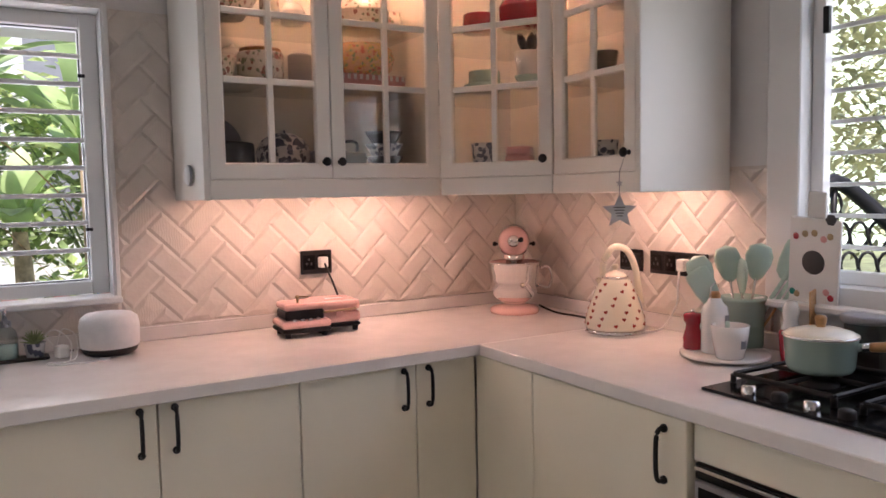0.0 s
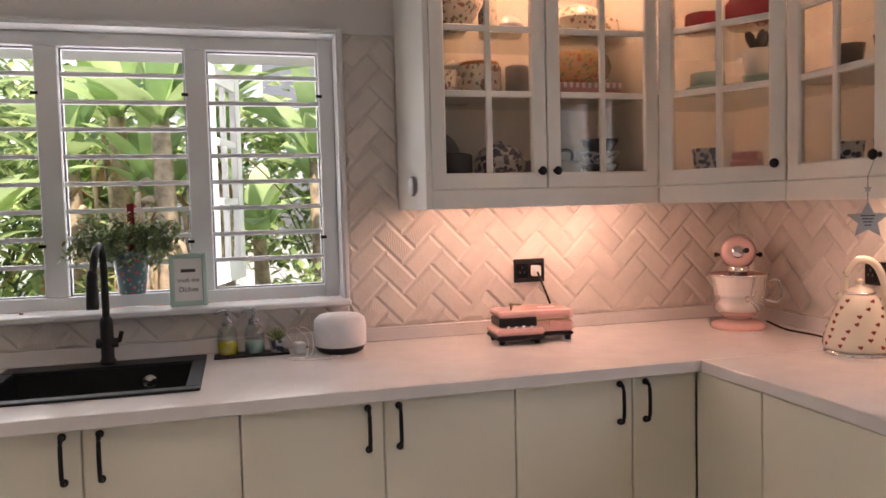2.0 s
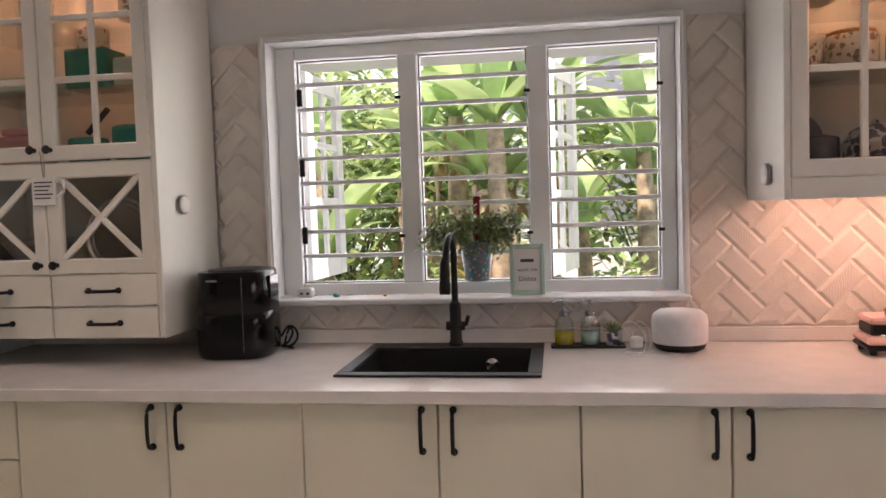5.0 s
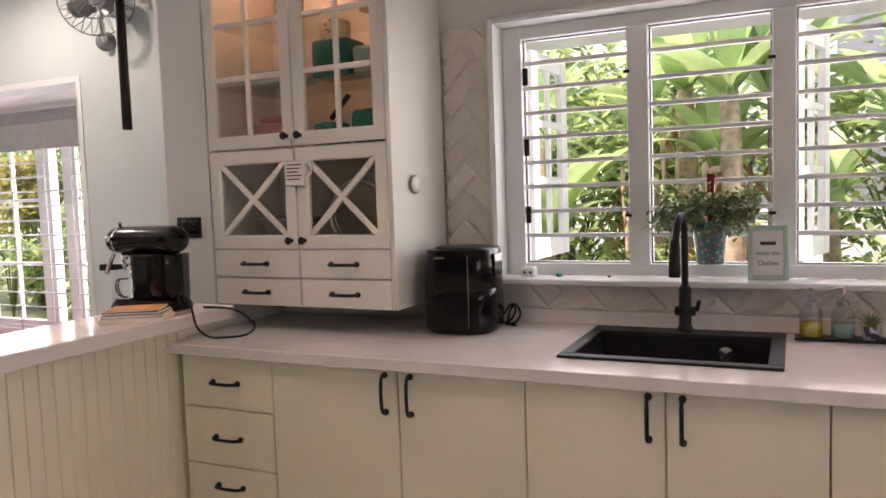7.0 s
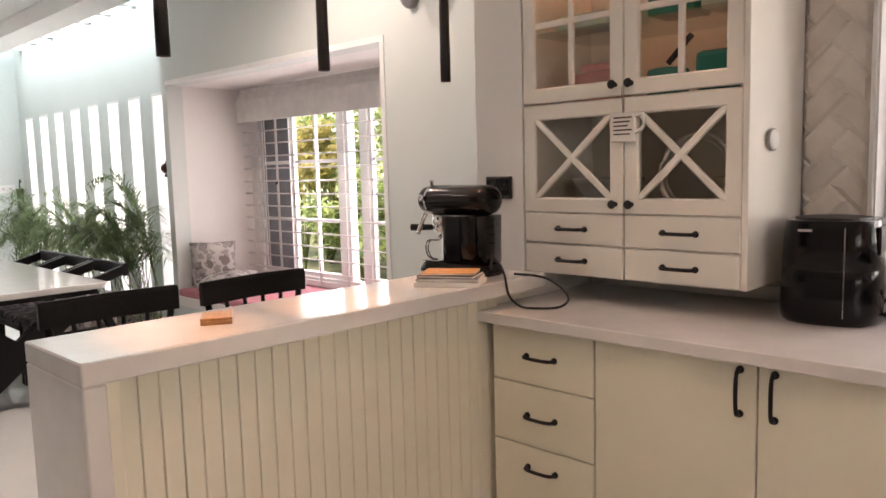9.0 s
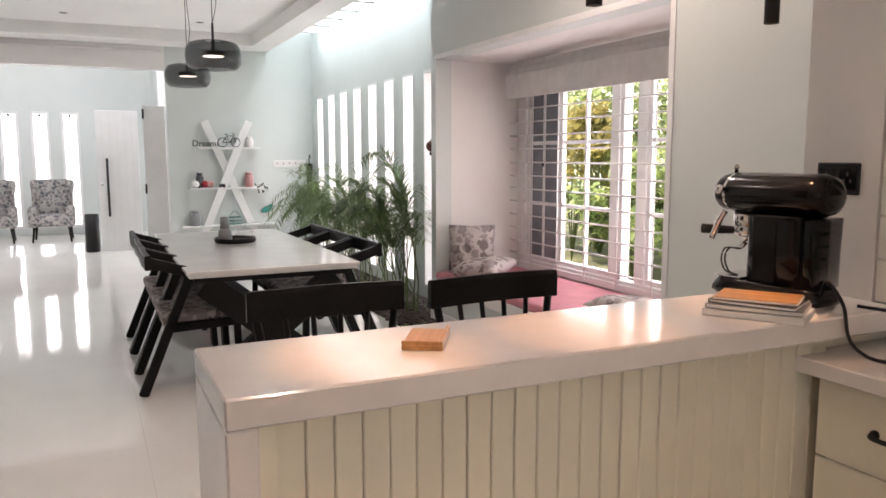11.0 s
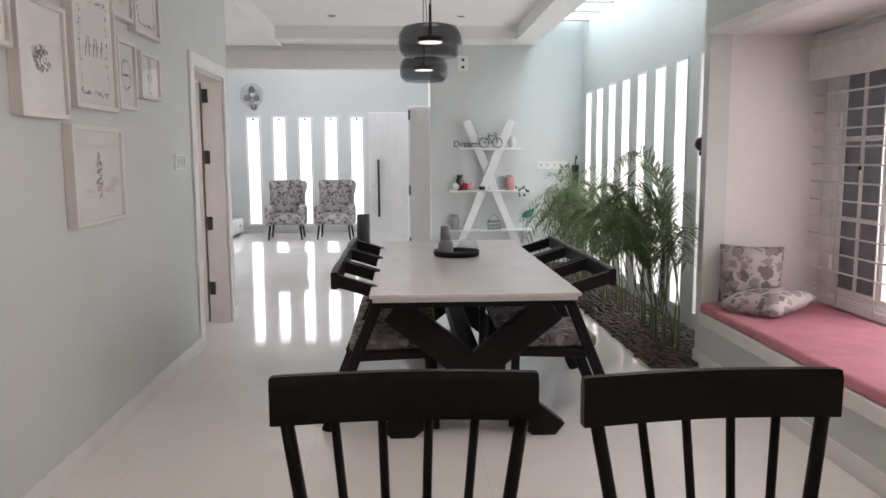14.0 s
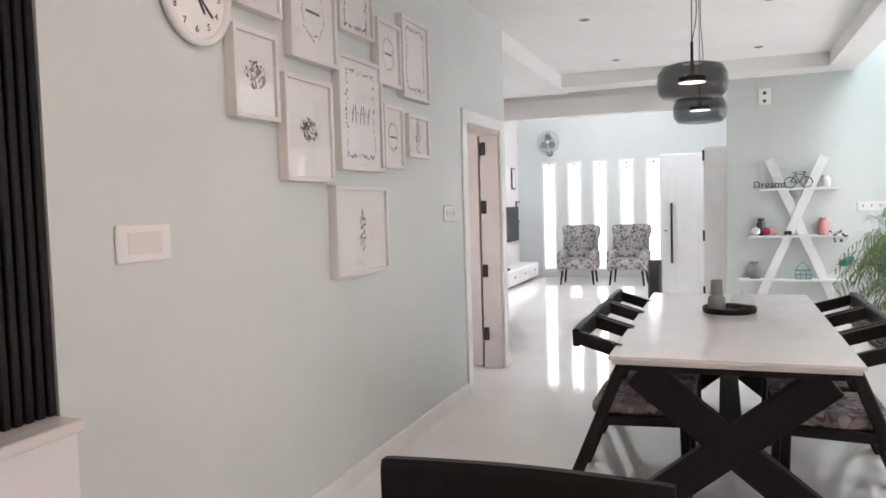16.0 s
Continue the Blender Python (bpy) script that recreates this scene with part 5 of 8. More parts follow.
cord("charger_cable", [(0.15, 2.80, 0.945), (0.17, 2.79, 1.0), (0.21, 2.80, 0.97), (0.20, 2.74, 0.905), (0.12, 2.72, 0.904), (0.14, 2.67, 0.904), (0.25, 2.66, 0.904), (0.30, 2.68, 0.904), (0.27, 2.70, 0.904)], 0.0022, PLASW, "thin white charger cable in loose loops")
cord("charger_cable", [(0.14, 2.81, 0.945), (0.12, 2.82, 0.98), (0.15, 2.78, 1.0), (0.19, 2.76, 0.96), (0.185, 2.74, 0.904), (0.16, 2.70, 0.904)], 0.0022, PLASW, "thin white charger cable in loose loops")


def socket(x, y, z, w, h, rz, plugged=None, label="black wall socket plate", name="wall_socket"):
    t = thing(name, x, y, z, label, "socket", rz, "wall sockets")
    part("plate", B(-w / 2, w / 2, -0.011, 0.0, -h / 2, h / 2, 0.003), MATT, t)
    n = max(1, round(w / 0.07))
    for i in range(n):
        cx = -w / 2 + w * (i + 0.5) / n
        part("insert", B(cx - 0.026, cx + 0.026, -0.0135, -0.0112, -0.03, 0.03, 0.001), BLACK, t)
        for sx, sz in ((-0.010, -0.006), (0.010, -0.006), (0, 0.012)):
            part("hole", B(cx + sx - 0.003, cx + sx + 0.003, -0.0142, -0.0136, sz - 0.005, sz + 0.005), INK, t)
    if plugged is not None:
        part("plug", B(plugged - 0.018, plugged + 0.018, -0.05, -0.0143, -0.022, 0.022, 0.006, 2), PLASW, t, "white plug pushed into the socket")
    return t


socket(1.135, YB - 0.006, 1.153, 0.136, 0.098, 0, 0.02, "black wall socket with a white plug")
cord("toaster_cable", [(1.155, 2.905, 1.15), (1.165, 2.90, 1.12), (1.19, 2.90, 1.06), (1.20, 2.87, 1.0), (1.185, 2.84, 0.99)], 0.0045, MATT, "black cable hanging from the wall plug")
socket(XR - 0.004, 2.173, 1.151, 0.12, 0.085, -90)
socket(XR - 0.004, 1.935, 1.151, 0.273, 0.087, -90, 0.045, "long black wall socket with a white plug")
cord("kettle_cable", [(XR - 0.054, 1.89, 1.14), (XR - 0.06, 1.89, 1.08), (XR - 0.06, 1.90, 1.0), (XR - 0.07, 1.95, 0.92), (2.06, 1.97, 0.905), (2.03, 2.0, 0.905)], 0.004, PLASW, "white cable from the wall plug to the kettle")

# pink waffle maker and sandwich toaster set
t = thing("waffle_maker", 0.985, 2.73, CT, "retro pink waffle maker with brass trim", "waffle maker", -4)
part("base", B(-0.095, 0.095, -0.085, 0.085, 0.016, 0.034, 0.01, 2), MATT, t)
part("body", B(-0.095, 0.095, -0.085, 0.085, 0.0345, 0.062, 0.012, 2), PINK, t)
part("grill", B(-0.075, 0.075, -0.05, 0.08, 0.0625, 0.098, 0.005), MATT, t)
part("lid", B(-0.08, 0.08, -0.055, 0.085, 0.0985, 0.125, 0.012, 2), PINK, t)
part("lid_knob", lathe(bmesh.new(), [(0, 0.125), (0.005, 0.126), (0.004, 0.14), (0.010, 0.146), (0.006, 0.153), (0, 0.155)], 12, -0.02, -0.02), GOLD, t)
part("lid_lever", tube(bmesh.new(), [(-0.02, -0.02, 0.149), (0.01, -0.06, 0.151)], 0.003, 8), GOLD, t)
for i in range(4):
    part("button", lathe(bmesh.new(), [(0.009, 0), (0.009, 0.007), (0, 0.009)], 14, m=pose(-0.045 + 0.03 * i, -0.068, 0.062)), CHROME, t)
for sx in (-0.07, 0.07):
    for sy in (-0.06, 0.06):
        part("foot", lathe(bmesh.new(), [(0, 0), (0.011, 0), (0.013, 0.017), (0, 0.017)], 12, sx, sy), MATT, t)
t = thing("sandwich_toaster", 1.13, 2.775, CT, "retro pink sandwich toaster with a brass handle", "toaster", -6)
part("base", B(-0.09, 0.09, -0.09, 0.09, 0.018, 0.034, 0.01, 2), MATT, t)
part("body", B(-0.09, 0.09, -0.09, 0.09, 0.0345, 0.078, 0.014, 2), PINK, t)
part("lid", B(-0.09, 0.09, -0.09, 0.09, 0.080, 0.122, 0.016, 2), PINK, t)
part("handle", tube(bmesh.new(), smoothline([(-0.06, -0.09, 0.086), (-0.055, -0.108, 0.086), (0.055, -0.108, 0.09), (0.06, -0.09, 0.09)], 4), 0.004, 8), GOLD, t)
part("latch", B(-0.012, 0.012, -0.096, -0.0905, 0.055, 0.085, 0.002), PINK, t)
part("inset", B(-0.035, 0.035, -0.03, 0.0, 0.1222, 0.1235, 0.001), SOFTPINK, t)
for sx in (-0.07, 0.07):
    for sy in (-0.07, 0.07):
        part("foot", lathe(bmesh.new(), [(0, 0), (0.011, 0), (0.013, 0.019), (0, 0.019)], 12, sx, sy), MATT, t)

# stand mixer
t = thing("stand_mixer", 1.955, 2.68, CT, "pink stand mixer with a polished steel bowl", "mixer", -37)
part("base", lathe(bmesh.new(), [(0, 0), (0.105, 0), (0.108, 0.008), (0.106, 0.02), (0.09, 0.030), (0.05, 0.034), (0, 0.034)], 32, 0, -0.02), PINK, t)
part("column", box(bmesh.new(), -0.045, 0.045, 0.085, 0.145, 0.02, 0.27, 0.02, 3), PINK, t)
bm = lathe(bmesh.new(), [(0, -0.13), (0.040, -0.128), (0.058, -0.115), (0.066, -0.08), (0.069, 0.0), (0.066, 0.08), (0.055, 0.13), (0.03, 0.155), (0, 0.16)], 28, m=pose(0, 0.025, 0.315, -90, 0, 0))
part("head", bm, PINK, t)
part("hub_cap", lathe(bmesh.new(), [(0, 0.014), (0.018, 0.014), (0.024, 0.008), (0.026, 0)], 20, m=pose(0, -0.104, 0.318, 90, 0, 0)), CHROME, t)
part("band", lathe(bmesh.new(), [(0.0665, -0.012), (0.0692, -0.010), (0.0692, 0.010), (0.0665, 0.012)], 28, m=pose(0, -0.05, 0.315, -90, 0, 0)), CHROME, t)
for sx in (-1, 1):
    part("knob", lathe(bmesh.new(), [(0, 0.0), (0.006, 0), (0.006, 0.018), (0.011, 0.022), (0.008, 0.032), (0, 0.034)], 12, m=pose(0.06 * sx, 0.0, 0.30, 0, 90 * sx, 0)), MATT, t)
part("beater_shaft", lathe(bmesh.new(), [(0.034, 0.205), (0.036, 0.235), (0.04, 0.26), (0, 0.262)], 20, 0, -0.05), CHROME, t)
part("bowl", lathe(bmesh.new(), [(0, 0.036), (0.052, 0.036), (0.055, 0.038), (0.048, 0.046), (0.062, 0.053), (0.084, 0.068), (0.098, 0.09), (0.104, 0.115), (0.103, 0.135), (0.105, 0.150), (0.110, 0.17), (0.116, 0.215), (0.123, 0.224), (0.119, 0.225), (0.112, 0.212), (0.102, 0.14), (0.10, 0.10), (0.07, 0.07), (0, 0.062)], 40, 0, -0.03), CHROME, t)
part("bowl_handle", tube(bmesh.new(), smoothline([(0.113, -0.03, 0.195), (0.150, -0.03, 0.20), (0.164, -0.03, 0.155), (0.148, -0.03, 0.112), (0.104, -0.03, 0.12)], 5), 0.0065, 8), CHROME, t)
part("attachment_knob", lathe(bmesh.new(), [(0.006, 0), (0.006, 0.012), (0.011, 0.016), (0.011, 0.022), (0, 0.024)], 12, m=pose(0.032, -0.098, 0.325, 90, 0, 0)), MATT, t)
cord("mixer_cable", [(2.03, 2.60, 0.93), (2.06, 2.52, 0.905), (2.07, 2.38, 0.905), (2.05, 2.25, 0.905), (2.06, 2.14, 0.905), (2.10, 2.12, 0.91)], 0.0045, MATT, "black mixer cable lying along the worktop")

# kettle
t = thing("kettle", 1.95, 2.045, CT, "cream kettle printed with small red hearts", "kettle", -30)
part("base", lathe(bmesh.new(), [(0, 0), (0.106, 0), (0.109, 0.006), (0.107, 0.018), (0.09, 0.022), (0, 0.022)], 32), CHROME, t)
KETTLE = [(0.106, 0.0225), (0.110, 0.032), (0.107, 0.06), (0.095, 0.10), (0.077, 0.15), (0.059, 0.19), (0.051, 0.20), (0.047, 0.205)]
part("body", lathe(bmesh.new(), [*KETTLE, (0, 0.206)], 36), CREAME, t)
bm = bmesh.new()
rnd = random.Random(8)
for row in range(7):
    z = 0.042 + 0.024 * row
    r = next(a[0] + (b[0] - a[0]) * (z - a[1]) / (b[1] - a[1]) for a, b in zip(KETTLE, KETTLE[1:]) if b[1] >= z) + 0.0003
    for k in range(11 - row):
        a = 2 * math.pi * (k + 0.5 * (row % 2) + rnd.uniform(-0.12, 0.12)) / (11 - row)
        pts = []
        for i in range(14):
            q = 2 * math.pi * i / 14
            pts.append((0.00048 * 16 * math.sin(q) ** 3, 0.00048 * (13 * math.cos(q) - 5 * math.cos(2 * q) - 2 * math.cos(3 * q) - math.cos(4 * q))))
        tmp = bmesh.new()
        prism(tmp, pts, -0.0012, 0.0012)
        join(bm, tmp, pose(r * math.cos(a), r * math.sin(a), z, 0, 0, math.degrees(a)) @ pose(0, 0, 0, 0, -15, 0) @ pose(0, 0, 0, 90, rnd.uniform(-25, 25), 90))
part("heart_print", bm, HEARTRED, t, "small dark red hearts")
part("water_gauge", lathe(bmesh.new(), [(0, 0.003), (0.011, 0.002), (0.014, 0)], 18, m=pose(0.0825, -0.040, 0.115, 0, 72, -26) @ Matrix.Diagonal((2.0, 0.8, 1, 1))), GREYE, t)
part("rim", lathe(bmesh.new(), [(0.047, 0.203), (0.0495, 0.206), (0.0495, 0.211), (0.044, 0.213)], 30), CHROME, t)
part("lid", lathe(bmesh.new(), [(0.044, 0.212), (0.036, 0.224), (0.016, 0.231), (0.008, 0.233), (0.008, 0.24), (0.013, 0.247), (0.010, 0.256), (0, 0.258)], 26), CREAME, t)
part("handle", tube(bmesh.new(), smoothline([(-0.045, 0, 0.215), (-0.04, 0, 0.27), (-0.005, 0, 0.318), (0.045, 0, 0.305), (0.075, 0, 0.24), (0.088, 0, 0.16), (0.096, 0, 0.11)], 6), 0.0125, 12), CREAME, t)
part("spout", tube(bmesh.new(), smoothline([(-0.045, 0, 0.18), (-0.056, 0, 0.192), (-0.066, 0, 0.205)], 4), 0.014, 12, 0.008), CREAME, t)

# star hung from the side cabinet's knob
t = thing("star_ornament", 1.695, 1.757, 1.36, "grey hanging star ornament with small writing", "ornament", -38)
pts = [((0.056 if i % 2 == 0 else 0.026) * math.sin(math.pi * i / 5), (0.056 if i % 2 == 0 else 0.026) * math.cos(math.pi * i / 5)) for i in range(10)]
bm = bmesh.new()
prism(bm, pts, -0.004, 0.004)
bm.transform(pose(0, 0, 0, 90, 0, 0))
part("star", bm, STARG, t)
for i in range(4):
    part("word_bar", B(-0.018 + 0.003 * i, 0.018 - 0.003 * i, -0.0052, -0.0042, 0.012 - 0.009 * i, 0.015 - 0.009 * i), INK, t)
part("string", tube(bmesh.new(), [(0, 0, 0.055), (0.0, 0.0, 0.125), (0.02, 0.005, 0.185)], 0.0015, 6), GREYE, t)
pts2 = [((0.012 if i % 2 == 0 else 0.005) * math.sin(math.pi * i / 5), (0.012 if i % 2 == 0 else 0.005) * math.cos(math.pi * i / 5)) for i in range(10)]
bm = bmesh.new()
prism(bm, pts2, -0.002, 0.002)
bm.transform(pose(0, 0, 0.09, 90, 0, 0))
part("small_star", bm, STARG, t)

# turntable with condiments
t = thing("turntable", 1.935, 1.545, CT, "round white marble turntable", "turntable")
part("plate", lathe(bmesh.new(), [(0, 0.006), (0.13, 0.006), (0.135, 0.009), (0.135, 0.016), (0.131, 0.019), (0, 0.019)], 40), PORC, t)
part("foot", lathe(bmesh.new(), [(0, 0), (0.07, 0), (0.07, 0.006), (0, 0.006)], 24), MATT, t)
TZ = CT + 0.0195
t = pot_shape("pepper_mill", 1.888, 1.63, TZ, [(0, 0), (0.029, 0), (0.031, 0.006), (0.029, 0.02), (0.031, 0.034), (0.027, 0.05), (0.022, 0.07), (0.022, 0.08), (0.029, 0.09), (0.030, 0.108), (0.024, 0.115), (0, 0.118)], REDE, "small glossy red pepper mill", "pepper mill")
part("finial", lathe(bmesh.new(), [(0.004, 0.118), (0.006, 0.124), (0, 0.13)], 10), CHROME, t)
t = pot_shape("oil_bottle", 1.90, 1.555, TZ, [(0, 0), (0.038, 0), (0.041, 0.005), (0.041, 0.12), (0.036, 0.145), (0.023, 0.158), (0.021, 0.165), (0.016, 0.17), (0, 0.17)], PORC, "white ceramic oil bottle with a leaf print", "bottle")
part("leaf_print", prism(bmesh.new(), [(0.0, -0.0415), (0.012, -0.0395), (0.013, -0.0425), (0.0, -0.0435), (-0.006, -0.042)], 0.07, 0.12), GREYE, t)
part("stopper", lathe(bmesh.new(), [(0.0165, 0.1705), (0.0165, 0.183), (0.012, 0.19), (0, 0.191)], 14), OAK, t)
part("clasp", tube(bmesh.new(), smoothline([(-0.018, 0, 0.165), (-0.018, 0, 0.205), (0, 0, 0.215), (0.018, 0, 0.205), (0.018, 0, 0.165)], 4), 0.002, 6), CHROME, t)
t = thing("mug", 1.87, 1.475, TZ, "white floral handled mug with a small teal spoon", "mug")
part("body", lathe(bmesh.new(), [(0, 0), (0.038, 0), (0.041, 0.004), (0.052, 0.06), (0.056, 0.10), (0.053, 0.10), (0.048, 0.06), (0.038, 0.01), (0, 0.008)], 28), PORC, t)
part("leaf_print", prism(bmesh.new(), [(-0.012, -0.0475), (0.006, -0.0485), (0.006, -0.0515), (-0.013, -0.0505)], 0.035, 0.07), GREYE, t)
part("handle", tube(bmesh.new(), smoothline([(0.052, 0, 0.08), (0.076, 0, 0.072), (0.072, 0, 0.035), (0.044, 0, 0.028)], 5), 0.004, 8), PORC, t)
part("spoon", lathe(bmesh.new(), [(0, 0.06), (0.003, 0.06), (0.004, 0.09), (0.008, 0.10), (0.006, 0.112), (0, 0.114)], 10, -0.012, 0), MINTE, t)
t = thing("utensil_crock", 2.06, 1.575, CT, "mint ceramic crock holding kitchen utensils", "crock")
part("pot", lathe(bmesh.new(), [(0, 0), (0.054, 0), (0.058, 0.006), (0.070, 0.165), (0.074, 0.167), (0.074, 0.178), (0.067, 0.178), (0.062, 0.02), (0, 0.015)], 32), MINTE, t)


def spatula(x, y, z, lean, yaw, kind, le=0.29):
    """A mint silicone head on a slim handle, standing in the crock."""
    t = thing("spatula" if kind != "spoon" else "ladle", x, y, z, "mint silicone spatula with a slim handle" if kind != "spoon" else "mint silicone spoon with a slim steel handle", "utensil", yaw, "utensils in the crock")
    m = pose(0, 0, 0, 0, lean, 0)
    bm = bmesh.new()
    tube(bm, [m @ Vector((0, 0, 0)), m @ Vector((0, 0, le - 0.08))], 0.0042, 8)
    part("handle", bm, OAK if kind == "slotted" else CHROME, t)
    bm = bmesh.new()
    if kind == "spoon":
        lathe(bm, [(0, -0.065), (0.02, -0.05), (0.038, -0.01), (0.042, 0.018), (0.032, 0.048), (0, 0.06)], 20, m=m @ pose(0, 0, le - 0.035) @ Matrix.Diagonal((1, 0.28, 1, 1)))
    elif kind == "slotted":
        for i in range(4):
            box(bm, -0.034 + 0.018 * i, -0.022 + 0.018 * i, -0.003, 0.003, le - 0.08, le + 0.03, 0.002, 1, m)
        box(bm, -0.034, 0.034, -0.0035, 0.0035, le - 0.095, le - 0.075, 0.002, 1, m)
        box(bm, -0.034, 0.034, -0.0035, 0.0035, le + 0.025, le + 0.04, 0.002, 1, m)
    else:
        lathe(bm, [(0, -0.075), (0.012, -0.072), (0.030, -0.055), (0.038, -0.02), (0.041, 0.03), (0.038, 0.05), (0.02, 0.058), (0, 0.058)], 20, m=m @ pose(0, 0, le - 0.02) @ Matrix.Diagonal((1, 0.14, 1, 1)))
    part("head", bm, MINTE, t)
    return t


for x, y, lean, yaw, kind, le in ((-0.02, 0.03, 24, 135, "spoon", 0.29), (0.0, 0.02, 8, 120, "spoon", 0.30), (0.0, -0.01, 8, -50, "spoon", 0.31), (0.02, -0.02, 24, -55, "flat", 0.33), (0.02, -0.03, 30, -65, "slotted", 0.24), (-0.03, 0.0, 30, 150, "flat", 0.25), (-0.02, -0.02, 5, 60, "spoon", 0.26)):
    spatula(2.06 + x * 0.7, 1.575 + y * 0.7, CT + 0.02, lean, yaw, kind, le)
t = thing("egg_cup", 2.03, 1.385, CT, "small red spotted pot with a white figure stopper", "ornament")
part("cup", lathe(bmesh.new(), [(0, 0), (0.026, 0), (0.03, 0.03), (0.034, 0.09), (0.03, 0.10), (0, 0.10)], 20), REDE, t)
part("stopper", lathe(bmesh.new(), [(0.026, 0.1005), (0.02, 0.13), (0.024, 0.16), (0.017, 0.185), (0, 0.19)], 18), PORC, t)
t = thing("chopstick_pot", 2.07, 1.34, CT, "pale pot of wooden chopsticks", "pot")
part("pot", lathe(bmesh.new(), [(0, 0), (0.026, 0), (0.028, 0.09), (0.024, 0.09), (0, 0.08)], 18), PORC, t)
for i in range(5):
    part("chopstick", tube(bmesh.new(), [(-0.012 + 0.006 * i, 0, 0.085), (-0.03 + 0.015 * i, -0.01 + 0.006 * i, 0.22)], 0.0035, 6), OAK, t)
t = thing("red_dish", 2.075, 1.70, CT, "shallow red spoon rest by the wall", "dish")
part("body", lathe(bmesh.new(), [(0, 0.004), (0.04, 0.004), (0.055, 0.03), (0.052, 0.032), (0.038, 0.009), (0, 0.009)], 24), REDE, t)

# chopping board on the side sill
t = thing("chopping_board", 2.115, 1.35, 1.0505, "white printed chopping board with a round badge", "chopping board", 0)
m0 = pose(0.012, 0.03, 0.0, 0, 0, 90) @ pose(0, 0, 0, -5, -5, 0)
bm = bmesh.new()
box(bm, -0.082, 0.082, -0.006, 0.006, 0, 0.285, 0.005, 2, m0)
part("board", bm, PORC, t)
part("grip", box(bmesh.new(), -0.032, 0.026, -0.0058, 0.0058, 0.2855, 0.365, 0.005, 2, m0), PORC, t)
part("badge", lathe(bmesh.new(), [(0, 0.0012), (0.036, 0.0012), (0.037, 0)], 28, m=m0 @ pose(0.0, 0.0062, 0.15, -90, 0, 0)), INK, t)
part("tag", lathe(bmesh.new(), [(0, 0.002), (0.016, 0.002), (0.018, 0)], 6, m=m0 @ pose(-0.05, 0.0065, 0.285, -90, 0, 0)), INK, t)
for i, (dx, dz, mt) in enumerate(((-0.05, 0.235, GOLD), (-0.03, 0.225, SOFTPINK), (0.03, 0.235, GOLD), (0.06, 0.225, REDE), (-0.06, 0.05, REDE), (-0.045, 0.065, SOFTPINK), (0.05, 0.045, GOLD), (0.065, 0.05, TEAL), (0.0, 0.24, GOLD))):
    part("motif", lathe(bmesh.new(), [(0, 0.001), (0.009, 0.001), (0.011, 0)], 7, m=m0 @ pose(dx, 0.0062, dz, -90, 0, 0)), mt, t)

# glass canister
t = thing("canister", 2.06, 1.17, CT, "clear glass canister with a grey lid", "canister")
part("jar", lathe(bmesh.new(), [(0, 0.002), (0.055, 0.002), (0.06, 0.008), (0.06, 0.15)], 28), SMOKE, t)
part("lid", lathe(bmesh.new(), [(0, 0.15), (0.066, 0.15), (0.07, 0.155), (0.07, 0.168), (0.055, 0.172), (0, 0.172)], 28), GREYE, t)

# hob
HX0, HX1, HY0, HY1 = 1.565, 2.03, 0.62, 1.325
t = thing("gas_hob", (HX0 + HX1) / 2, (HY0 + HY1) / 2, CT, "black glass gas hob with cast-iron grates", "hob")
hx, hy = (HX1 - HX0) / 2, (HY1 - HY0) / 2
part("glass_plate", B(-hx, hx, -hy, hy, 0.0005, 0.009, 0.003), BLACK, t)
for cy in (0.19, -0.16):
    g = bmesh.new()
    for p, q in (((-0.13, cy - 0.14, 0.034), (0.19, cy - 0.14, 0.034)), ((-0.13, cy + 0.14, 0.034), (0.19, cy + 0.14, 0.034)), ((-0.13, cy - 0.14, 0.034), (-0.13, cy + 0.14, 0.034)), ((0.19, cy - 0.14, 0.034), (0.19, cy + 0.14, 0.034)),
                 ((0.03, cy - 0.14, 0.034), (0.03, cy - 0.03, 0.034)), ((0.03, cy + 0.03, 0.034), (0.03, cy + 0.14, 0.034)), ((-0.13, cy, 0.034), (0.0, cy, 0.034)), ((0.06, cy, 0.034), (0.19, cy, 0.034))):
        beam(g, p, q, 0.011, 0.013)
    for sx in (-0.13, 0.19):
        for sy in (-0.14, 0.14):
            tube(g, [(sx, cy + sy, 0.034), (sx, cy + sy, 0.0095)], 0.008, 8)
    part("grate", g, MATT, t, "cast-iron pan grate")
    part("burner", lathe(bmesh.new(), [(0, 0.026), (0.035, 0.026), (0.04, 0.022), (0.04, 0.017), (0.05, 0.015), (0.05, 0.0095)], 24, 0.03, cy), MATT, t)
for i in range(4):
    part("control_knob", lathe(bmesh.new(), [(0.02, 0.0095), (0.019, 0.026), (0.014, 0.03), (0, 0.03)], 16, -0.185, 0.24 - 0.085 * i), MATT if i % 2 else CHROME, t)
# saucepan
t = thing("saucepan", 1.85, 1.175, CT + 0.0405, "mint enamel saucepan with a cream lid", "saucepan", -68)
t.scale = (0.86, 0.86, 0.92)
part("body", lathe(bmesh.new(), [(0, 0), (0.075, 0), (0.09, 0.006), (0.098, 0.02), (0.105, 0.10), (0.108, 0.102), (0.104, 0.104), (0.094, 0.02), (0, 0.012)], 36), MINTE, t)
part("lid", lathe(bmesh.new(), [(0.109, 0.1045), (0.108, 0.109), (0.09, 0.118), (0.05, 0.127), (0, 0.13)], 36), CREAME, t)
part("lid_rim", lathe(bmesh.new(), [(0.109, 0.103), (0.111, 0.106), (0.108, 0.1095)], 36), CHROME, t)
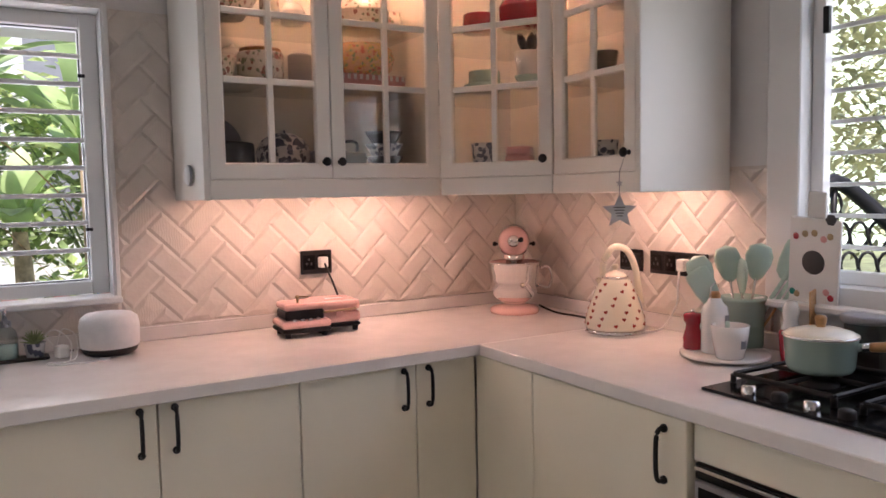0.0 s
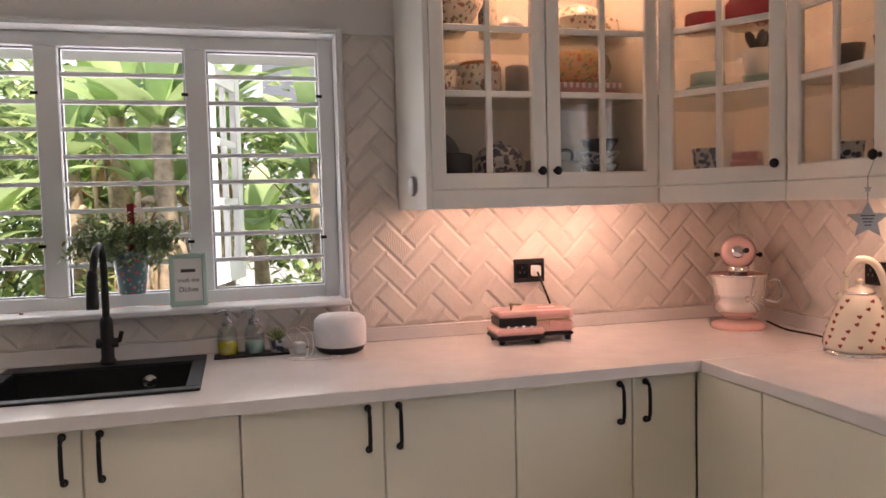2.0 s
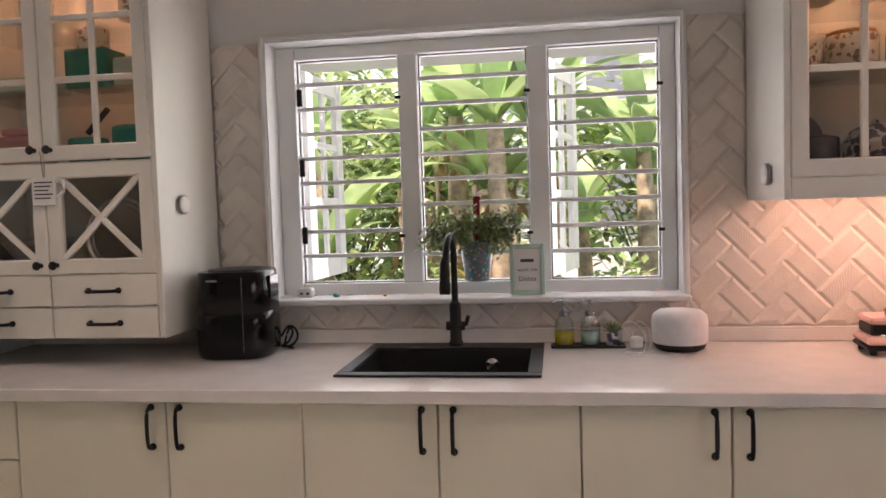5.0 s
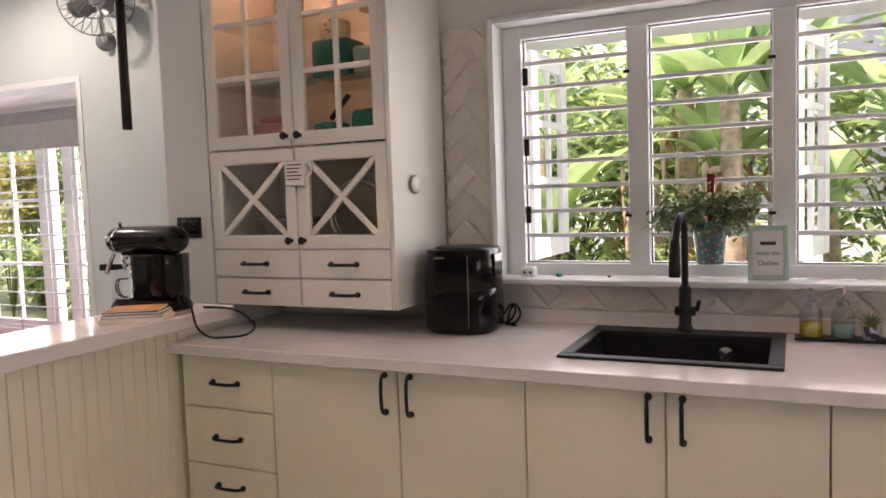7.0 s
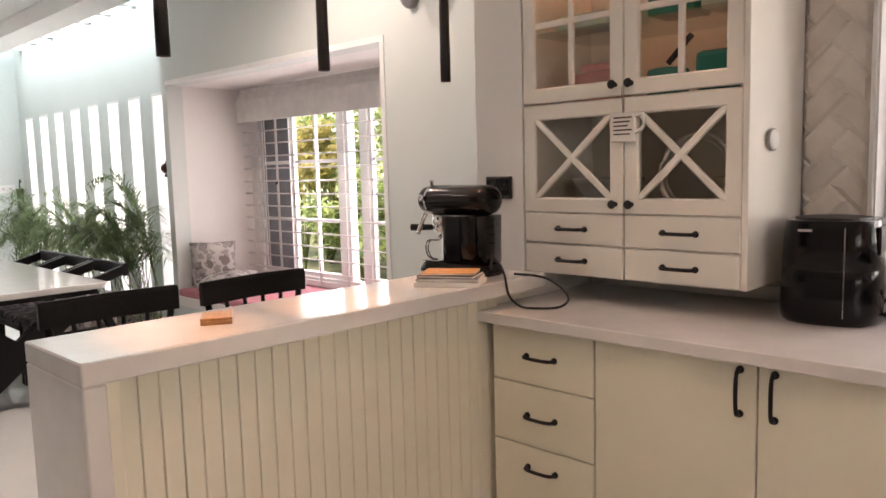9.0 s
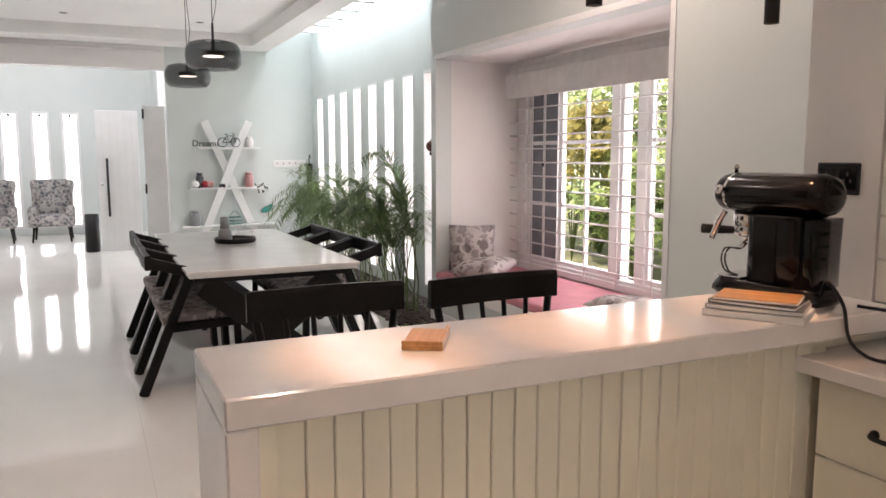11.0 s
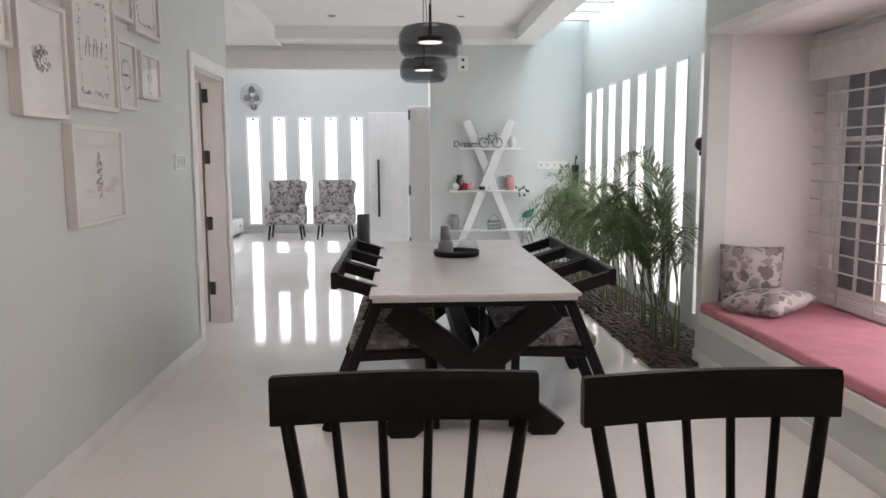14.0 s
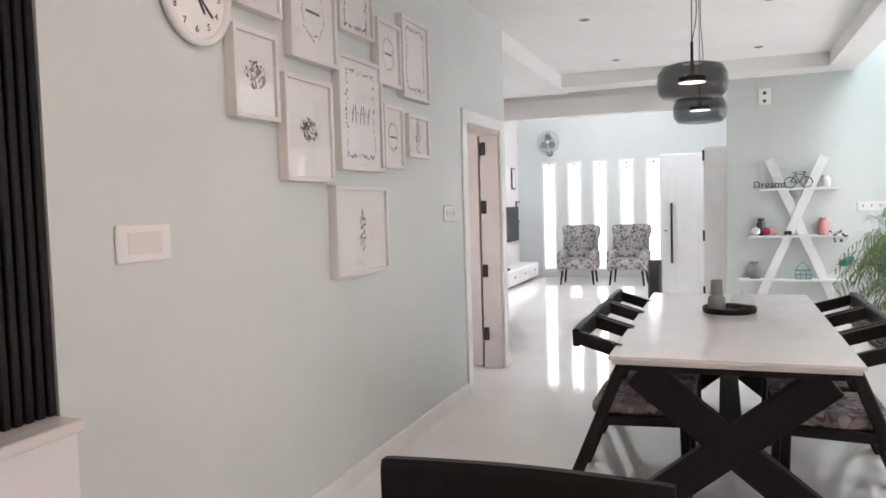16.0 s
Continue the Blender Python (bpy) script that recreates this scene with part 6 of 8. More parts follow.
part("lid_knob", lathe(bmesh.new(), [(0.013, 0.1295), (0.015, 0.14), (0.018, 0.155), (0.013, 0.162), (0, 0.163)], 18), OAK, t)
part("handle_ferrule", tube(bmesh.new(), [(0.10, 0, 0.078), (0.135, 0, 0.083)], 0.012, 12), CHROME, t)
part("handle", tube(bmesh.new(), smoothline([(0.135, 0, 0.083), (0.20, 0, 0.09), (0.28, 0, 0.095)], 4), 0.013, 12, 0.017), OAK, t)

# ---- crockery in the glazed cabinets ----
BOWL = [(0, 0), (0.4, 0), (0.45, 0.06), (0.9, 0.8), (1.0, 1.0), (0.95, 1.0), (0.8, 0.75), (0.3, 0.12), (0, 0.1)]
CAN = [(0, 0), (0.95, 0), (1, 0.03), (1, 0.9), (0.96, 0.95), (0.7, 1.0), (0, 1.0)]
CASS = [(0, 0), (0.85, 0), (0.95, 0.08), (1, 0.5), (1.02, 0.52), (1.0, 0.56), (0.8, 0.78), (0.4, 0.92), (0.12, 0.93), (0.1, 1.0), (0, 1.02)]
CUP = [(0, 0), (0.7, 0), (0.74, 0.04), (1, 1), (0.94, 1), (0.68, 0.1), (0, 0.08)]


def ware(name, x, y, z, prof, r, h, material, label, cat, handle=False, rz=0):
    t = thing(name, x, y, z, label, cat, rz)
    part("body", lathe(bmesh.new(), [(a * r, b * h) for a, b in prof], 24), material, t)
    if handle:
        part("handle", tube(bmesh.new(), smoothline([(r * 0.95, 0, h * 0.8), (r * 1.45, 0, h * 0.75), (r * 1.4, 0, h * 0.35), (r * 0.85, 0, h * 0.25)], 4), 0.005, 8), material, t)
    return t


S0, S1, S2 = 1.42 + 0.0855, 1.42 + 0.4055, 1.42 + 0.6305
ware("cooking_pot", 0.725, 2.71, S0, CAN, 0.092, 0.12, DARKIN, "dark enamel cooking pot in the cabinet", "pot")
t = thing("plate_stack", 0.70, 2.84, S0, "grey plates standing on edge in the cabinet", "plates")
for i in range(3):
    part("plate", lathe(bmesh.new(), [(0, 0), (0.07, 0.002), (0.11, 0.012), (0.11, 0.016), (0.07, 0.007), (0, 0.005)], 28, m=pose(0, 0.03 * i, 0.11, 84, 0, 0)), GREYE, t)
t = ware("covered_dish", 0.925, 2.70, S0, CASS, 0.098, 0.165, BLUEFL, "blue floral covered casserole dish", "casserole")
t = thing("roasting_pan", 1.14, 2.70, S0, "dark grey square pan with side handles", "pan")
part("body", B(-0.085, 0.085, -0.09, 0.09, 0.0, 0.085, 0.014, 2), GREYE, t)
part("handle", tube(bmesh.new(), smoothline([(0.03, 0.0, 0.08), (0.03, 0.0, 0.125), (0.08, 0.0, 0.125), (0.08, 0.0, 0.08)], 4), 0.006, 8), DARKIN, t)
for i in range(3):
    ware("striped_bowl", 1.33, 2.68, S0 + 0.001 + 0.048 * i, BOWL, 0.075, 0.07, BLUEFL if i % 2 else DARKIN, "stacked dark striped bowl", "bowl").rotation_euler = (0, 0, i)
ware("grey_saucepan", 1.12, 2.72, S0, CAN, 0.085, 0.095, GREYE, "grey enamel saucepan with a loop handle", "saucepan", True)
ware("mug", 0.69, 2.66, S1, CUP, 0.062, 0.09, FLORAL, "white floral mug on the cabinet shelf", "mug", True)
t = ware("canister", 0.845, 2.68, S1, CAN, 0.082, 0.12, FLORAL, "floral canister with a wooden lid", "canister")
part("lid", lathe(bmesh.new(), [(0, 0.116), (0.073, 0.116), (0.073, 0.128), (0, 0.13)], 24), OAK, t)
ware("teapot", 0.79, 2.84, S1, CASS, 0.08, 0.17, PORC, "white teapot at the back of the shelf", "teapot", True)
t = ware("canister", 0.985, 2.66, S1, CAN, 0.044, 0.12, GREYE, "narrow mauve canister with a clip lid", "canister")
t = thing("gift_box", 1.24, 2.70, S1, "flat red and white patterned gift box", "box")
part("box", B(-0.15, 0.15, -0.10, 0.10, 0.0, 0.055, 0.004), SOFTPINK, t)
for i in range(12):
    part("stripe", box(bmesh.new(), -0.143 + 0.025 * i, -0.131 + 0.025 * i, -0.1012, -0.1003, 0.034, 0.053), PORC, t)
ware("woven_basket", 1.25, 2.70, S1 + 0.056, [(0, 0), (0.7, 0), (0.92, 0.25), (1, 0.55), (0.92, 0.85), (0.75, 1.0), (0.5, 1.02), (0, 1.02)], 0.13, 0.12, STRIPES, "round colourful woven basket on a gift box", "basket")
ware("jar", 1.075, 2.70, S1, CAN, 0.03, 0.10, MINTE, "small mint jar on the cabinet shelf", "jar")
ware("bowl", 0.74, 2.69, S2, BOWL, 0.125, 0.12, FLORAL, "white floral bowl on the glass shelf", "bowl")
ware("vase", 0.89, 2.70, S2, CAN, 0.035, 0.17, FLORAL, "tall floral vase on the glass shelf", "vase")
ware("sugar_bowl", 0.97, 2.68, S2, CASS, 0.045, 0.09, PORC, "white sugar bowl on the glass shelf", "bowl")
ware("jug", 1.10, 2.68, S2, CUP, 0.055, 0.15, PORC, "white jug on the glass shelf", "jug", True)
ware("bowl", 1.25, 2.69, S2, CASS, 0.105, 0.14, FLORAL, "floral covered bowl on the glass shelf", "bowl")
ware("bowl", 1.395, 2.74, S2, CAN, 0.05, 0.10, FLORAL, "small floral bowl on the glass shelf", "bowl")
ware("tumbler", 1.70, 2.53, S0, CUP, 0.05, 0.12, BLUEFL, "tall printed travel cup", "cup")
for i in range(3):
    t = thing("lunch_box", 1.80, 2.42, S0 + 0.034 * i, "pink stackable lunch box", "box", -50, "pink boxes")
    part("box", B(-0.055 + 0.004 * i, 0.055 - 0.004 * i, -0.04, 0.04, 0, 0.033, 0.006), SOFTPINK, t)
t = ware("cup", 1.87, 2.30, S0, CUP, 0.035, 0.08, SOFTPINK, "pink cup in the corner cabinet", "cup")
ware("plate", 1.69, 2.50, S1, CAN, 0.08, 0.03, MINTE, "mint plate under a stacked bowl", "plate")
ware("bowl", 1.69, 2.50, S1 + 0.031, CAN, 0.062, 0.05, MINTE, "mint bowl stacked on a plate", "bowl")
ware("bowl", 1.80, 2.36, S1, BOWL, 0.055, 0.05, MINTE, "mint bowl under a printed mug", "bowl")
ware("mug", 1.80, 2.36, S1 + 0.051, CUP, 0.055, 0.09, PORC, "white printed mug full of black spoons", "mug", True, -30)
t = thing("black_spoons", 1.80, 2.36, S1 + 0.07, "bundle of black spoons in a mug", "spoons")
rnd = random.Random(9)
for i in range(8):
    a, e = rnd.uniform(0, 6.28), rnd.uniform(0.2, 0.5)
    q = Vector((math.cos(a) * e * 0.13, math.sin(a) * e * 0.13, 0.13))
    part("spoon", lathe(bmesh.new(), [(0, 0), (0.004, 0), (0.005, 0.08), (0.016, 0.105), (0.017, 0.125), (0, 0.145)], 8, m=Matrix.Translation((0, 0, 0)) @ Vector(q).to_track_quat("Z", "Y").to_matrix().to_4x4() @ Matrix.Diagonal((1, 0.4, 1, 1))), DARKIN, t)
ware("bowl", 1.67, 2.50, S2, CAN, 0.065, 0.075, REDE, "dark red bowl on the glass shelf", "bowl")
ware("serving_dish", 1.80, 2.38, S2, CASS, 0.10, 0.16, REDE, "dark red covered serving dish", "dish", True)
for i, (y, mt) in enumerate(((2.02, DARKIN), (1.86, DARKIN))):
    ware("mug", 1.88, y, S1, CUP, 0.048, 0.09, mt, "dark mug in the side cabinet", "mug", True, 200)
    ware("mug", 1.88, y, S0, CUP, 0.048, 0.10, GREYE if i else BLUEFL, "dark printed mug in the side cabinet", "mug", True, 200)
ware("bowl", 1.88, 1.94, S2, BOWL, 0.09, 0.08, PORC, "white bowl in the side cabinet", "bowl")

# dresser contents
DZ1, DZ2, DZ3, DZ0 = 1.0 + 0.6365, 1.0 + 0.9005, 1.0 + 1.1505, 1.0 + 0.2325
t = thing("food_container", -2.10, 2.66, DZ1, "soft pink food container", "container")
part("box", B(-0.10, 0.10, -0.06, 0.06, 0, 0.11, 0.02, 2), SOFTPINK, t)
part("lid", B(-0.07, 0.07, -0.04, 0.04, 0.111, 0.14, 0.01, 2), SOFTPINK, t)
ware("teal_pot", -1.81, 2.62, DZ1, CAN, 0.07, 0.09, TEAL, "teal saucepan with a dark handle", "saucepan")
t = thing("ladle", -1.77, 2.60, DZ1 + 0.0915, "black ladle resting on the pot", "ladle", 0)
part("handle", tube(bmesh.new(), [(-0.03, 0, 0.012), (0.05, 0.01, 0.10)], 0.011, 8), DARKIN, t)
t = thing("food_container", -1.60, 2.64, DZ1, "teal enamel casserole with a knob", "casserole")
part("box", B(-0.095, 0.075, -0.07, 0.07, 0, 0.13, 0.02, 2), TEAL, t)
part("knob", lathe(bmesh.new(), [(0.008, 0.13), (0.008, 0.145), (0.018, 0.155), (0, 0.165)], 12), DARKIN, t)
for x, w, mt in ((-2.15, 0.11, MINTE), (-1.98, 0.05, MINTE)):
    t = thing("food_container", x, 2.66, DZ2, "pale mint food container on the glass shelf", "container")
    part("box", B(-w, w, -0.06, 0.06, 0, 0.06, 0.01, 2), mt, t)
t = thing("food_container", -1.79, 2.66, DZ2, "tall teal food container on the glass shelf", "container")
part("box", B(-0.085, 0.085, -0.07, 0.07, 0, 0.15, 0.012, 2), TEAL, t)
t = thing("food_container", -1.60, 2.66, DZ2, "wide mint food container on the glass shelf", "container")
part("box", B(-0.085, 0.085, -0.07, 0.07, 0, 0.11, 0.012, 2), MINTE, t)
ware("floral_jar", -1.80, 2.66, DZ2 + 0.151, CAN, 0.06, 0.08, FLORAL, "floral jar stacked on a container", "jar")
ware("floral_jar", -1.62, 2.66, DZ3, CAN, 0.06, 0.10, FLORAL, "floral jar on the top shelf", "jar")
ware("floral_jar", -2.02, 2.66, DZ3, CAN, 0.06, 0.12, FLORAL, "floral jar on the top shelf", "jar")
t = thing("round_tray", -1.70, 2.575, DZ0, "pale round tray leaning behind the dresser glass", "tray")
part("rim", tube(bmesh.new(), [(0.128 * math.cos(a * math.pi / 24), 0.03 + 0.02 * math.sin(a * math.pi / 24), 0.137 + 0.128 * math.sin(a * math.pi / 24)) for a in range(49)], 0.008, 8), PORC, t)
part("inner_ring", tube(bmesh.new(), [(0.108 * math.cos(a * math.pi / 24), 0.034 + 0.02 * math.sin(a * math.pi / 24), 0.137 + 0.108 * math.sin(a * math.pi / 24)) for a in range(49)], 0.003, 6), PORC, t)
ware("spotted_bowl", -1.60, 2.78, DZ0, BOWL, 0.11, 0.12, REDSPOT, "red and white spotted bowl in the dresser", "bowl")
ware("mixing_bowl", -2.12, 2.74, DZ0, BOWL, 0.14, 0.12, GREYE, "grey mixing bowl in the dresser", "bowl")
t = thing("mug_tag", -1.905, 2.488, 1.53, "white mug-shaped tag with small writing", "tag")
part("mug_shape", B(-0.05, 0.045, -0.004, 0.004, -0.05, 0.05, 0.004), PORC, t)
part("mug_handle", tube(bmesh.new(), smoothline([(0.045, 0, 0.035), (0.072, 0, 0.04), (0.075, 0, 0.0), (0.045, 0, -0.02)], 4), 0.006, 8), PORC, t)
for i in range(5):
    part("word_bar", B(-0.036, 0.034 - 0.008 * (i % 3), -0.0052, -0.0042, 0.030 - 0.014 * i, 0.035 - 0.014 * i), INK, t)
part("string", tube(bmesh.new(), [(0, 0.0, 0.034), (-0.006, -0.006, 0.14)], 0.0015, 6), GREYE, t)

# ---- things on the bar ----
t = thing("espresso_machine", -2.475, 2.265, 1.0, "glossy black retro espresso machine with chrome details", "espresso machine", 4)


def loft(bm, rows):
    """Rounded rectangles (x0, x1, half depth, height) joined from the bottom up."""
    rings = []
    for x0, x1, d, z in rows:
        cx, hx, ring = (x0 + x1) / 2, (x1 - x0) / 2, []
        for i in range(32):
            a = 2 * math.pi * (i + 0.5) / 32
            c, q = math.cos(a), math.sin(a)
            k = (abs(c) ** 6 + abs(q) ** 6) ** (-1 / 6)
            ring.append(bm.verts.new((cx + hx * k * c, d * k * q, z)))
        rings.append(ring)
    for a, b in zip(rings, rings[1:]):
        for i in range(32):
            f = bm.faces.new((a[i], a[(i + 1) % 32], b[(i + 1) % 32], b[i]))
            f.smooth = True
    bm.faces.new(rings[-1])
    bm.faces.new(list(reversed(rings[0])))
    return bm


part("base", loft(bmesh.new(), ((-0.150, 0.165, 0.068, 0.012), (-0.156, 0.171, 0.074, 0.016), (-0.154, 0.169, 0.073, 0.030), (-0.140, 0.160, 0.068, 0.050), (-0.132, 0.156, 0.064, 0.054))), BLACK, t)
part("chrome_skirt", loft(bmesh.new(), ((-0.145, 0.162, 0.066, 0.004), (-0.149, 0.166, 0.068, 0.0115))), CHROME, t)
part("drip_tray", B(-0.142, -0.055, -0.058, 0.058, 0.0545, 0.060, 0.002), CHROME, t)
part("body", loft(bmesh.new(), ((-0.046, 0.122, 0.062, 0.0545), (-0.046, 0.122, 0.063, 0.14), (-0.044, 0.122, 0.065, 0.225), (-0.048, 0.122, 0.066, 0.235))), BLACK, t)
part("side_panel", B(-0.012, 0.055, -0.0665, -0.0635, 0.062, 0.228, 0.001), BLACK, t)
part("water_tank", loft(bmesh.new(), ((0.123, 0.160, 0.056, 0.056), (0.123, 0.160, 0.057, 0.15), (0.123, 0.161, 0.06, 0.232))), SMOKE, t, "dark clear water tank")
part("tank_back", B(0.1232, 0.128, -0.050, 0.050, 0.058, 0.228), BLACK, t)
part("head", lathe(bmesh.new(), [(0, -0.166), (0.030, -0.165), (0.050, -0.158), (0.060, -0.146), (0.065, -0.125), (0.066, -0.09), (0.066, 0.10), (0.065, 0.135), (0.058, 0.158), (0.040, 0.168), (0, 0.170)], 36, m=pose(0, 0, 0.288, 0, 90, 0) @ Matrix.Diagonal((0.84, 1.08, 1, 1))), BLACK, t)
part("head_band", lathe(bmesh.new(), [(0.0663, -0.004), (0.0672, 0.0), (0.0663, 0.004)], 36, m=pose(-0.112, 0, 0.288, 0, 90, 0) @ Matrix.Diagonal((0.84, 1.08, 1, 1))), CHROME, t)
part("group_head", lathe(bmesh.new(), [(0, 0.165), (0.026, 0.165), (0.031, 0.172), (0.031, 0.195), (0.036, 0.205), (0.036, 0.238), (0, 0.238)], 24, -0.085, 0), CHROME, t)
part("portafilter_handle", tube(bmesh.new(), smoothline([(-0.112, -0.006, 0.182), (-0.150, -0.02, 0.181), (-0.205, -0.042, 0.181)], 5), 0.010, 12, 0.014), MATT, t)
part("portafilter_collar", lathe(bmesh.new(), [(0.033, 0.172), (0.036, 0.176), (0.036, 0.192), (0.033, 0.196)], 24, -0.085, 0), CHROME, t)
part("spout", tube(bmesh.new(), smoothline([(-0.085, 0.0, 0.168), (-0.09, 0.0, 0.150), (-0.10, 0.0, 0.138)], 4), 0.009, 10), CHROME, t)
part("steam_wand", tube(bmesh.new(), smoothline([(-0.118, -0.052, 0.238), (-0.128, -0.060, 0.215), (-0.150, -0.066, 0.160)], 4), 0.009, 10), CHROME, t)
for dx in (0.0, 0.012):
    part("cup_rail", tube(bmesh.new(), smoothline([(-0.075, -0.03 - dx, 0.135), (-0.115 - dx, -0.034, 0.132), (-0.128 - dx, -0.034, 0.10), (-0.112 - dx, -0.034, 0.068), (-0.085, -0.03, 0.061)], 5), 0.0025, 6), MATT, t)
part("switch", lathe(bmesh.new(), [(0, 0), (0.006, 0), (0.006, 0.012), (0.009, 0.016), (0.009, 0.024), (0, 0.027)], 12, -0.13, 0, 0.338), CHROME, t)
part("steam_knob", lathe(bmesh.new(), [(0, 0), (0.012, 0.0), (0.013, 0.012), (0.008, 0.018), (0, 0.019)], 14, m=pose(-0.118, -0.071, 0.298, 90, 0, 0)), CHROME, t)
for sx in (-0.12, 0.135):
    for sy in (-0.045, 0.045):
        part("foot", lathe(bmesh.new(), [(0, 0), (0.012, 0), (0.012, 0.0045), (0, 0.0045)], 10, sx, sy), MATT, t)
cord("machine_cable", [(-2.31, 2.25, 1.04), (-2.27, 2.22, 1.085), (-2.24, 2.24, 1.03), (-2.235, 2.26, 0.95), (-2.22, 2.30, 0.906), (-2.15, 2.29, 0.906), (-2.09, 2.37, 0.906), (-2.12, 2.46, 0.93), (-2.20, 2.44, 0.99), (-2.29, 2.36, 1.01)], 0.0045, MATT, "black power cable looping onto the worktop")
for i, (sx, sy, h, mt, rz) in enumerate(((0.115, 0.075, 0.018, FRAMEW, 30), (0.11, 0.072, 0.012, GREYE, 32), (0.10, 0.07, 0.009, DARKIN, 26), (0.095, 0.066, 0.008, OAK, 33))):
    t = thing("book", -2.355, 2.085, 1.0 + (0, 0.0185, 0.031, 0.0405)[i], ("thin pale grey book", "thin grey book", "thin dark book", "thin tan book")[i] + " in a small stack on the bar", "book", rz, "books on the bar")
    part("cover", B(-sx, sx, -sy, sy, 0, h, 0.002), mt, t)
    part("page_block", B(-sx + 0.004, sx + 0.001, -sy - 0.001, sy - 0.004, 0.002, h - 0.002), PAPER, t)
t = thing("coaster_box", -2.46, 1.24, 1.0, "square honey-coloured wooden coaster tray", "coaster", 149)
part("base", B(-0.075, 0.075, -0.042, 0.042, 0, 0.012, 0.002), OAK, t)
for q in ((-0.075, 0.075, -0.042, -0.036, 0.0121, 0.020), (-0.075, -0.069, -0.0355, 0.042, 0.0121, 0.020)):
    part("lip", B(*q, 0.001), OAK, t)
socket(-2.467, 2.50, 1.325, 0.13, 0.088, 0)

# ---- dining room ----
# bay window with a square grille
w3 = tagged(new("window_3"), "white bay window with a square metal grille", "window", kind="structure")
w3.matrix_world = pose(-5.3, 3.98, 0.47)
bm = bmesh.new()
for a in ((-1.273, -1.225, -0.012, 0.07, 0, 1.508), (1.225, 1.268, -0.012, 0.07, 0, 1.508), (-1.225, 1.225, -0.011, 0.07, 1.45, 1.508), (-1.225, 1.225, -0.011, 0.07, 0, 0.045)):
    box(bm, *a, 0.004)
part("window_frame", bm, TRIM, w3)
for x0, x1 in ((-0.075, 0.055), (0.195, 0.29), (0.80, 0.86)):
    part("mullion", B(x0, x1, -0.004, 0.07, 0.046, 1.449, 0.004), TRIM, w3)
# casement leaves: slate louvred one closed, the rest with slim glazing bars
for x0, x1, z, dark in ((-1.224, -0.745, 0.046, True), (-0.743, -0.076, 0.046, False), (0.291, 0.799, 0.046, False), (0.861, 1.224, 0.046, False)):
    bm = bmesh.new()
    for q in ((x0, x0 + 0.034, 0.012, 0.05, z, 1.449), (x1 - 0.034, x1, 0.012, 0.05, z, 1.449), (x0 + 0.034, x1 - 0.034, 0.0125, 0.0495, 1.41, 1.449), (x0 + 0.034, x1 - 0.034, 0.0125, 0.0495, z, z + 0.04)):
        box(bm, *q, 0.003)
    leaf = part("casement", bm, TRIM, w3)
    mid = (x0 + x1) / 2
    part("glazing_bar", B(mid - 0.014, mid + 0.014, 0.016, 0.046, z + 0.041, 1.409, 0.003), TRIM, leaf)
    for zz in (0.525, 1.02):
        part("glazing_bar", B(x0 + 0.035, x1 - 0.035, 0.017, 0.045, zz - 0.014, zz + 0.014, 0.003), TRIM, leaf)
    if dark:
        for u0, u1 in ((x0 + 0.035, mid - 0.015), (mid + 0.015, x1 - 0.035)):
            for z0, z1 in ((z + 0.041, 0.510), (0.540, 1.005), (1.035, 1.409)):
                part("louvre_panel", B(u0, u1, 0.026, 0.036, z0, z1), SLATE, leaf)
        part("catch", B(mid - 0.012, mid + 0.012, 0.006, 0.0155, 0.83, 0.87, 0.002), MATT, leaf)
for i in range(13):
    z = 0.097 + 0.1095 * i
    part("grille_bar", tube(bmesh.new(), [(-1.358, -0.075, z), (1.348, -0.075, z)], 0.0062, 8), TRIM, w3)
for i in range(7):
    x = -1.03 + 0.37 * i
    part("grille_bar", tube(bmesh.new(), [(x, -0.064, 0.0), (x, -0.064, 1.45)], 0.0055, 8), TRIM, w3)
part("window_sill", B(-1.30, 1.30, -0.03, -0.0125, -0.03, 0.02, 0.004), TRIM, w3)
bm = bmesh.new()
box(bm, -1.37, 1.39, -0.786, -0.7805, 1.685, 1.722, 0.001)
box(bm, 1.352, 1.39, -0.786, -0.7805, -0.12, 1.684, 0.001)
part("opening_trim", bm, TRIM, w3, "slim white trim round the window seat opening")
# a roman blind folded up
t = thing("roman_blind", -5.3, 3.84, 1.85, "white roman blind folded up above the window", "blind")
BLIND = surf("white_blind_fabric", (0.72, 0.70, 0.68), 0.9, var=0.05, scale=12, bump=0.3, bscale=350)
for i, (d, z0, z1) in enumerate(((0.0, 0.10, 0.293), (-0.02, 0.05, 0.25), (-0.04, 0.0, 0.20))):
    part("fold", B(-1.28, 1.28, d, d + 0.018, z0, z1, 0.007, 2), BLIND, t)
# seat cushion and pillows
t = thing("seat_cushion", -5.305, 3.51, 0.37, "long dusty pink window seat cushion", "cushion")
bm = box(bmesh.new(), -1.345, 1.345, -0.325, 0.455, 0.0, 0.062, 0.02, 3)
part("pad", bm, PINKB, t)


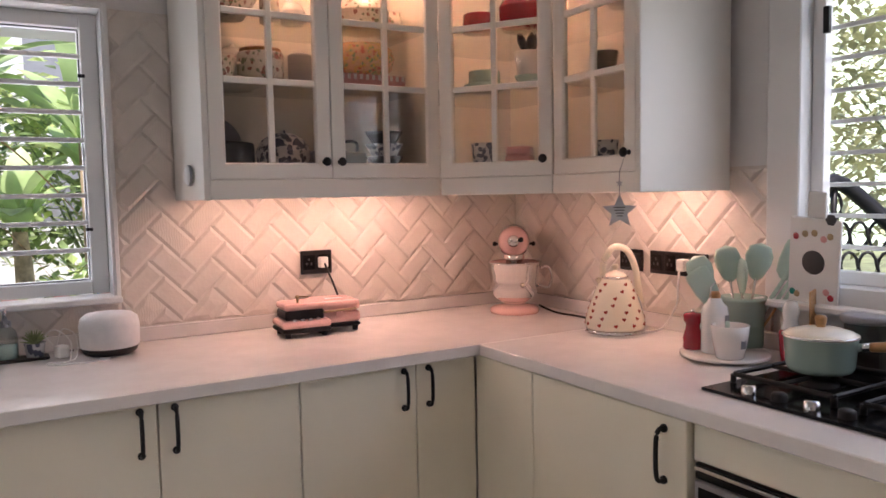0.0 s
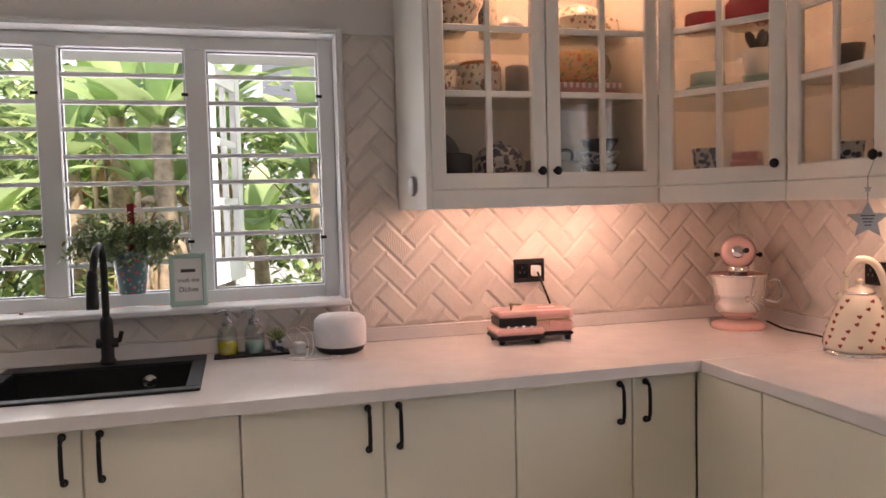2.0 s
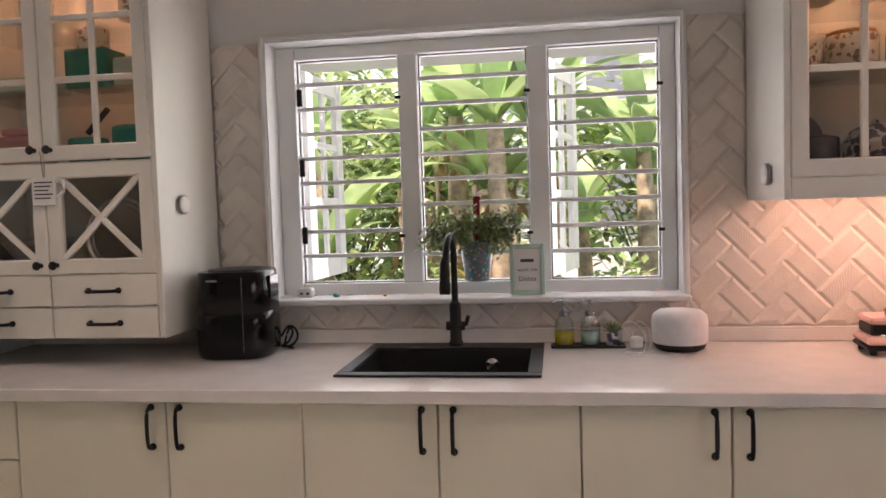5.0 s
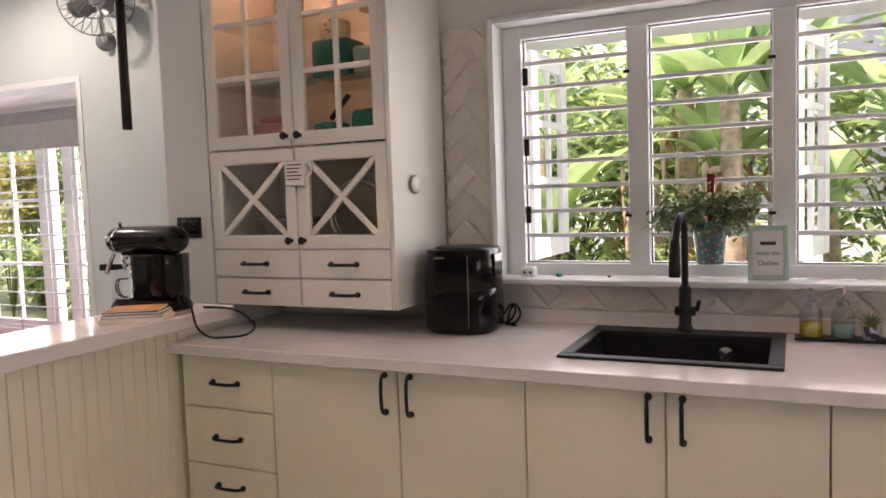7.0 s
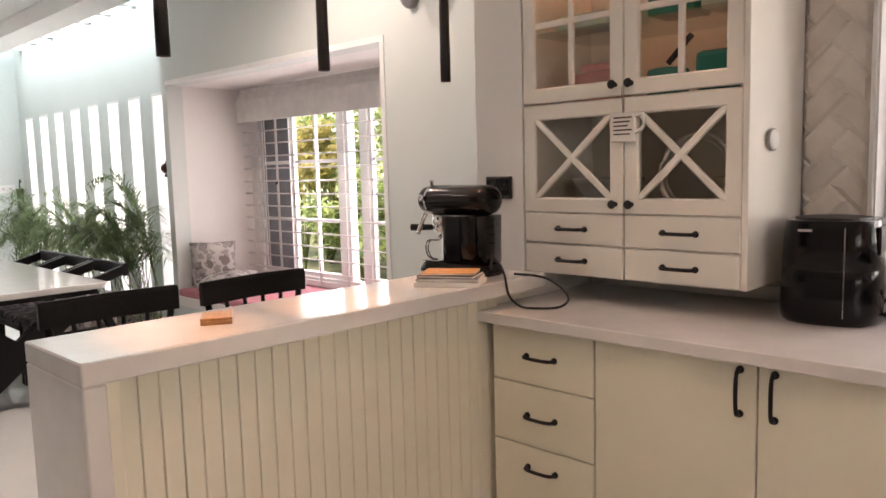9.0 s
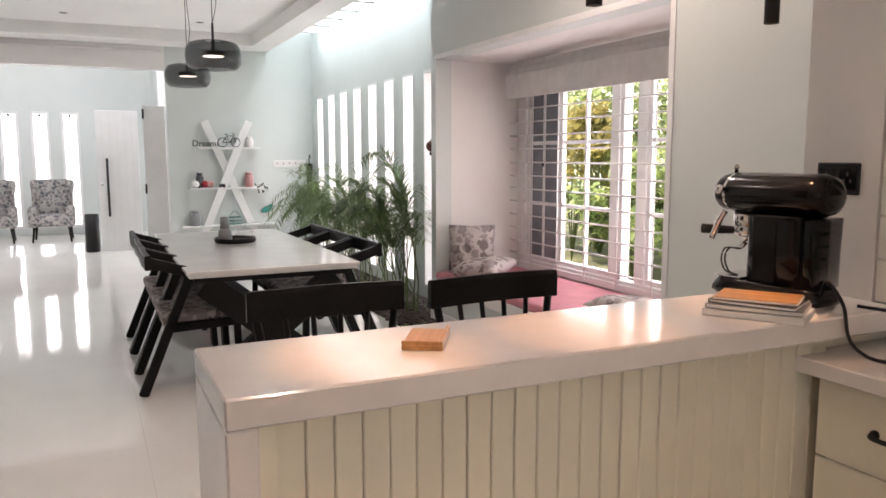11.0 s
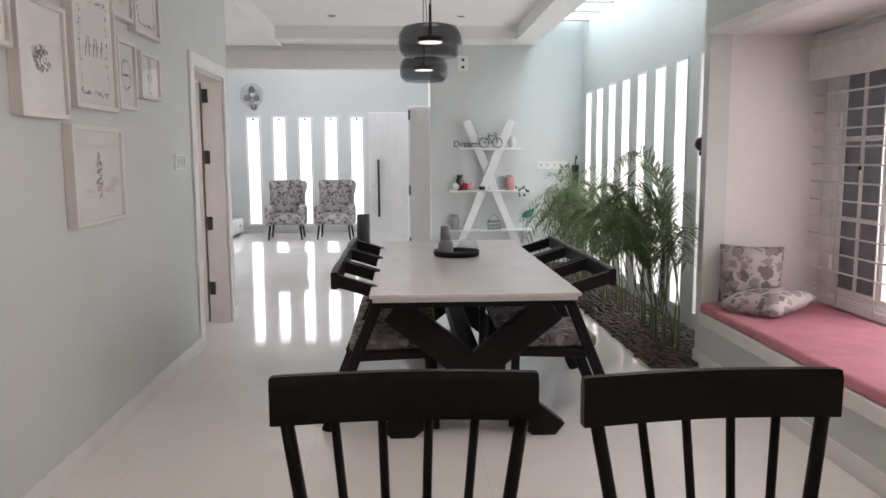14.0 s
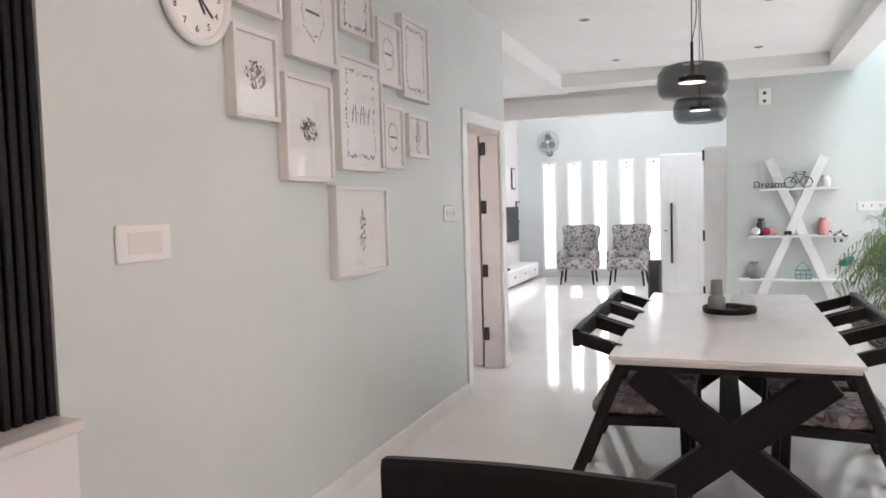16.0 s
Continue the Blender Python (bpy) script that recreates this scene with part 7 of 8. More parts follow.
def pillow(x, y, z, rx, ry, rz, s, label):
    t = thing("pillow", x, y, z, label, "pillow", 0, "window seat pillows")
    bm = bmesh.new()
    n = 12
    for sgn in (1, -1):
        grid = {}
        for i in range(n + 1):
            for k in range(n + 1):
                u, v = 2 * i / n - 1, 2 * k / n - 1
                h = 0.075 * ((1 - u ** 4) * (1 - v ** 4)) ** 0.6 * (1 + 0.08 * math.sin(5 * u + 3 * v))
                pull = 1 - 0.06 * (1 - abs(u * v))
                grid[i, k] = bm.verts.new((u * s * pull, v * s * pull, sgn * h))
        for i in range(n):
            for k in range(n):
                q = [grid[i, k], grid[i + 1, k], grid[i + 1, k + 1], grid[i, k + 1]]
                f = bm.faces.new(q if sgn > 0 else list(reversed(q)))
                f.smooth = True
    bmesh.ops.remove_doubles(bm, verts=bm.verts[:], dist=0.0005)
    bm.transform(pose(0, 0, 0, rx, ry, rz))
    part("cover", bm, CUSHFAB, t)
    return t


pillow(-6.50, 3.45, 0.635, 90, 0, 60, 0.19, "grey leaf-print pillow leaning on the wall")
pillow(-6.32, 3.47, 0.497, 6, -4, 30, 0.21, "grey leaf-print pillow lying on the seat")
pillow(-4.42, 3.42, 0.500, -5, 4, 15, 0.21, "grey leaf-print pillow lying flat")

# wall lantern ball on the pillar
t = thing("wall_bell", -6.79, 3.22, 1.42, "small brown ball bell on a black bracket", "bell")
BROWN = surf("brown_glazed_clay", (0.10, 0.035, 0.025), 0.3, var=0.2, bump=0.03)
part("ball", lathe(bmesh.new(), [(0, 0.0), (0.025, 0.006), (0.045, 0.03), (0.048, 0.05), (0.04, 0.075), (0.02, 0.09), (0.008, 0.095), (0.008, 0.11), (0, 0.112)], 20), BROWN, t)
part("bracket", B(-0.02, 0.04, -0.012, 0.012, -0.028, -0.0005, 0.003), MATT, t)

# wall fans


def wall_fan(x, y, z, rz, label):
    t = thing("wall_fan", x, y, z, label, "fan", rz)
    bm = bmesh.new()
    wires = []
    for i in range(22):
        a = 2 * math.pi * i / 22
        c, s = math.cos(a), math.sin(a)
        wires.append(tube(bmesh.new(), smoothline([(0.03 * c, -0.16, 0.03 * s), (0.12 * c, -0.15, 0.12 * s), (0.2 * c, -0.10, 0.2 * s), (0.15 * c, -0.04, 0.15 * s), (0.05 * c, -0.02, 0.05 * s)], 3), 0.0022, 4, caps=False))
    tube(bm, [(0.2 * math.cos(2 * math.pi * i / 32), -0.10, 0.2 * math.sin(2 * math.pi * i / 32)) for i in range(33)], 0.004, 6)
    guard = part("guard", bm, GREYE, t, "round wire guard")
    for r, d in ((0.12, -0.15), (0.05, -0.158)):
        part("ring", tube(bmesh.new(), [(r * math.cos(2 * math.pi * i / 32), d, r * math.sin(2 * math.pi * i / 32)) for i in range(33)], 0.004, 6), GREYE, guard)
    for wb in wires:
        part("wire", wb, GREYE, guard)
    for i in range(3):
        bm = bmesh.new()
        lathe(bm, [(0, -0.075), (0.05, -0.05), (0.06, 0.0), (0.045, 0.06), (0, 0.08)], 14, m=pose(0, -0.09, 0, 0, 120 * i, 0) @ pose(0, 0, 0.09, 25, 0, 0) @ Matrix.Diagonal((1, 0.06, 1, 1)))
        part("blade", bm, GREYE, t)
    part("hub", lathe(bmesh.new(), [(0, -0.07), (0.03, -0.065), (0.035, 0.0), (0.045, 0.02), (0.05, 0.07), (0, 0.09)], 20, m=pose(0, -0.09, 0, -90, 0, 0)), PLASW, t)
    part("arm", tube(bmesh.new(), smoothline([(0, -0.03, -0.02), (0, -0.03, -0.12), (0, 0.05, -0.2)], 4), 0.014, 8), PLASW, t)
    part("wall_plate", lathe(bmesh.new(), [(0.055, 0), (0.055, 0.02), (0.04, 0.03), (0, 0.03)], 20, m=pose(0, 0.07, -0.2, 90, 0, 0)), GREYE, t)
    return t


wall_fan(-3.62, YD - 0.072, 2.55, 35, "grey wall fan on the mint wall")
wall_fan(XE + 0.072, -1.47, 2.52, 90, "grey wall fan above the slot windows")

# picture frames, in wall order: x centre, z centre, width, height, motif
FRAMES = ((-5.60, 1.913, 0.50, 0.58, "words"), (-5.067, 1.793, 0.42, 0.47, "bloom"), (-4.66, 1.981, 0.31, 0.36, "bloom"), (-5.139, 2.335, 0.42, 0.46, "wreath"),
          (-5.971, 2.29, 0.31, 0.36, "wreath"), (-6.365, 2.319, 0.43, 0.48, "border"), (-6.001, 1.828, 0.27, 0.36, "wreath"), (-6.375, 1.857, 0.34, 0.26, "sprig"),
          (-5.573, 1.313, 0.60, 0.46, "sprig"), (-5.575, 2.475, 0.39, 0.32, "border"), (-4.702, 2.44, 0.32, 0.40, "sprig"))
rnd = random.Random(12)
for x, z, w, h, motif in FRAMES:
    t = thing("picture_frame", x, YL + 0.0005, z, {"words": "large pale frame with bordered lettering", "bloom": "pale frame with a small flower print", "wreath": "pale frame with a wreath print", "border": "pale frame with a bordered print", "sprig": "pale frame with a sprig print"}[motif] + " on the wall", "picture frame", 180, "wall picture frames")
    hw, hh, d = w / 2, h / 2, 0.048
    bm = bmesh.new()
    for q in ((-hw, -hw + 0.022, -d, 0, -hh, hh), (hw - 0.022, hw, -d, 0, -hh, hh), (-hw + 0.022, hw - 0.022, -d + 0.0005, 0, -hh, -hh + 0.022), (-hw + 0.022, hw - 0.022, -d + 0.0005, 0, hh - 0.022, hh)):
        box(bm, *q, 0.002)
    part("frame", bm, FRAMEW, t)
    part("mat_board", B(-hw + 0.0225, hw - 0.0225, -0.032, -0.002, -hh + 0.0225, hh - 0.0225), PAPER, t)
    part("pane", B(-hw + 0.0225, hw - 0.0225, -0.039, -0.037, -hh + 0.0225, hh - 0.0225), PANE, t).visible_shadow = False
    bm, ink = bmesh.new(), INK
    if motif in ("bloom", "sprig"):
        ink = SPRIGINK
        for k in range(90):
            a, r = rnd.uniform(0, 6.28), 0.062 * math.sqrt(rnd.random())
            px, pz = (r * 1.2 * math.cos(a), r * 0.9 * math.sin(a)) if motif == "bloom" else (r * 0.6 * math.cos(a), r * 1.8 * math.sin(a))
            lathe(bm, [(0, 0.001), (rnd.uniform(0.003, 0.008), 0.001)], 6, m=pose(px, -0.0145, pz, 90, 0, 0))
    elif motif == "wreath":
        for k in range(40):
            a = 2 * math.pi * k / 40
            r = min(hw, hh) * rnd.uniform(0.42, 0.52)
            lathe(bm, [(0, 0.001), (rnd.uniform(0.003, 0.007), 0.001)], 6, m=pose(r * math.cos(a), -0.0145, r * 1.2 * math.sin(a), 90, 0, 0))
        box(bm, -hw * 0.3, hw * 0.3, -0.0155, -0.0145, -0.006, 0.006)
    else:
        for k in range(70):
            s = k / 70 * 4
            e, u = int(s), 2 * (s - int(s)) - 1
            px, pz = ((u, 1), (1, u), (u, -1), (-1, u))[e]
            lathe(bm, [(0, 0.001), (rnd.uniform(0.004, 0.010), 0.001)], 6, m=pose(px * hw * 0.62 + rnd.uniform(-0.01, 0.01), -0.0145, pz * hh * 0.74 + rnd.uniform(-0.01, 0.01), 90, 0, 0))
        if motif == "words":
            for k, px in enumerate((-0.09, -0.045, 0.0, 0.045, 0.09)):
                beam(bm, (px - 0.012, -0.015, -0.045), (px + 0.012 * (-1) ** k, -0.015, 0.045), 0.006, 0.001, (0, 1, 0), 0)
                beam(bm, (px - 0.014, -0.015, 0.0), (px + 0.014, -0.015, 0.01), 0.005, 0.001, (0, 1, 0), 0)
    part("print", bm, ink, t).location.y = -0.018
# clock
t = thing("wall_clock", -4.335, YL + 0.0005, 2.232, "round white wall clock with dark numerals", "clock", 180)
t.scale = (1.4, 1.0, 1.4)
part("rim", lathe(bmesh.new(), [(0.118, 0.0), (0.138, 0.0), (0.140, 0.02), (0.132, 0.034), (0.122, 0.034), (0.118, 0.012)], 40, m=pose(0, 0, 0, 90, 0, 0)), PORC, t)
part("face", lathe(bmesh.new(), [(0, 0.012), (0.1185, 0.012)], 40, m=pose(0, 0, 0, 90, 0, 0)), PAPER, t)
for k in range(1, 13):
    a = radians(90 - 30 * k)
    text_part("numeral", str(k), 0.026, pose(0.095 * math.cos(a), -0.0135, 0.095 * math.sin(a), 90, 0, 0), INK, t)
for le, a in ((0.06, -58), (0.085, -40)):
    part("clock_pointer", beam(bmesh.new(), (0, -0.016, 0), (le * math.cos(radians(a)), -0.016, le * math.sin(radians(a))), 0.007, 0.002, (0, 1, 0), 0), INK, t)


def switch_plate(x, y, z, w, h, rz, n, label):
    t = thing("switch_plate", x, y, z, label, "switch", rz)
    part("plate", B(-w / 2, w / 2, -0.012, 0, -h / 2, h / 2, 0.004), PLASW, t)
    for i in range(n):
        a = -w / 2 + 0.014 + (w - 0.028) * i / n
        part("rocker", B(a + 0.002, a + (w - 0.028) / n - 0.002, -0.015, -0.0121, -h / 2 + 0.014, h / 2 - 0.014, 0.001), PORC, t)
        mid = a + (w - 0.028) / n / 2
        part("rocker_mark", B(mid - 0.008, mid + 0.008, -0.0162, -0.0151, -0.008, 0.014), GREYE, t)
    return t


t = switch_plate(-4.02, YL, 1.338, 0.25, 0.125, 180, 0, "white wall panel with a grey screen")
part("screen", B(-0.078, 0.078, -0.0145, -0.0121, -0.036, 0.036, 0.001), FRAMEW, t)
switch_plate(-6.985, YL, 1.37, 0.22, 0.105, 180, 3, "white three-way light switch")
switch_plate(XS, 3.20, 1.28, 0.46, 0.10, 90, 5, "long white switch plate by the shelf")
t = thing("wall_sounder", XS + 0.0005, 2.015, 2.565, "small white wall box with two round grilles", "alarm", 90)
part("box", B(-0.065, 0.065, -0.04, 0, -0.095, 0.095, 0.008), PLASW, t)
for z in (-0.045, 0.045):
    part("grille", lathe(bmesh.new(), [(0, 0.002), (0.018, 0.002), (0.02, 0)], 14, m=pose(0, -0.04, z, 90, 0, 0)), INK, t)

# inner doorway in the picture wall
d1 = tagged(new("door_1"), "open white door frame with black hinges", "door", kind="structure")
d1.matrix_world = pose(-7.835, YL, 0)
bm = bmesh.new()
for q in ((-0.545, -0.446, 0, 0.018, 0, 2.14), (0.446, 0.545, 0, 0.018, 0, 2.14), (-0.446, 0.446, 0.0005, 0.0175, 2.045, 2.14)):
    box(bm, *q, 0.004)
part("architrave", bm, TRIM, d1)
bm = bmesh.new()
for q in ((-0.445, -0.41, -0.16, -0.0005, 0, 2.05), (0.41, 0.445, -0.16, -0.0005, 0, 2.05), (-0.41, 0.41, -0.16, -0.0005, 2.015, 2.05)):
    box(bm, *q, 0.002)
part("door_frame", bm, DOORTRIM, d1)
for z in (0.30, 0.85, 1.40, 1.90):
    part("hinge", B(-0.4095, -0.400, -0.158, -0.112, z - 0.055, z + 0.055, 0.002), MATT, d1)
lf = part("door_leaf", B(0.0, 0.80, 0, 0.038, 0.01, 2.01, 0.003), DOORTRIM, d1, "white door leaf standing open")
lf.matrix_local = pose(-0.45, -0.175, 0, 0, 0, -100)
struct("wall_closet", B(-8.35, -7.3, -1.5, -1.4, 0, H), WHITE)

# dining table
TX0, TX1, TY0, TY1 = -7.66, -5.36, 1.08, 2.09
t = thing("dining_table", (TX0 + TX1) / 2, (TY0 + TY1) / 2, 0, "white stone-topped dining table with black crossed legs", "table")
lx, ly = (TX1 - TX0) / 2, (TY1 - TY0) / 2
STONE = surf("white_stone_tabletop", (0.70, 0.69, 0.67), 0.12, var=0.03, scale=5, bump=0.004, bscale=200, spec=0.6)
part("tabletop", B(-lx, lx, -ly, ly, 0.730, 0.75, 0.004, 2), STONE, t)
part("lower_slab", B(-lx + 0.014, lx - 0.014, -ly + 0.014, ly - 0.014, 0.709, 0.7295, 0.002), STONE, t)
part("under_frame", B(-lx + 0.05, lx - 0.05, -ly + 0.05, ly - 0.05, 0.675, 0.7085, 0.003), WOODBLK, t)
for x in (lx - 0.16, -lx + 0.16):
    for s in (1, -1):
        part("leg", beam(bmesh.new(), (x + 0.001 * s, -s * (ly - 0.09), 0.0), (x + 0.001 * s, s * (ly - 0.11), 0.655), 0.15, 0.07, (1, 0, 0.0), 0.004), WOODBLK, t)
part("stretcher", B(-lx + 0.2, lx - 0.2, -0.05, 0.05, 0.30, 0.40, 0.004), WOODBLK, t)

# dining chairs
ch = thing("dining_chair", -5.86, 1.185, 0, "black wooden dining chair with a grey patterned seat", "chair", 0, "chairs round the table")


def sweep(pts, w, h, e):
    """A bar of w by h with eased edges along a level bent line."""
    bm, rings = bmesh.new(), []
    a, b = w / 2, h / 2
    for i, p in enumerate(pts):
        f = (pts[min(i + 1, len(pts) - 1)] - pts[max(i - 1, 0)]).normalized()
        s = f.cross(Vector((0, 0, 1))).normalized()
        rings.append([bm.verts.new(p + s * u + Vector((0, 0, v))) for u, v in ((-a, -b + e), (-a + e, -b), (a - e, -b), (a, -b + e), (a, b - e), (a - e, b), (-a + e, b), (-a, b - e))])
    for r0, r1 in zip(rings, rings[1:]):
        for i in range(8):
            bm.faces.new((r0[i], r0[(i + 1) % 8], r1[(i + 1) % 8], r1[i]))
    bm.faces.new(rings[0])
    bm.faces.new(list(reversed(rings[-1])))
    bmesh.ops.recalc_face_normals(bm, faces=bm.faces[:])
    return bm


def build_chair(ch):
    for s in (-1, 1):
        x = 0.245 * s
        part("back_leg", beam(bmesh.new(), (x, -0.345, 0.0), (x, -0.055, 0.71), 0.038, 0.055, (0, 1, 0.4), 0.006), WOODBLK, ch)
        part("front_leg", beam(bmesh.new(), (x, 0.215, 0.0), (x, 0.20, 0.44), 0.036, 0.042, (0, 1, 0), 0.006), WOODBLK, ch)
        part("side_rail", beam(bmesh.new(), (x * 0.97, -0.21, 0.385), (x * 0.97, 0.20, 0.40), 0.03, 0.05, (0, 0, 1), 0.005), WOODBLK, ch)
        pts = [Vector((x, -0.015, 0.70)), Vector((x, -0.13, 0.735)), Vector((x, -0.275, 0.78))]
        part("armrest", sweep(pts, 0.042, 0.065, 0.006), WOODBLK, ch)
    pts = [Vector((-0.267, -0.287, 0.782)), Vector((-0.09, -0.293, 0.782)), Vector((0.09, -0.293, 0.782)), Vector((0.267, -0.287, 0.782))]
    part("back_rail", sweep(pts, 0.036, 0.085, 0.006), WOODBLK, ch)
    part("seat_frame", B(-0.225, 0.225, -0.21, 0.225, 0.37, 0.41, 0.006), WOODBLK, ch)
    part("seat", B(-0.235, 0.235, -0.225, 0.24, 0.411, 0.475, 0.022, 3), CHAIRFAB, ch, "grey patterned padded seat")


build_chair(ch)
for x in (-6.41, -6.96):
    copy_thing(ch, pose(x, 1.185, 0, 0, 0, 0))
for x in (-5.86, -6.41, -6.96):
    copy_thing(ch, pose(x, 2.015, 0, 0, 0, 180))

# bar stools
st = thing("bar_stool", -3.02, 1.247, 0, "black spindle-back wooden bar stool", "stool", 0, "stools at the bar")


def build_stool(st):
    bm = bmesh.new()
    pts = smoothline([(-0.182, -0.243, 0.958), (-0.186, -0.23, 0.958), (-0.196, -0.12, 0.959), (-0.20, 0.0, 0.960), (-0.196, 0.12, 0.959), (-0.186, 0.23, 0.958), (-0.182, 0.243, 0.958)], 5)
    cross = [(-0.012, -0.046), (-0.014, 0.030), (-0.008, 0.044), (0.008, 0.044), (0.013, 0.030), (0.012, -0.046)]
    rings = []
    for i, p in enumerate(pts):
        e = min(i, len(pts) - 1 - i)
        k = (0.62, 0.8, 0.9, 0.96, 0.99, 1.0)[min(e, 5)]
        rings.append([bm.verts.new((p.x + a * k, p.y, p.z - 0.004 + (b + 0.004) * (k if b > 0 else 0.5 + 0.5 * k))) for a, b in cross])
    for a, b in zip(rings, rings[1:]):
        for i in range(6):
            bm.faces.new((a[i], b[i], b[(i + 1) % 6], a[(i + 1) % 6]))
    bm.faces.new(rings[0])
    bm.faces.new(list(reversed(rings[-1])))
    bmesh.ops.recalc_face_normals(bm, faces=bm.faces[:])
    part("top_rail", bm, WOODBLK, st)
    for i in range(6):
        u = -1 + 2 * i / 5
        r = 0.013 if abs(u) == 1 else 0.0085
        part("spindle", tube(bmesh.new(), [(-0.155 + 0.0 * u, u * 0.165, 0.615), (-0.20 + 0.014 * u * u, u * 0.215, 0.915)], r, 10), WOODBLK, st)
    bm = bmesh.new()
    lathe(bm, [(0, 0.0), (0.17, 0.0), (0.20, 0.010), (0.205, 0.022), (0.19, 0.034), (0.12, 0.026), (0, 0.022)], 32, z=0.59)
    part("seat", bm, WOODBLK, st)
    for sx in (-1, 1):
        for sy in (-1, 1):
            part("leg", tube(bmesh.new(), [(0.11 * sx, 0.11 * sy, 0.60), (0.19 * sx, 0.19 * sy, 0.0)], 0.018, 10, 0.013), WOODBLK, st)
    for sx, sy in ((1, 0), (-1, 0)):
        part("footrest", tube(bmesh.new(), [(0.165 * sx, -0.165, 0.2), (0.165 * sx, 0.165, 0.2)], 0.010, 8), WOODBLK, st)
    for sy in (1, -1):
        part("stretcher", tube(bmesh.new(), [(-0.155, 0.155 * sy, 0.27), (0.155, 0.155 * sy, 0.27)], 0.010, 8), WOODBLK, st)


build_stool(st)
copy_thing(st, pose(-2.99, 1.815, 0, 0, 0, 3))

# pendants over the table
for x in (-6.285, -7.67):
    p = thing("pendant_lamp", x, 1.41, 1.955, "smoked glass drum pendant lamp", "pendant lamp", 0, "pendants over the table")
    part("shade", lathe(bmesh.new(), [(0.10, 0.0), (0.15, 0.006), (0.175, 0.035), (0.182, 0.08), (0.178, 0.13), (0.155, 0.17), (0.10, 0.185), (0.05, 0.186)], 40), SMOKE, p, "smoked glass drum").visible_shadow = False
    part("lamp_disc", lathe(bmesh.new(), [(0.07, 0.088), (0.072, 0.095), (0.07, 0.118), (0.02, 0.124), (0.012, 0.13), (0.012, 0.19), (0, 0.19)], 28), MATT, p)
    part("diffuser", lathe(bmesh.new(), [(0, 0.0875), (0.069, 0.0875)], 28), LAMPD, p)
    part("stem", tube(bmesh.new(), [(0, 0, 0.186), (0, 0, 0.30)], 0.008, 10), MATT, p)
    part("cord", tube(bmesh.new(), [(0, 0, 0.30), (0.0, 0.0, H - 1.955 - 0.021)], 0.0028, 6), MATT, p)
    part("spare_cord", tube(bmesh.new(), smoothline([(0.0, 0.0, 0.30), (0.03, 0.025, 0.45), (0.02, 0.01, 0.7), (0.015, 0.012, H - 1.955 - 0.021)], 5), 0.0025, 6), MATT, p)
    part("canopy", lathe(bmesh.new(), [(0, 0), (0.06, 0), (0.06, 0.02), (0, 0.02)], 24, z=H - 1.955 - 0.0215), MATT, p)

# table centre tray
t = thing("serving_tray", -6.76, 1.59, 0.7505, "round black tray on the dining table", "tray")
part("tray", lathe(bmesh.new(), [(0, 0), (0.14, 0), (0.15, 0.006), (0.152, 0.035), (0.146, 0.035), (0.142, 0.012), (0, 0.010)], 36), WOODBLK, t)
t = thing("water_bottle", -6.78, 1.52, 0.7615, "smoky glass carafe with a tumbler lid", "bottle")
part("jar", lathe(bmesh.new(), [(0, 0), (0.045, 0), (0.05, 0.008), (0.05, 0.07), (0.035, 0.09), (0.03, 0.10)], 24), GREYE, t)
part("tumbler", lathe(bmesh.new(), [(0.030, 0.0905), (0.036, 0.092), (0.033, 0.18), (0, 0.182)], 24), GREYE, t)
t = thing("cake_dome", -6.74, 1.66, 0.7615, "clear glass cake dome with a knob", "glass dome")
part("dome", lathe(bmesh.new(), [(0.065, 0.0), (0.068, 0.05), (0.055, 0.085), (0.02, 0.098), (0.006, 0.10), (0.006, 0.112), (0.012, 0.12), (0, 0.128)], 28), CLEAR, t)
part("plate", lathe(bmesh.new(), [(0, 0), (0.066, 0.0), (0.068, 0.006), (0, 0.008)], 28), DARKIN, t)

# crossed shelf
t = thing("crossed_shelf", XS + 0.001, 2.34, 0.1, "white X-shaped wall shelf with three boards", "shelf")
part("board", beam(bmesh.new(), (0.085, -0.285, 1.75), (0.085, 0.40, 0.10), 0.022, 0.10, (0, 1, 0.42), 0.003), TRIM, t)
part("board", beam(bmesh.new(), (0.112, 0.285, 1.75), (0.112, -0.40, 0.10), 0.022, 0.10, (0, 1, -0.42), 0.003), TRIM, t)
for z, y0, y1 in ((1.405, -0.385, 0.43), (0.865, -0.505, 0.535), (0.36, -0.615, 0.61)):
    part("shelf", B(0.0, 0.16, y0, y1, z - 0.022, z, 0.002), TRIM, t)
SHX = XS + 0.135
t = thing("word_sign", SHX, 2.06, 1.506, "black cut-out script word sign", "sign", 90)
text_part("lettering", "Dreams", 0.11, pose(0, 0, 0.045, 90, 0, 0), INK, t, 0.004)
t = thing("bicycle_ornament", SHX, 2.36, 1.506, "small black metal bicycle ornament", "ornament", 90)
for x in (-0.085, 0.085):
    part("wheel", tube(bmesh.new(), [(x + 0.06 * math.cos(a * math.pi / 10), 0, 0.063 + 0.06 * math.sin(a * math.pi / 10)) for a in range(21)], 0.005, 6), MATT, t)
bm = bmesh.new()
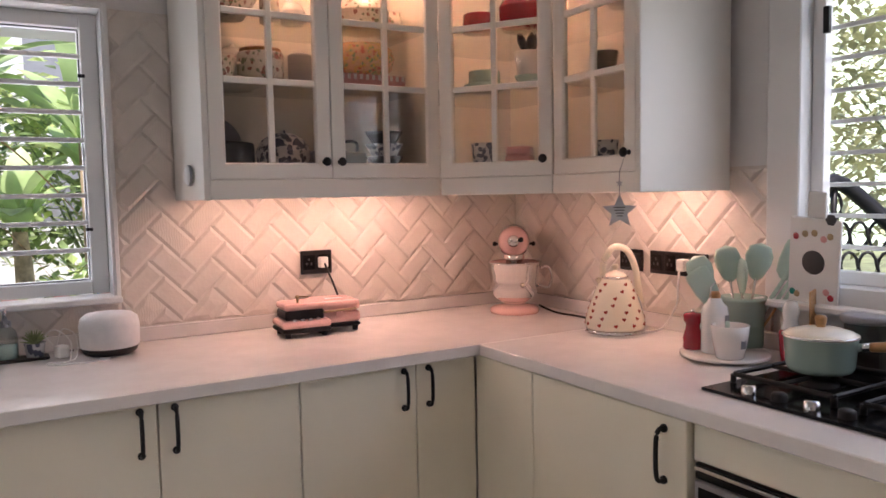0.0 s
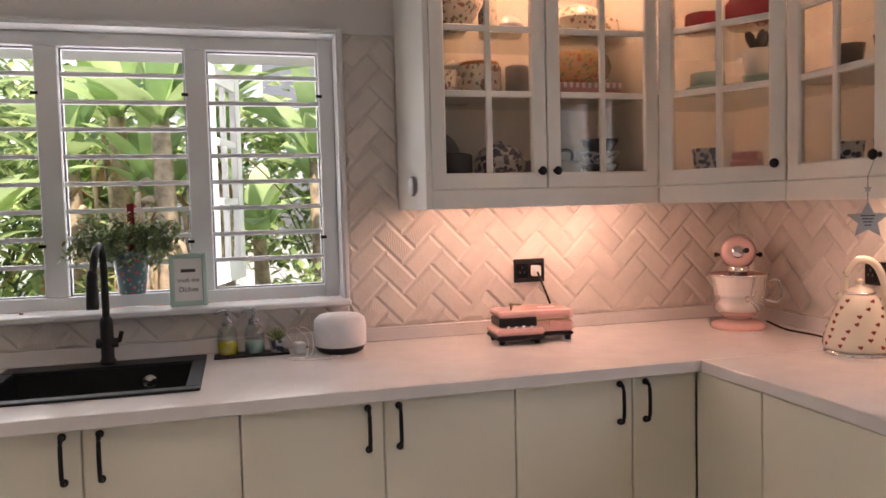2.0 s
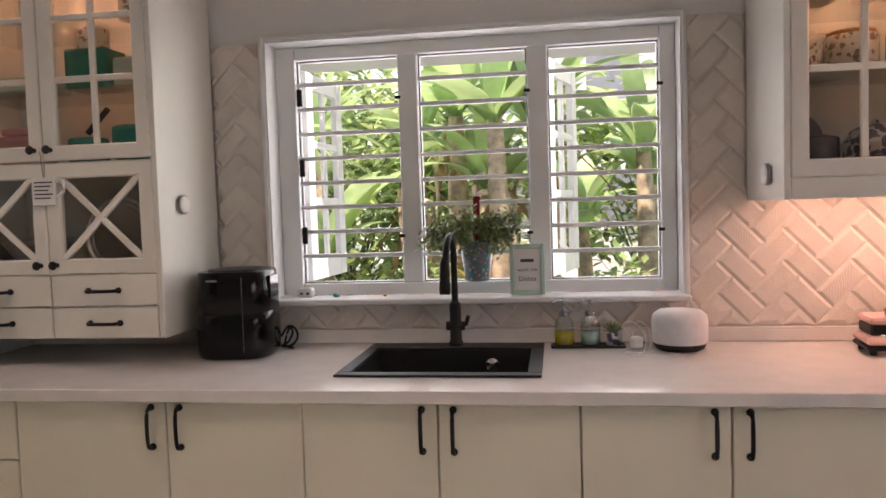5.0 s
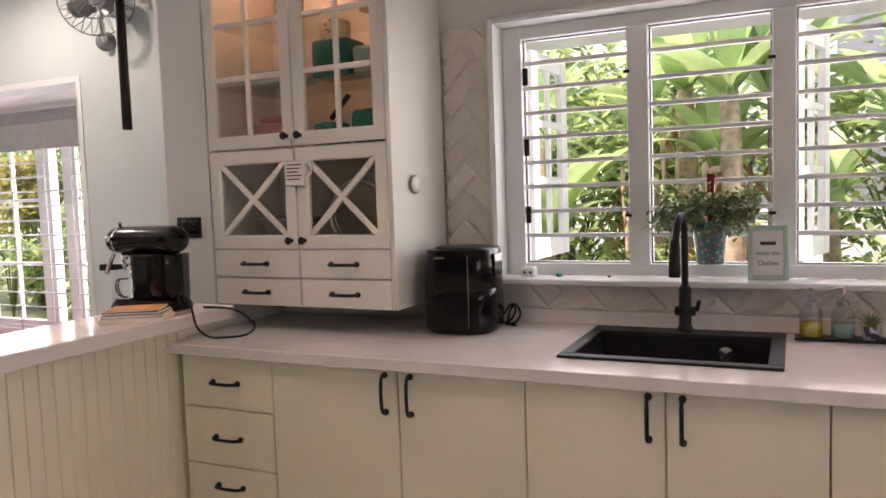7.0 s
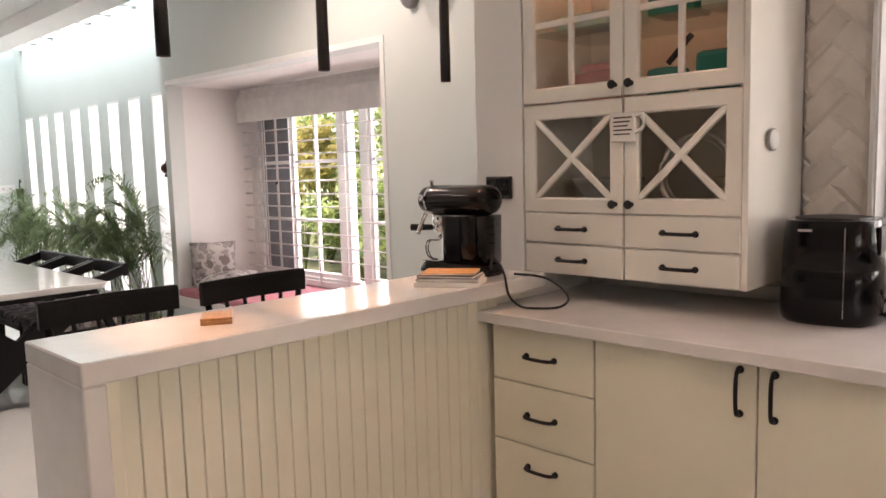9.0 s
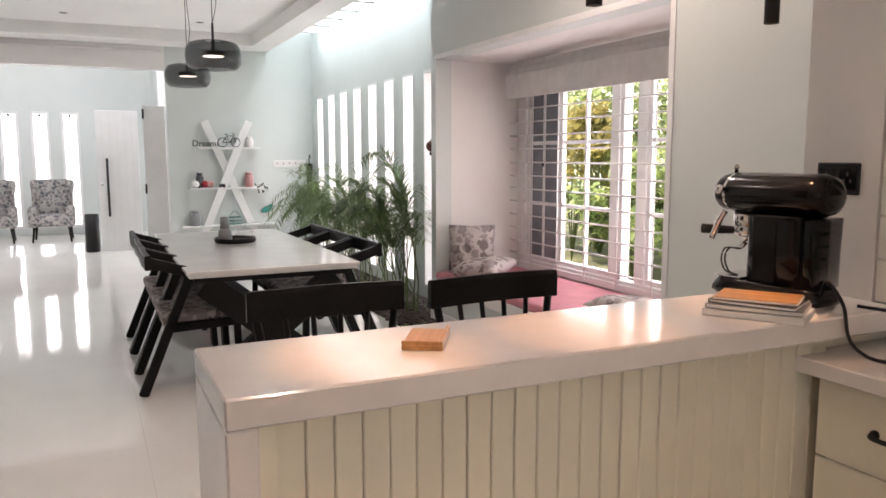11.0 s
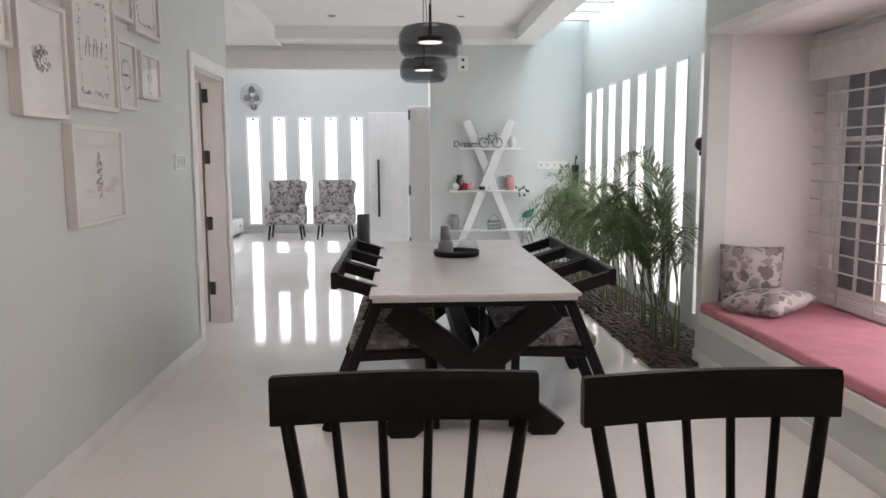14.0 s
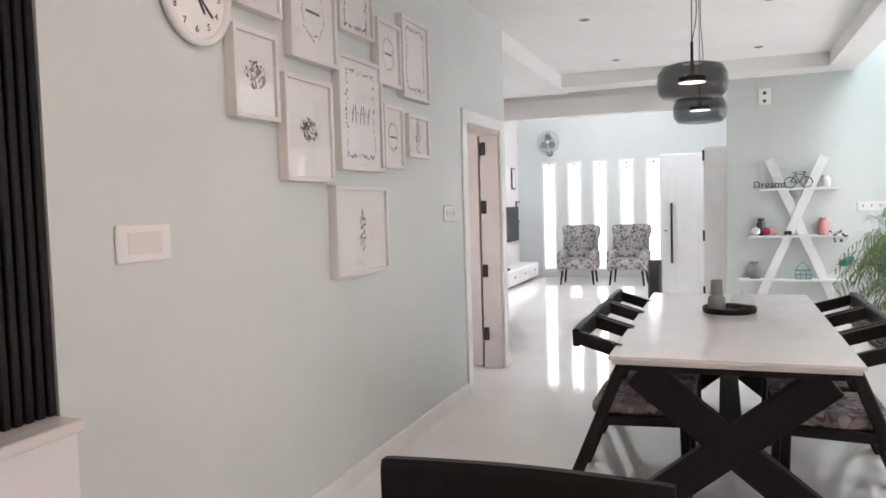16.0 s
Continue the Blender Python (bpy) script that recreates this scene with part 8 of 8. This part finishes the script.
for a, b in (((-0.085, 0.063), (-0.03, 0.15)), ((-0.03, 0.15), (0.06, 0.15)), ((0.06, 0.17), (0.085, 0.063)), ((-0.03, 0.15), (0.01, 0.06)), ((0.01, 0.06), (0.06, 0.15)), ((-0.085, 0.063), (0.01, 0.06)), ((0.04, 0.185), (0.085, 0.17)), ((-0.05, 0.17), (-0.01, 0.17))):
    tube(bm, [(a[0], 0, a[1]), (b[0], 0, b[1])], 0.004, 6)
part("body", bm, MATT, t)
JAR = [(0, 0), (0.9, 0), (1, 0.05), (1, 0.7), (0.7, 0.82), (0.7, 0.88), (0.78, 0.88), (0.78, 1.0), (0, 1.0)]
for y, z, r, h, mt, lab in ((2.64, 1.506, 0.055, 0.14, FRAMEW, "pale glass jar on the top shelf"), (1.97, 0.966, 0.05, 0.20, DARKIN, "dark glass jar on the middle shelf"), (2.62, 0.966, 0.06, 0.20, SOFTPINK, "jar of pink sweets on the middle shelf"), (1.90, 0.461, 0.065, 0.20, GREYE, "grey glass lantern jar on the low shelf")):
    ware("shelf_jar", SHX - 0.06, y, z, JAR, r, h, mt, lab, "jar")
for y, mt in ((1.91, PORC), (2.03, REDE), (2.10, SOFTPINK)):
    t = thing("heart_ornament", SHX, y, 0.966, "small round heart ornament on the shelf", "ornament", 90)
    part("heart", lathe(bmesh.new(), [(0, -0.014), (0.035, -0.012), (0.048, 0.0), (0.035, 0.012), (0, 0.014)], 16, m=pose(0, 0, 0.05, 90, 0, 0)), mt, t)
t = thing("toy_car", SHX, 2.25, 0.966, "tiny dark toy car on the shelf", "toy")
part("body", B(-0.02, 0.02, -0.04, 0.04, 0.01, 0.05, 0.008), DARKIN, t)
for y in (-0.025, 0.025):
    part("wheel", lathe(bmesh.new(), [(0, -0.022), (0.012, -0.022), (0.012, 0.022), (0, 0.022)], 10, m=pose(0, y, 0.012, 0, 90, 0)), INK, t)
t = thing("berry_sprig", SHX + 0.01, 2.77, 0.98, "dark berry sprig hanging over the shelf edge", "ornament")
rnd = random.Random(3)
for i in range(14):
    part("berry", lathe(bmesh.new(), [(0, -0.014), (0.012, -0.006), (0.012, 0.006), (0, 0.014)], 8, 0.02, rnd.uniform(-0.09, 0.08), rnd.uniform(-0.09, 0.05)), DARKIN, t)
part("stem", tube(bmesh.new(), smoothline([(0.015, -0.09, 0.0), (0.02, 0.0, 0.02), (0.02, 0.08, -0.06)], 4), 0.003, 6), BROWN, t)
t = thing("wire_basket", SHX - 0.05, 2.41, 0.461, "small teal wire basket on the low shelf", "basket")
bm = bmesh.new()
for z in (0.006, 0.05, 0.10):
    tube(bm, [(-0.06, -0.08, z), (0.06, -0.08, z), (0.06, 0.08, z), (-0.06, 0.08, z), (-0.06, -0.08, z)], 0.004, 6)
for y in (-0.08, -0.03, 0.03, 0.08):
    tube(bm, [(0.06, y, 0.0), (0.06, y, 0.10)], 0.003, 6)
tube(bm, smoothline([(0, -0.08, 0.10), (0, 0.0, 0.19), (0, 0.08, 0.10)], 5), 0.004, 6)
part("frame", bm, TEAL, t)
t = thing("bird_ornament", XS + 0.02, 2.86, 0.60, "grey-blue wall bird ornament", "ornament", 90)
bm = lathe(bmesh.new(), [(0, -0.09), (0.03, -0.06), (0.05, 0.0), (0.04, 0.05), (0, 0.09)], 16, m=pose(0, 0, 0.05, 0, 70, 0) @ Matrix.Diagonal((1, 0.4, 1, 1)))
part("body", bm, TEAL, t)
part("head", lathe(bmesh.new(), [(0, -0.025), (0.022, -0.012), (0.022, 0.012), (0, 0.025)], 12, 0.06, 0, 0.10), TEAL, t)

# planting bed
bed = tagged(new("pebble_bed"), "bed of dark brown pebbles along the window wall", "pebbles", kind="structure")
bed.matrix_world = pose(-6.62, 2.86, 0)
part("soil", B(-4.95, 0.0, 0.0, 0.688, 0.0005, 0.012, 0.003), EARTH, bed)
rnd = random.Random(8)
shapes = []
for k in range(6):
    bm = bmesh.new()
    bmesh.ops.create_icosphere(bm, subdivisions=1, radius=1)
    for v in bm.verts:
        v.co *= rnd.uniform(0.85, 1.12)
    for f in bm.faces:
        f.smooth = True
    me = bpy.data.meshes.new("pebble")
    bm.to_mesh(me)
    bm.free()
    me.materials.append(PEBBLE)
    shapes.append(me)
spots = []
for i in range(80):
    for k in range(11):
        spots.append((-0.03 - i * 0.061 + rnd.uniform(-0.02, 0.02), 0.03 + k * 0.061 + rnd.uniform(-0.02, 0.02)))
near = [s for s in spots if s[0] > -1.62][:290]
for x, y in near:
    o = new("pebble", rnd.choice(shapes))
    o.parent = bed
    o.matrix_local = pose(x, y, 0.016, rnd.uniform(-15, 15), rnd.uniform(-15, 15), rnd.uniform(0, 180)) @ Matrix.Diagonal((rnd.uniform(0.035, 0.055), rnd.uniform(0.024, 0.034), rnd.uniform(0.014, 0.02), 1))
bm = bmesh.new()
for x, y in spots[len(near):]:
    tmp = bmesh.new()
    tmp.from_mesh(rnd.choice(shapes))
    join(bm, tmp, pose(x, y, 0.016, 0, 0, rnd.uniform(0, 180)) @ Matrix.Diagonal((rnd.uniform(0.035, 0.055), rnd.uniform(0.024, 0.034), rnd.uniform(0.014, 0.02), 1)))
tagged(part("pebbles", bm, PEBBLE, bed), kind="stuff")


def palm(x, y, stems, height, seed):
    """A clumped areca palm: cane stems, each with arching feather fronds of narrow leaflets."""
    rnd = random.Random(seed)
    t = thing("areca_palm", x, y, 0.012, "green areca palm growing from the pebble bed", "palm", 0, "areca palms")
    for k in range(stems):
        a, r = rnd.uniform(0, 6.28), rnd.uniform(0.02, 0.16)
        bx, by = r * math.cos(a), 0.6 * r * math.sin(a)
        h = height * rnd.uniform(0.18, 0.5)
        tx, ty = bx * 1.5 + rnd.uniform(-0.08, 0.08), by + rnd.uniform(-0.10, 0.05)
        part("cane", tube(bmesh.new(), smoothline([(bx, by, 0), (bx * 1.2, by * 1.2, h * 0.5), (tx, ty, h)], 4), 0.008, 7, 0.005), STALK, t)
        for j in range(3):
            yaw = rnd.uniform(0, 6.28)
            if math.sin(yaw) > 0.4:
                yaw += math.pi
            if x > -7.1 and math.cos(yaw) > 0.1:
                yaw = math.pi - yaw
            le = height * rnd.uniform(0.6, 0.95)
            lean = rnd.uniform(0.3, 1.0)
            d = Vector((math.cos(yaw), math.sin(yaw) * 0.6, 0))
            pts = []
            for i in range(11):
                u = i / 10
                pts.append(Vector((tx, ty, h)) + d * le * lean * (0.45 * u + 0.75 * u * u) + Vector((0, 0, le * (1.15 * u - (0.25 + 0.75 * lean) * u * u * u))))
            bm = bmesh.new()
            tube(bm, pts, 0.004, 5, 0.0012)
            for i in range(6, 26):
                u = i / 26
                q = pts[min(9, int(u * 10))].lerp(pts[min(10, int(u * 10) + 1)], u * 10 - int(u * 10))
                f = (pts[min(10, int(u * 10) + 1)] - pts[int(u * 10)]).normalized()
                sd = f.cross(Vector((0, 0, 1)))
                sd = (sd if sd.length > 0.05 else Vector((-d.y, d.x, 0))).normalized()
                ll = 0.21 * height * (0.35 + 0.65 * math.sin(math.pi * min(1, u * 0.85 + 0.08))) * rnd.uniform(0.85, 1.1)
                for s in (1, -1):
                    tip = (sd * s * 0.7 + f * 0.75 + Vector((0, 0, rnd.uniform(-0.25, 0.1)))).normalized()
                    w = tip.cross(Vector((0, 0, 1))).normalized() * 0.0066
                    m1 = q + tip * ll * 0.45 + Vector((0, 0, 0.008))
                    e = q + tip * ll + Vector((0, 0, -0.16 * ll))
                    vs = [bm.verts.new(p) for p in (q - w * 0.4, q + w * 0.4, m1 + w, e, m1 - w)]
                    bm.faces.new((vs[0], vs[1], vs[2], vs[4]))
                    bm.faces.new((vs[4], vs[2], vs[3]))
            part("frond", bm, LEAFP, t)
    return t


for i, (x, y, n, h) in enumerate(((-7.0, 3.12, 5, 1.45), (-7.25, 3.15, 6, 1.15), (-7.75, 3.2, 6, 1.05), (-8.3, 3.2, 6, 1.15), (-8.95, 3.2, 7, 1.2), (-9.7, 3.2, 7, 1.2), (-10.4, 3.15, 6, 1.25))):
    palm(x, y, n, h, 30 + i)
t = thing("umbrella", XS + 0.06, 3.47, 0.0, "folded black umbrella hanging on the wall", "umbrella")
part("canopy", tube(bmesh.new(), smoothline([(0, 0, 0.55), (0.01, 0, 0.9), (0, 0, 1.28)], 4), 0.02, 8, 0.05), MATT, t)
part("handle", tube(bmesh.new(), smoothline([(0, 0, 1.28), (0, 0, 1.36), (0.03, 0, 1.40), (0.06, 0, 1.36)], 4), 0.008, 8), MATT, t)

# ---- living room beyond ----


def armchair(x, y, rz):
    t = thing("armchair", x, y, 0, "cream wing armchair with grey flower pattern", "armchair", rz, "living room armchairs")
    part("seat", B(-0.30, 0.30, -0.30, 0.26, 0.26, 0.44, 0.05, 3), ARMFAB, t)
    m = pose(0, 0.24, 0.40, -10, 0, 0)
    half = [(0.235, 0.0), (0.245, 0.20), (0.285, 0.34), (0.325, 0.47), (0.335, 0.56), (0.31, 0.605), (0.20, 0.615)]
    bm = bmesh.new()
    prism(bm, half + [(-x, z) for x, z in reversed(half)], -0.13, 0.0)
    bmesh.ops.bevel(bm, geom=bm.edges[:], offset=0.022, segments=2, affect="EDGES", profile=0.5)
    bm.transform(m @ pose(0, 0, 0, 90, 0, 0))
    part("backrest", bm, ARMFAB, t)
    for s in (-1, 1):
        bm = prism(bmesh.new(), [(0.0, 0.12), (0.0, 0.585), (-0.10, 0.575), (-0.165, 0.50), (-0.15, 0.36), (-0.05, 0.20)], -0.028, 0.028)
        bmesh.ops.bevel(bm, geom=bm.edges[:], offset=0.014, segments=2, affect="EDGES", profile=0.5)
        bm.transform(m @ pose(0.285 * s, 0.01, 0, 0, 0, -12 * s) @ Matrix(((0, 0, 1, 0), (1, 0, 0, 0), (0, 1, 0, 0), (0, 0, 0, 1))))
        part("wing", bm, ARMFAB, t)
    for s in (-1, 1):
        part("armrest", B(0.27 * s - 0.065, 0.27 * s + 0.065, -0.28, 0.28, 0.24, 0.58, 0.05, 3), ARMFAB, t)
    for sx in (-1, 1):
        for sy in (-1, 1):
            part("leg", tube(bmesh.new(), [(0.25 * sx, 0.22 * sy, 0.27), (0.28 * sx, 0.25 * sy, 0.0)], 0.022, 8, 0.013), WOODBLK, t)
    return t


armchair(-14.95, -0.78, 92)
armchair(-14.95, 0.06, 88)
for k in range(5):
    w = tagged(new("window_%d" % (4 + k)), "tall narrow white slot window", "window", kind="structure")
    w.matrix_world = pose(XE, -1.50 + 0.473 * k, 0.16)
    bm = bmesh.new()
    for q in ((-0.02, 0.012, -0.145, -0.10, -0.03, 2.0), (-0.02, 0.012, 0.10, 0.145, -0.03, 2.0), (-0.02, 0.0115, -0.10, 0.10, 1.955, 2.0), (-0.02, 0.0115, -0.10, 0.10, -0.03, 0.015)):
        box(bm, *q, 0.003)
    part("window_frame", bm, TRIM, w)
    part("catch", B(-0.015, 0.0, -0.02, 0.02, 1.91, 1.95, 0.003), MATT, w)
for k in range(8):
    w = tagged(new("window_%d" % (9 + k)), "tall narrow white window behind palms", "window", kind="structure")
    w.matrix_world = pose(-11.33 + 0.52 * k + 0.135, 3.55, 0.12)
    bm = bmesh.new()
    for q in ((-0.14, -0.118, -0.006, 0.19, 0, 2.07), (0.118, 0.14, -0.006, 0.19, 0, 2.07), (-0.118, 0.118, -0.0055, 0.19, 2.045, 2.07), (-0.118, 0.118, -0.0055, 0.19, 0, 0.025)):
        box(bm, *q, 0.002)
    part("window_frame", bm, TRIM, w)
d2 = tagged(new("door_2"), "white entrance door standing open with a long black pull", "door", kind="structure")
d2.matrix_world = pose(-13.0, 0.745, 0)
part("door_leaf", B(-0.02, 0.02, 0.0, 0.575, 0.01, 2.04, 0.004), TRIM, d2)
for i in range(5):
    part("groove", B(0.0201, 0.022, 0.09 + 0.1 * i, 0.094 + 0.1 * i, 0.05, 2.0), FRAMEW, d2)
part("pull_handle", tube(bmesh.new(), [(0.06, 0.14, 0.52), (0.06, 0.14, 1.36)], 0.016, 10), MATT, d2)
for z in (0.6, 1.28):
    part("handle_post", tube(bmesh.new(), [(0.02, 0.14, z), (0.06, 0.14, z)], 0.010, 8), MATT, d2)
part("lock", lathe(bmesh.new(), [(0.02, 0), (0.02, 0.01), (0, 0.012)], 12, m=pose(0.0202, 0.06, 0.98, 0, 90, 0)), CHROME, d2)
d3 = tagged(new("door_3"), "white entrance side panel with black hinges", "door", kind="structure")
d3.matrix_world = pose(-12.0, 1.33, 0)
part("panel", B(-0.02, 0.02, 0.0, 0.275, 0.0, 2.06, 0.004), TRIM, d3)
for z in (0.25, 0.95, 1.95):
    part("hinge", B(0.0201, 0.035, -0.012, 0.014, z - 0.065, z + 0.065, 0.003), MATT, d3)
struct("wall_entrance_side", B(-13.0, -11.75, 1.62, 1.75, 0, 3.9), WHITE)
t = thing("umbrella_stand", -13.1, 0.64, 0, "black metal umbrella stand by the door", "stand")
part("body", lathe(bmesh.new(), [(0, 0), (0.09, 0), (0.10, 0.02), (0.095, 0.55), (0.085, 0.55), (0.08, 0.03), (0, 0.03)], 20), MATT, t)
t = thing("tv_unit", -14.5, -1.9, 0, "low white television unit with drawers", "tv unit")
part("body", B(-1.4, 1.4, -0.19, 0.17, 0.04, 0.30, 0.006), TRIM, t)
for i in range(4):
    dr = part("drawer", B(-1.38 + 0.69 * i, -0.71 + 0.69 * i, 0.171, 0.188, 0.06, 0.28, 0.004), TRIM, t)
    part("knob", lathe(bmesh.new(), [(0.012, 0), (0.012, 0.02), (0, 0.022)], 10, m=pose(-1.05 + 0.69 * i, 0.188, 0.18, -90, 0, 0)), MATT, dr)
t = thing("television", -15.25, -2.095, 1.02, "black flat television on the white wall", "television")
part("screen", B(-0.55, 0.55, 0, 0.045, -0.30, 0.33, 0.006), BLACK, t)
for x, z in ((-15.6, 1.87), (-15.88, 1.25)):
    t = thing("small_frame", x, -2.099, z, "small dark frame on the living room wall", "picture frame")
    part("frame", B(-0.12, 0.12, 0, 0.025, -0.2, 0.2, 0.004), DARKIN, t)
    part("print", B(-0.095, 0.095, 0.0252, 0.028, -0.17, 0.17), PAPER, t)
t = thing("set_top_box", -14.0, -1.86, 0.3005, "small black box on the television unit", "box")
part("body", B(-0.15, 0.15, -0.08, 0.08, 0, 0.035, 0.004), BLACK, t)
t = thing("curtain_rail", XS + 0.03, 0.0, 2.735, "thin grey curtain rail along the beam", "rail")
part("rail", B(-0.012, 0.012, -1.9, 1.55, -0.012, 0.012, 0.003), FRAMEW, t)

# sideboard and dark fluted panel in the niche
t = thing("sideboard", -3.02, YL - 0.04, 0, "white sideboard with a pale stone top", "sideboard")
part("body", B(-0.62, 0.60, 0.012, 0.12, 0.0, 0.824, 0.004), TRIM, t)
part("top", B(-0.63, 0.62, 0.012, 0.14, 0.825, 0.86, 0.004), QUARTZ, t)
t = thing("fluted_panel", -3.02, YL - 0.0295, 0.862, "dark fluted wood wall panel", "wall panel")
part("backing", B(-0.633, 0.70, 0.0, 0.006, 0, 2.0), WOODBLK, t)
for i in range(36):
    part("slat", B(-0.632 + 0.037 * i, -0.606 + 0.037 * i, 0.0065, 0.024, 0, 2.0, 0.004), WOODBLK, t)

# ---- herringbone wall tiling ----
TW, GAP, NARROW = 0.085, 0.0010, 0.9713


def clip(poly, axis, limit, keep_less):
    out = []
    for i, p in enumerate(poly):
        q = poly[(i + 1) % len(poly)]
        a, b = (p[axis] <= limit) == keep_less or p[axis] == limit, (q[axis] <= limit) == keep_less or q[axis] == limit
        if a:
            out.append(p)
        if a != b:
            k = (limit - p[axis]) / (q[axis] - p[axis])
            out.append((p[0] + k * (q[0] - p[0]), p[1] + k * (q[1] - p[1])))
    return out


def inset(poly, d):
    """A convex outline moved inwards by d, or None where too little is left."""
    n, out = len(poly), []
    for i in range(n):
        p0, p1, p2 = Vector(poly[i - 1]), Vector(poly[i]), Vector(poly[(i + 1) % n])
        e0, e1 = (p1 - p0), (p2 - p1)
        if e0.length < 0.004 or e1.length < 0.004:
            return None
        e0.normalize(), e1.normalize()
        n0, n1 = Vector((-e0.y, e0.x)), Vector((-e1.y, e1.x))
        c = 1 + n0.dot(n1)
        if c < 0.15:
            return None
        out.append(p1 + (n0 + n1) * d / c)
    area = sum(out[i].x * out[(i + 1) % n].y - out[(i + 1) % n].x * out[i].y for i in range(n)) / 2
    for i in range(n):
        if (out[(i + 1) % n] - out[i]).dot(Vector(poly[(i + 1) % n]) - Vector(poly[i])) <= 0:
            return None
    return [tuple(v) for v in out] if area > 0 else None


def tile_mesh(poly, place):
    """A bevelled tile over the outline; place maps (u, v, height) into the wall's space."""
    edge = inset(poly, GAP / 2)
    if edge is None:
        return None
    top = inset(edge, 0.0115) or [((x + sum(p[0] for p in edge) / len(edge)) / 2, (y + sum(p[1] for p in edge) / len(edge)) / 2) for x, y in edge]
    bm = bmesh.new()
    a = [bm.verts.new(place(u, v, 0.0)) for u, v in edge]
    b = [bm.verts.new(place(u, v, 0.0060)) for u, v in edge]
    c = [bm.verts.new(place(u, v, 0.0122)) for u, v in top]
    n = len(edge)
    for i in range(n):
        j = (i + 1) % n
        bm.faces.new((a[i], a[j], b[j], b[i]))
        bm.faces.new((b[i], b[j], c[j], c[i]))
    bm.faces.new(c)
    bmesh.ops.recalc_face_normals(bm, faces=bm.faces[:])
    return bm


def embossed(name, kind):
    m = TILE.copy()
    m.name = name
    n, l = m.node_tree.nodes, m.node_tree.links
    tc, bp = n.new("ShaderNodeTexCoord"), n.new("ShaderNodeBump")
    if kind == "dots":
        tx = n.new("ShaderNodeTexVoronoi")
        tx.inputs["Scale"].default_value, tx.inputs["Randomness"].default_value = 75, 0.15
    else:
        tx = n.new("ShaderNodeTexWave")
        tx.inputs["Scale"].default_value, tx.inputs["Distortion"].default_value = 34, 6.0
        tx.inputs["Detail"].default_value = 1.0
    l.new(tc.outputs["Object"], tx.inputs["Vector"])
    bp.inputs["Strength"].default_value, bp.inputs["Distance"].default_value = 0.16, 0.003
    l.new(tx.outputs["Distance" if kind == "dots" else "Fac"], bp.inputs["Height"])
    l.new(bp.outputs[0], n["Principled BSDF"].inputs["Normal"])
    return m


TILES = [TILE, TILE, TILE, embossed("dotted_beige_tile", "dots"), embossed("rippled_beige_tile", "waves"), embossed("rippled_beige_tile", "waves")]


def area(poly):
    return abs(sum(p[0] * q[1] - q[0] * p[1] for p, q in zip(poly, poly[1:] + poly[:1]))) / 2


def clip_box(poly, u0, u1, v0, v1):
    for axis, lim, less in ((0, u0, False), (0, u1, True), (1, v0, False), (1, v1, True)):
        poly = clip(poly, axis, lim, less)
        if len(poly) < 3:
            return []
    return poly


def herringbone(wall, regions, place, shift=(0.0, 0.0)):
    """Zigzag columns of tiles over the joined regions; tiles are cut at the outer edges only."""
    rnd = random.Random(17)
    c = math.sqrt(0.5)
    u0, u1 = min(q[0] for q in regions), max(q[1] for q in regions)
    v0, v1 = min(q[2] for q in regions), max(q[3] for q in regions)
    for k in range(-90, 90):
        for m in range(-40, 40):
            for x, y, w, h in ((k + 4 * m, k, 2, 1), (k + 2 + 4 * m, k - 1, 1, 2)):
                cx, cy = (x + w / 2) * TW, (y + h / 2) * TW
                mu, mv = (cx - cy) * c * NARROW + shift[0], (cx + cy) * c + shift[1]
                if not (u0 - 0.12 < mu < u1 + 0.12 and v0 - 0.12 < mv < v1 + 0.12):
                    continue
                poly = []
                for sx, sy in ((0, 0), (1, 0), (1, 1), (0, 1)):
                    px, py = (x + sx * w) * TW, (y + sy * h) * TW
                    poly.append(((px - py) * c * NARROW + shift[0], (px + py) * c + shift[1]))
                poly = clip_box(poly, u0, u1, v0, v1)
                if not poly:
                    continue
                cuts = [p for p in (clip_box(poly, *q) for q in regions) if p]
                if sum(area(p) for p in cuts) > 0.995 * area(poly):
                    cuts = [poly]
                mt = rnd.choice(TILES)
                for p in cuts:
                    bm = tile_mesh(p, place)
                    if bm is not None:
                        part("tile", bm, mt, wall)


wn_ob, we_ob = bpy.data.objects["wall_north"], bpy.data.objects["wall_east"]
ZT0, ZT1 = CT + 0.055, 2.11
for q in ((-1.479, -1.269, CT, ZT1), (-1.269, 0.379, CT, 1.055), (0.379, 0.588, CT, ZT1), (0.588, XR + 0.01, CT, 1.50), (-2.33, -1.479, CT, 1.02)):
    part("grout", B(q[0], q[1], YB + 0.0045, YB + 0.0195, q[2], q[3]), GROUT, wn_ob)
part("grout", B(XR + 0.0045, XR + 0.0195, 1.556, YB + 0.0042, CT, 1.50), GROUT, we_ob)
herringbone(wn_ob, ((-1.478, -1.270, ZT0, ZT1), (-1.270, 0.380, ZT0, 1.054), (0.380, 0.588, ZT0, ZT1), (0.588, XR + 0.004, ZT0, 1.49)), lambda u, v, h: (u, YB + 0.0095 - h, v), (1.498 - 2.5 * 0.70711 * TW * NARROW, 1.29 - 2.5 * 0.70711 * TW))
herringbone(we_ob, ((1.558, YB - 0.006, ZT0, 1.49),), lambda u, v, h: (XR + 0.0095 - h, u, v), (0.0, 0.0))
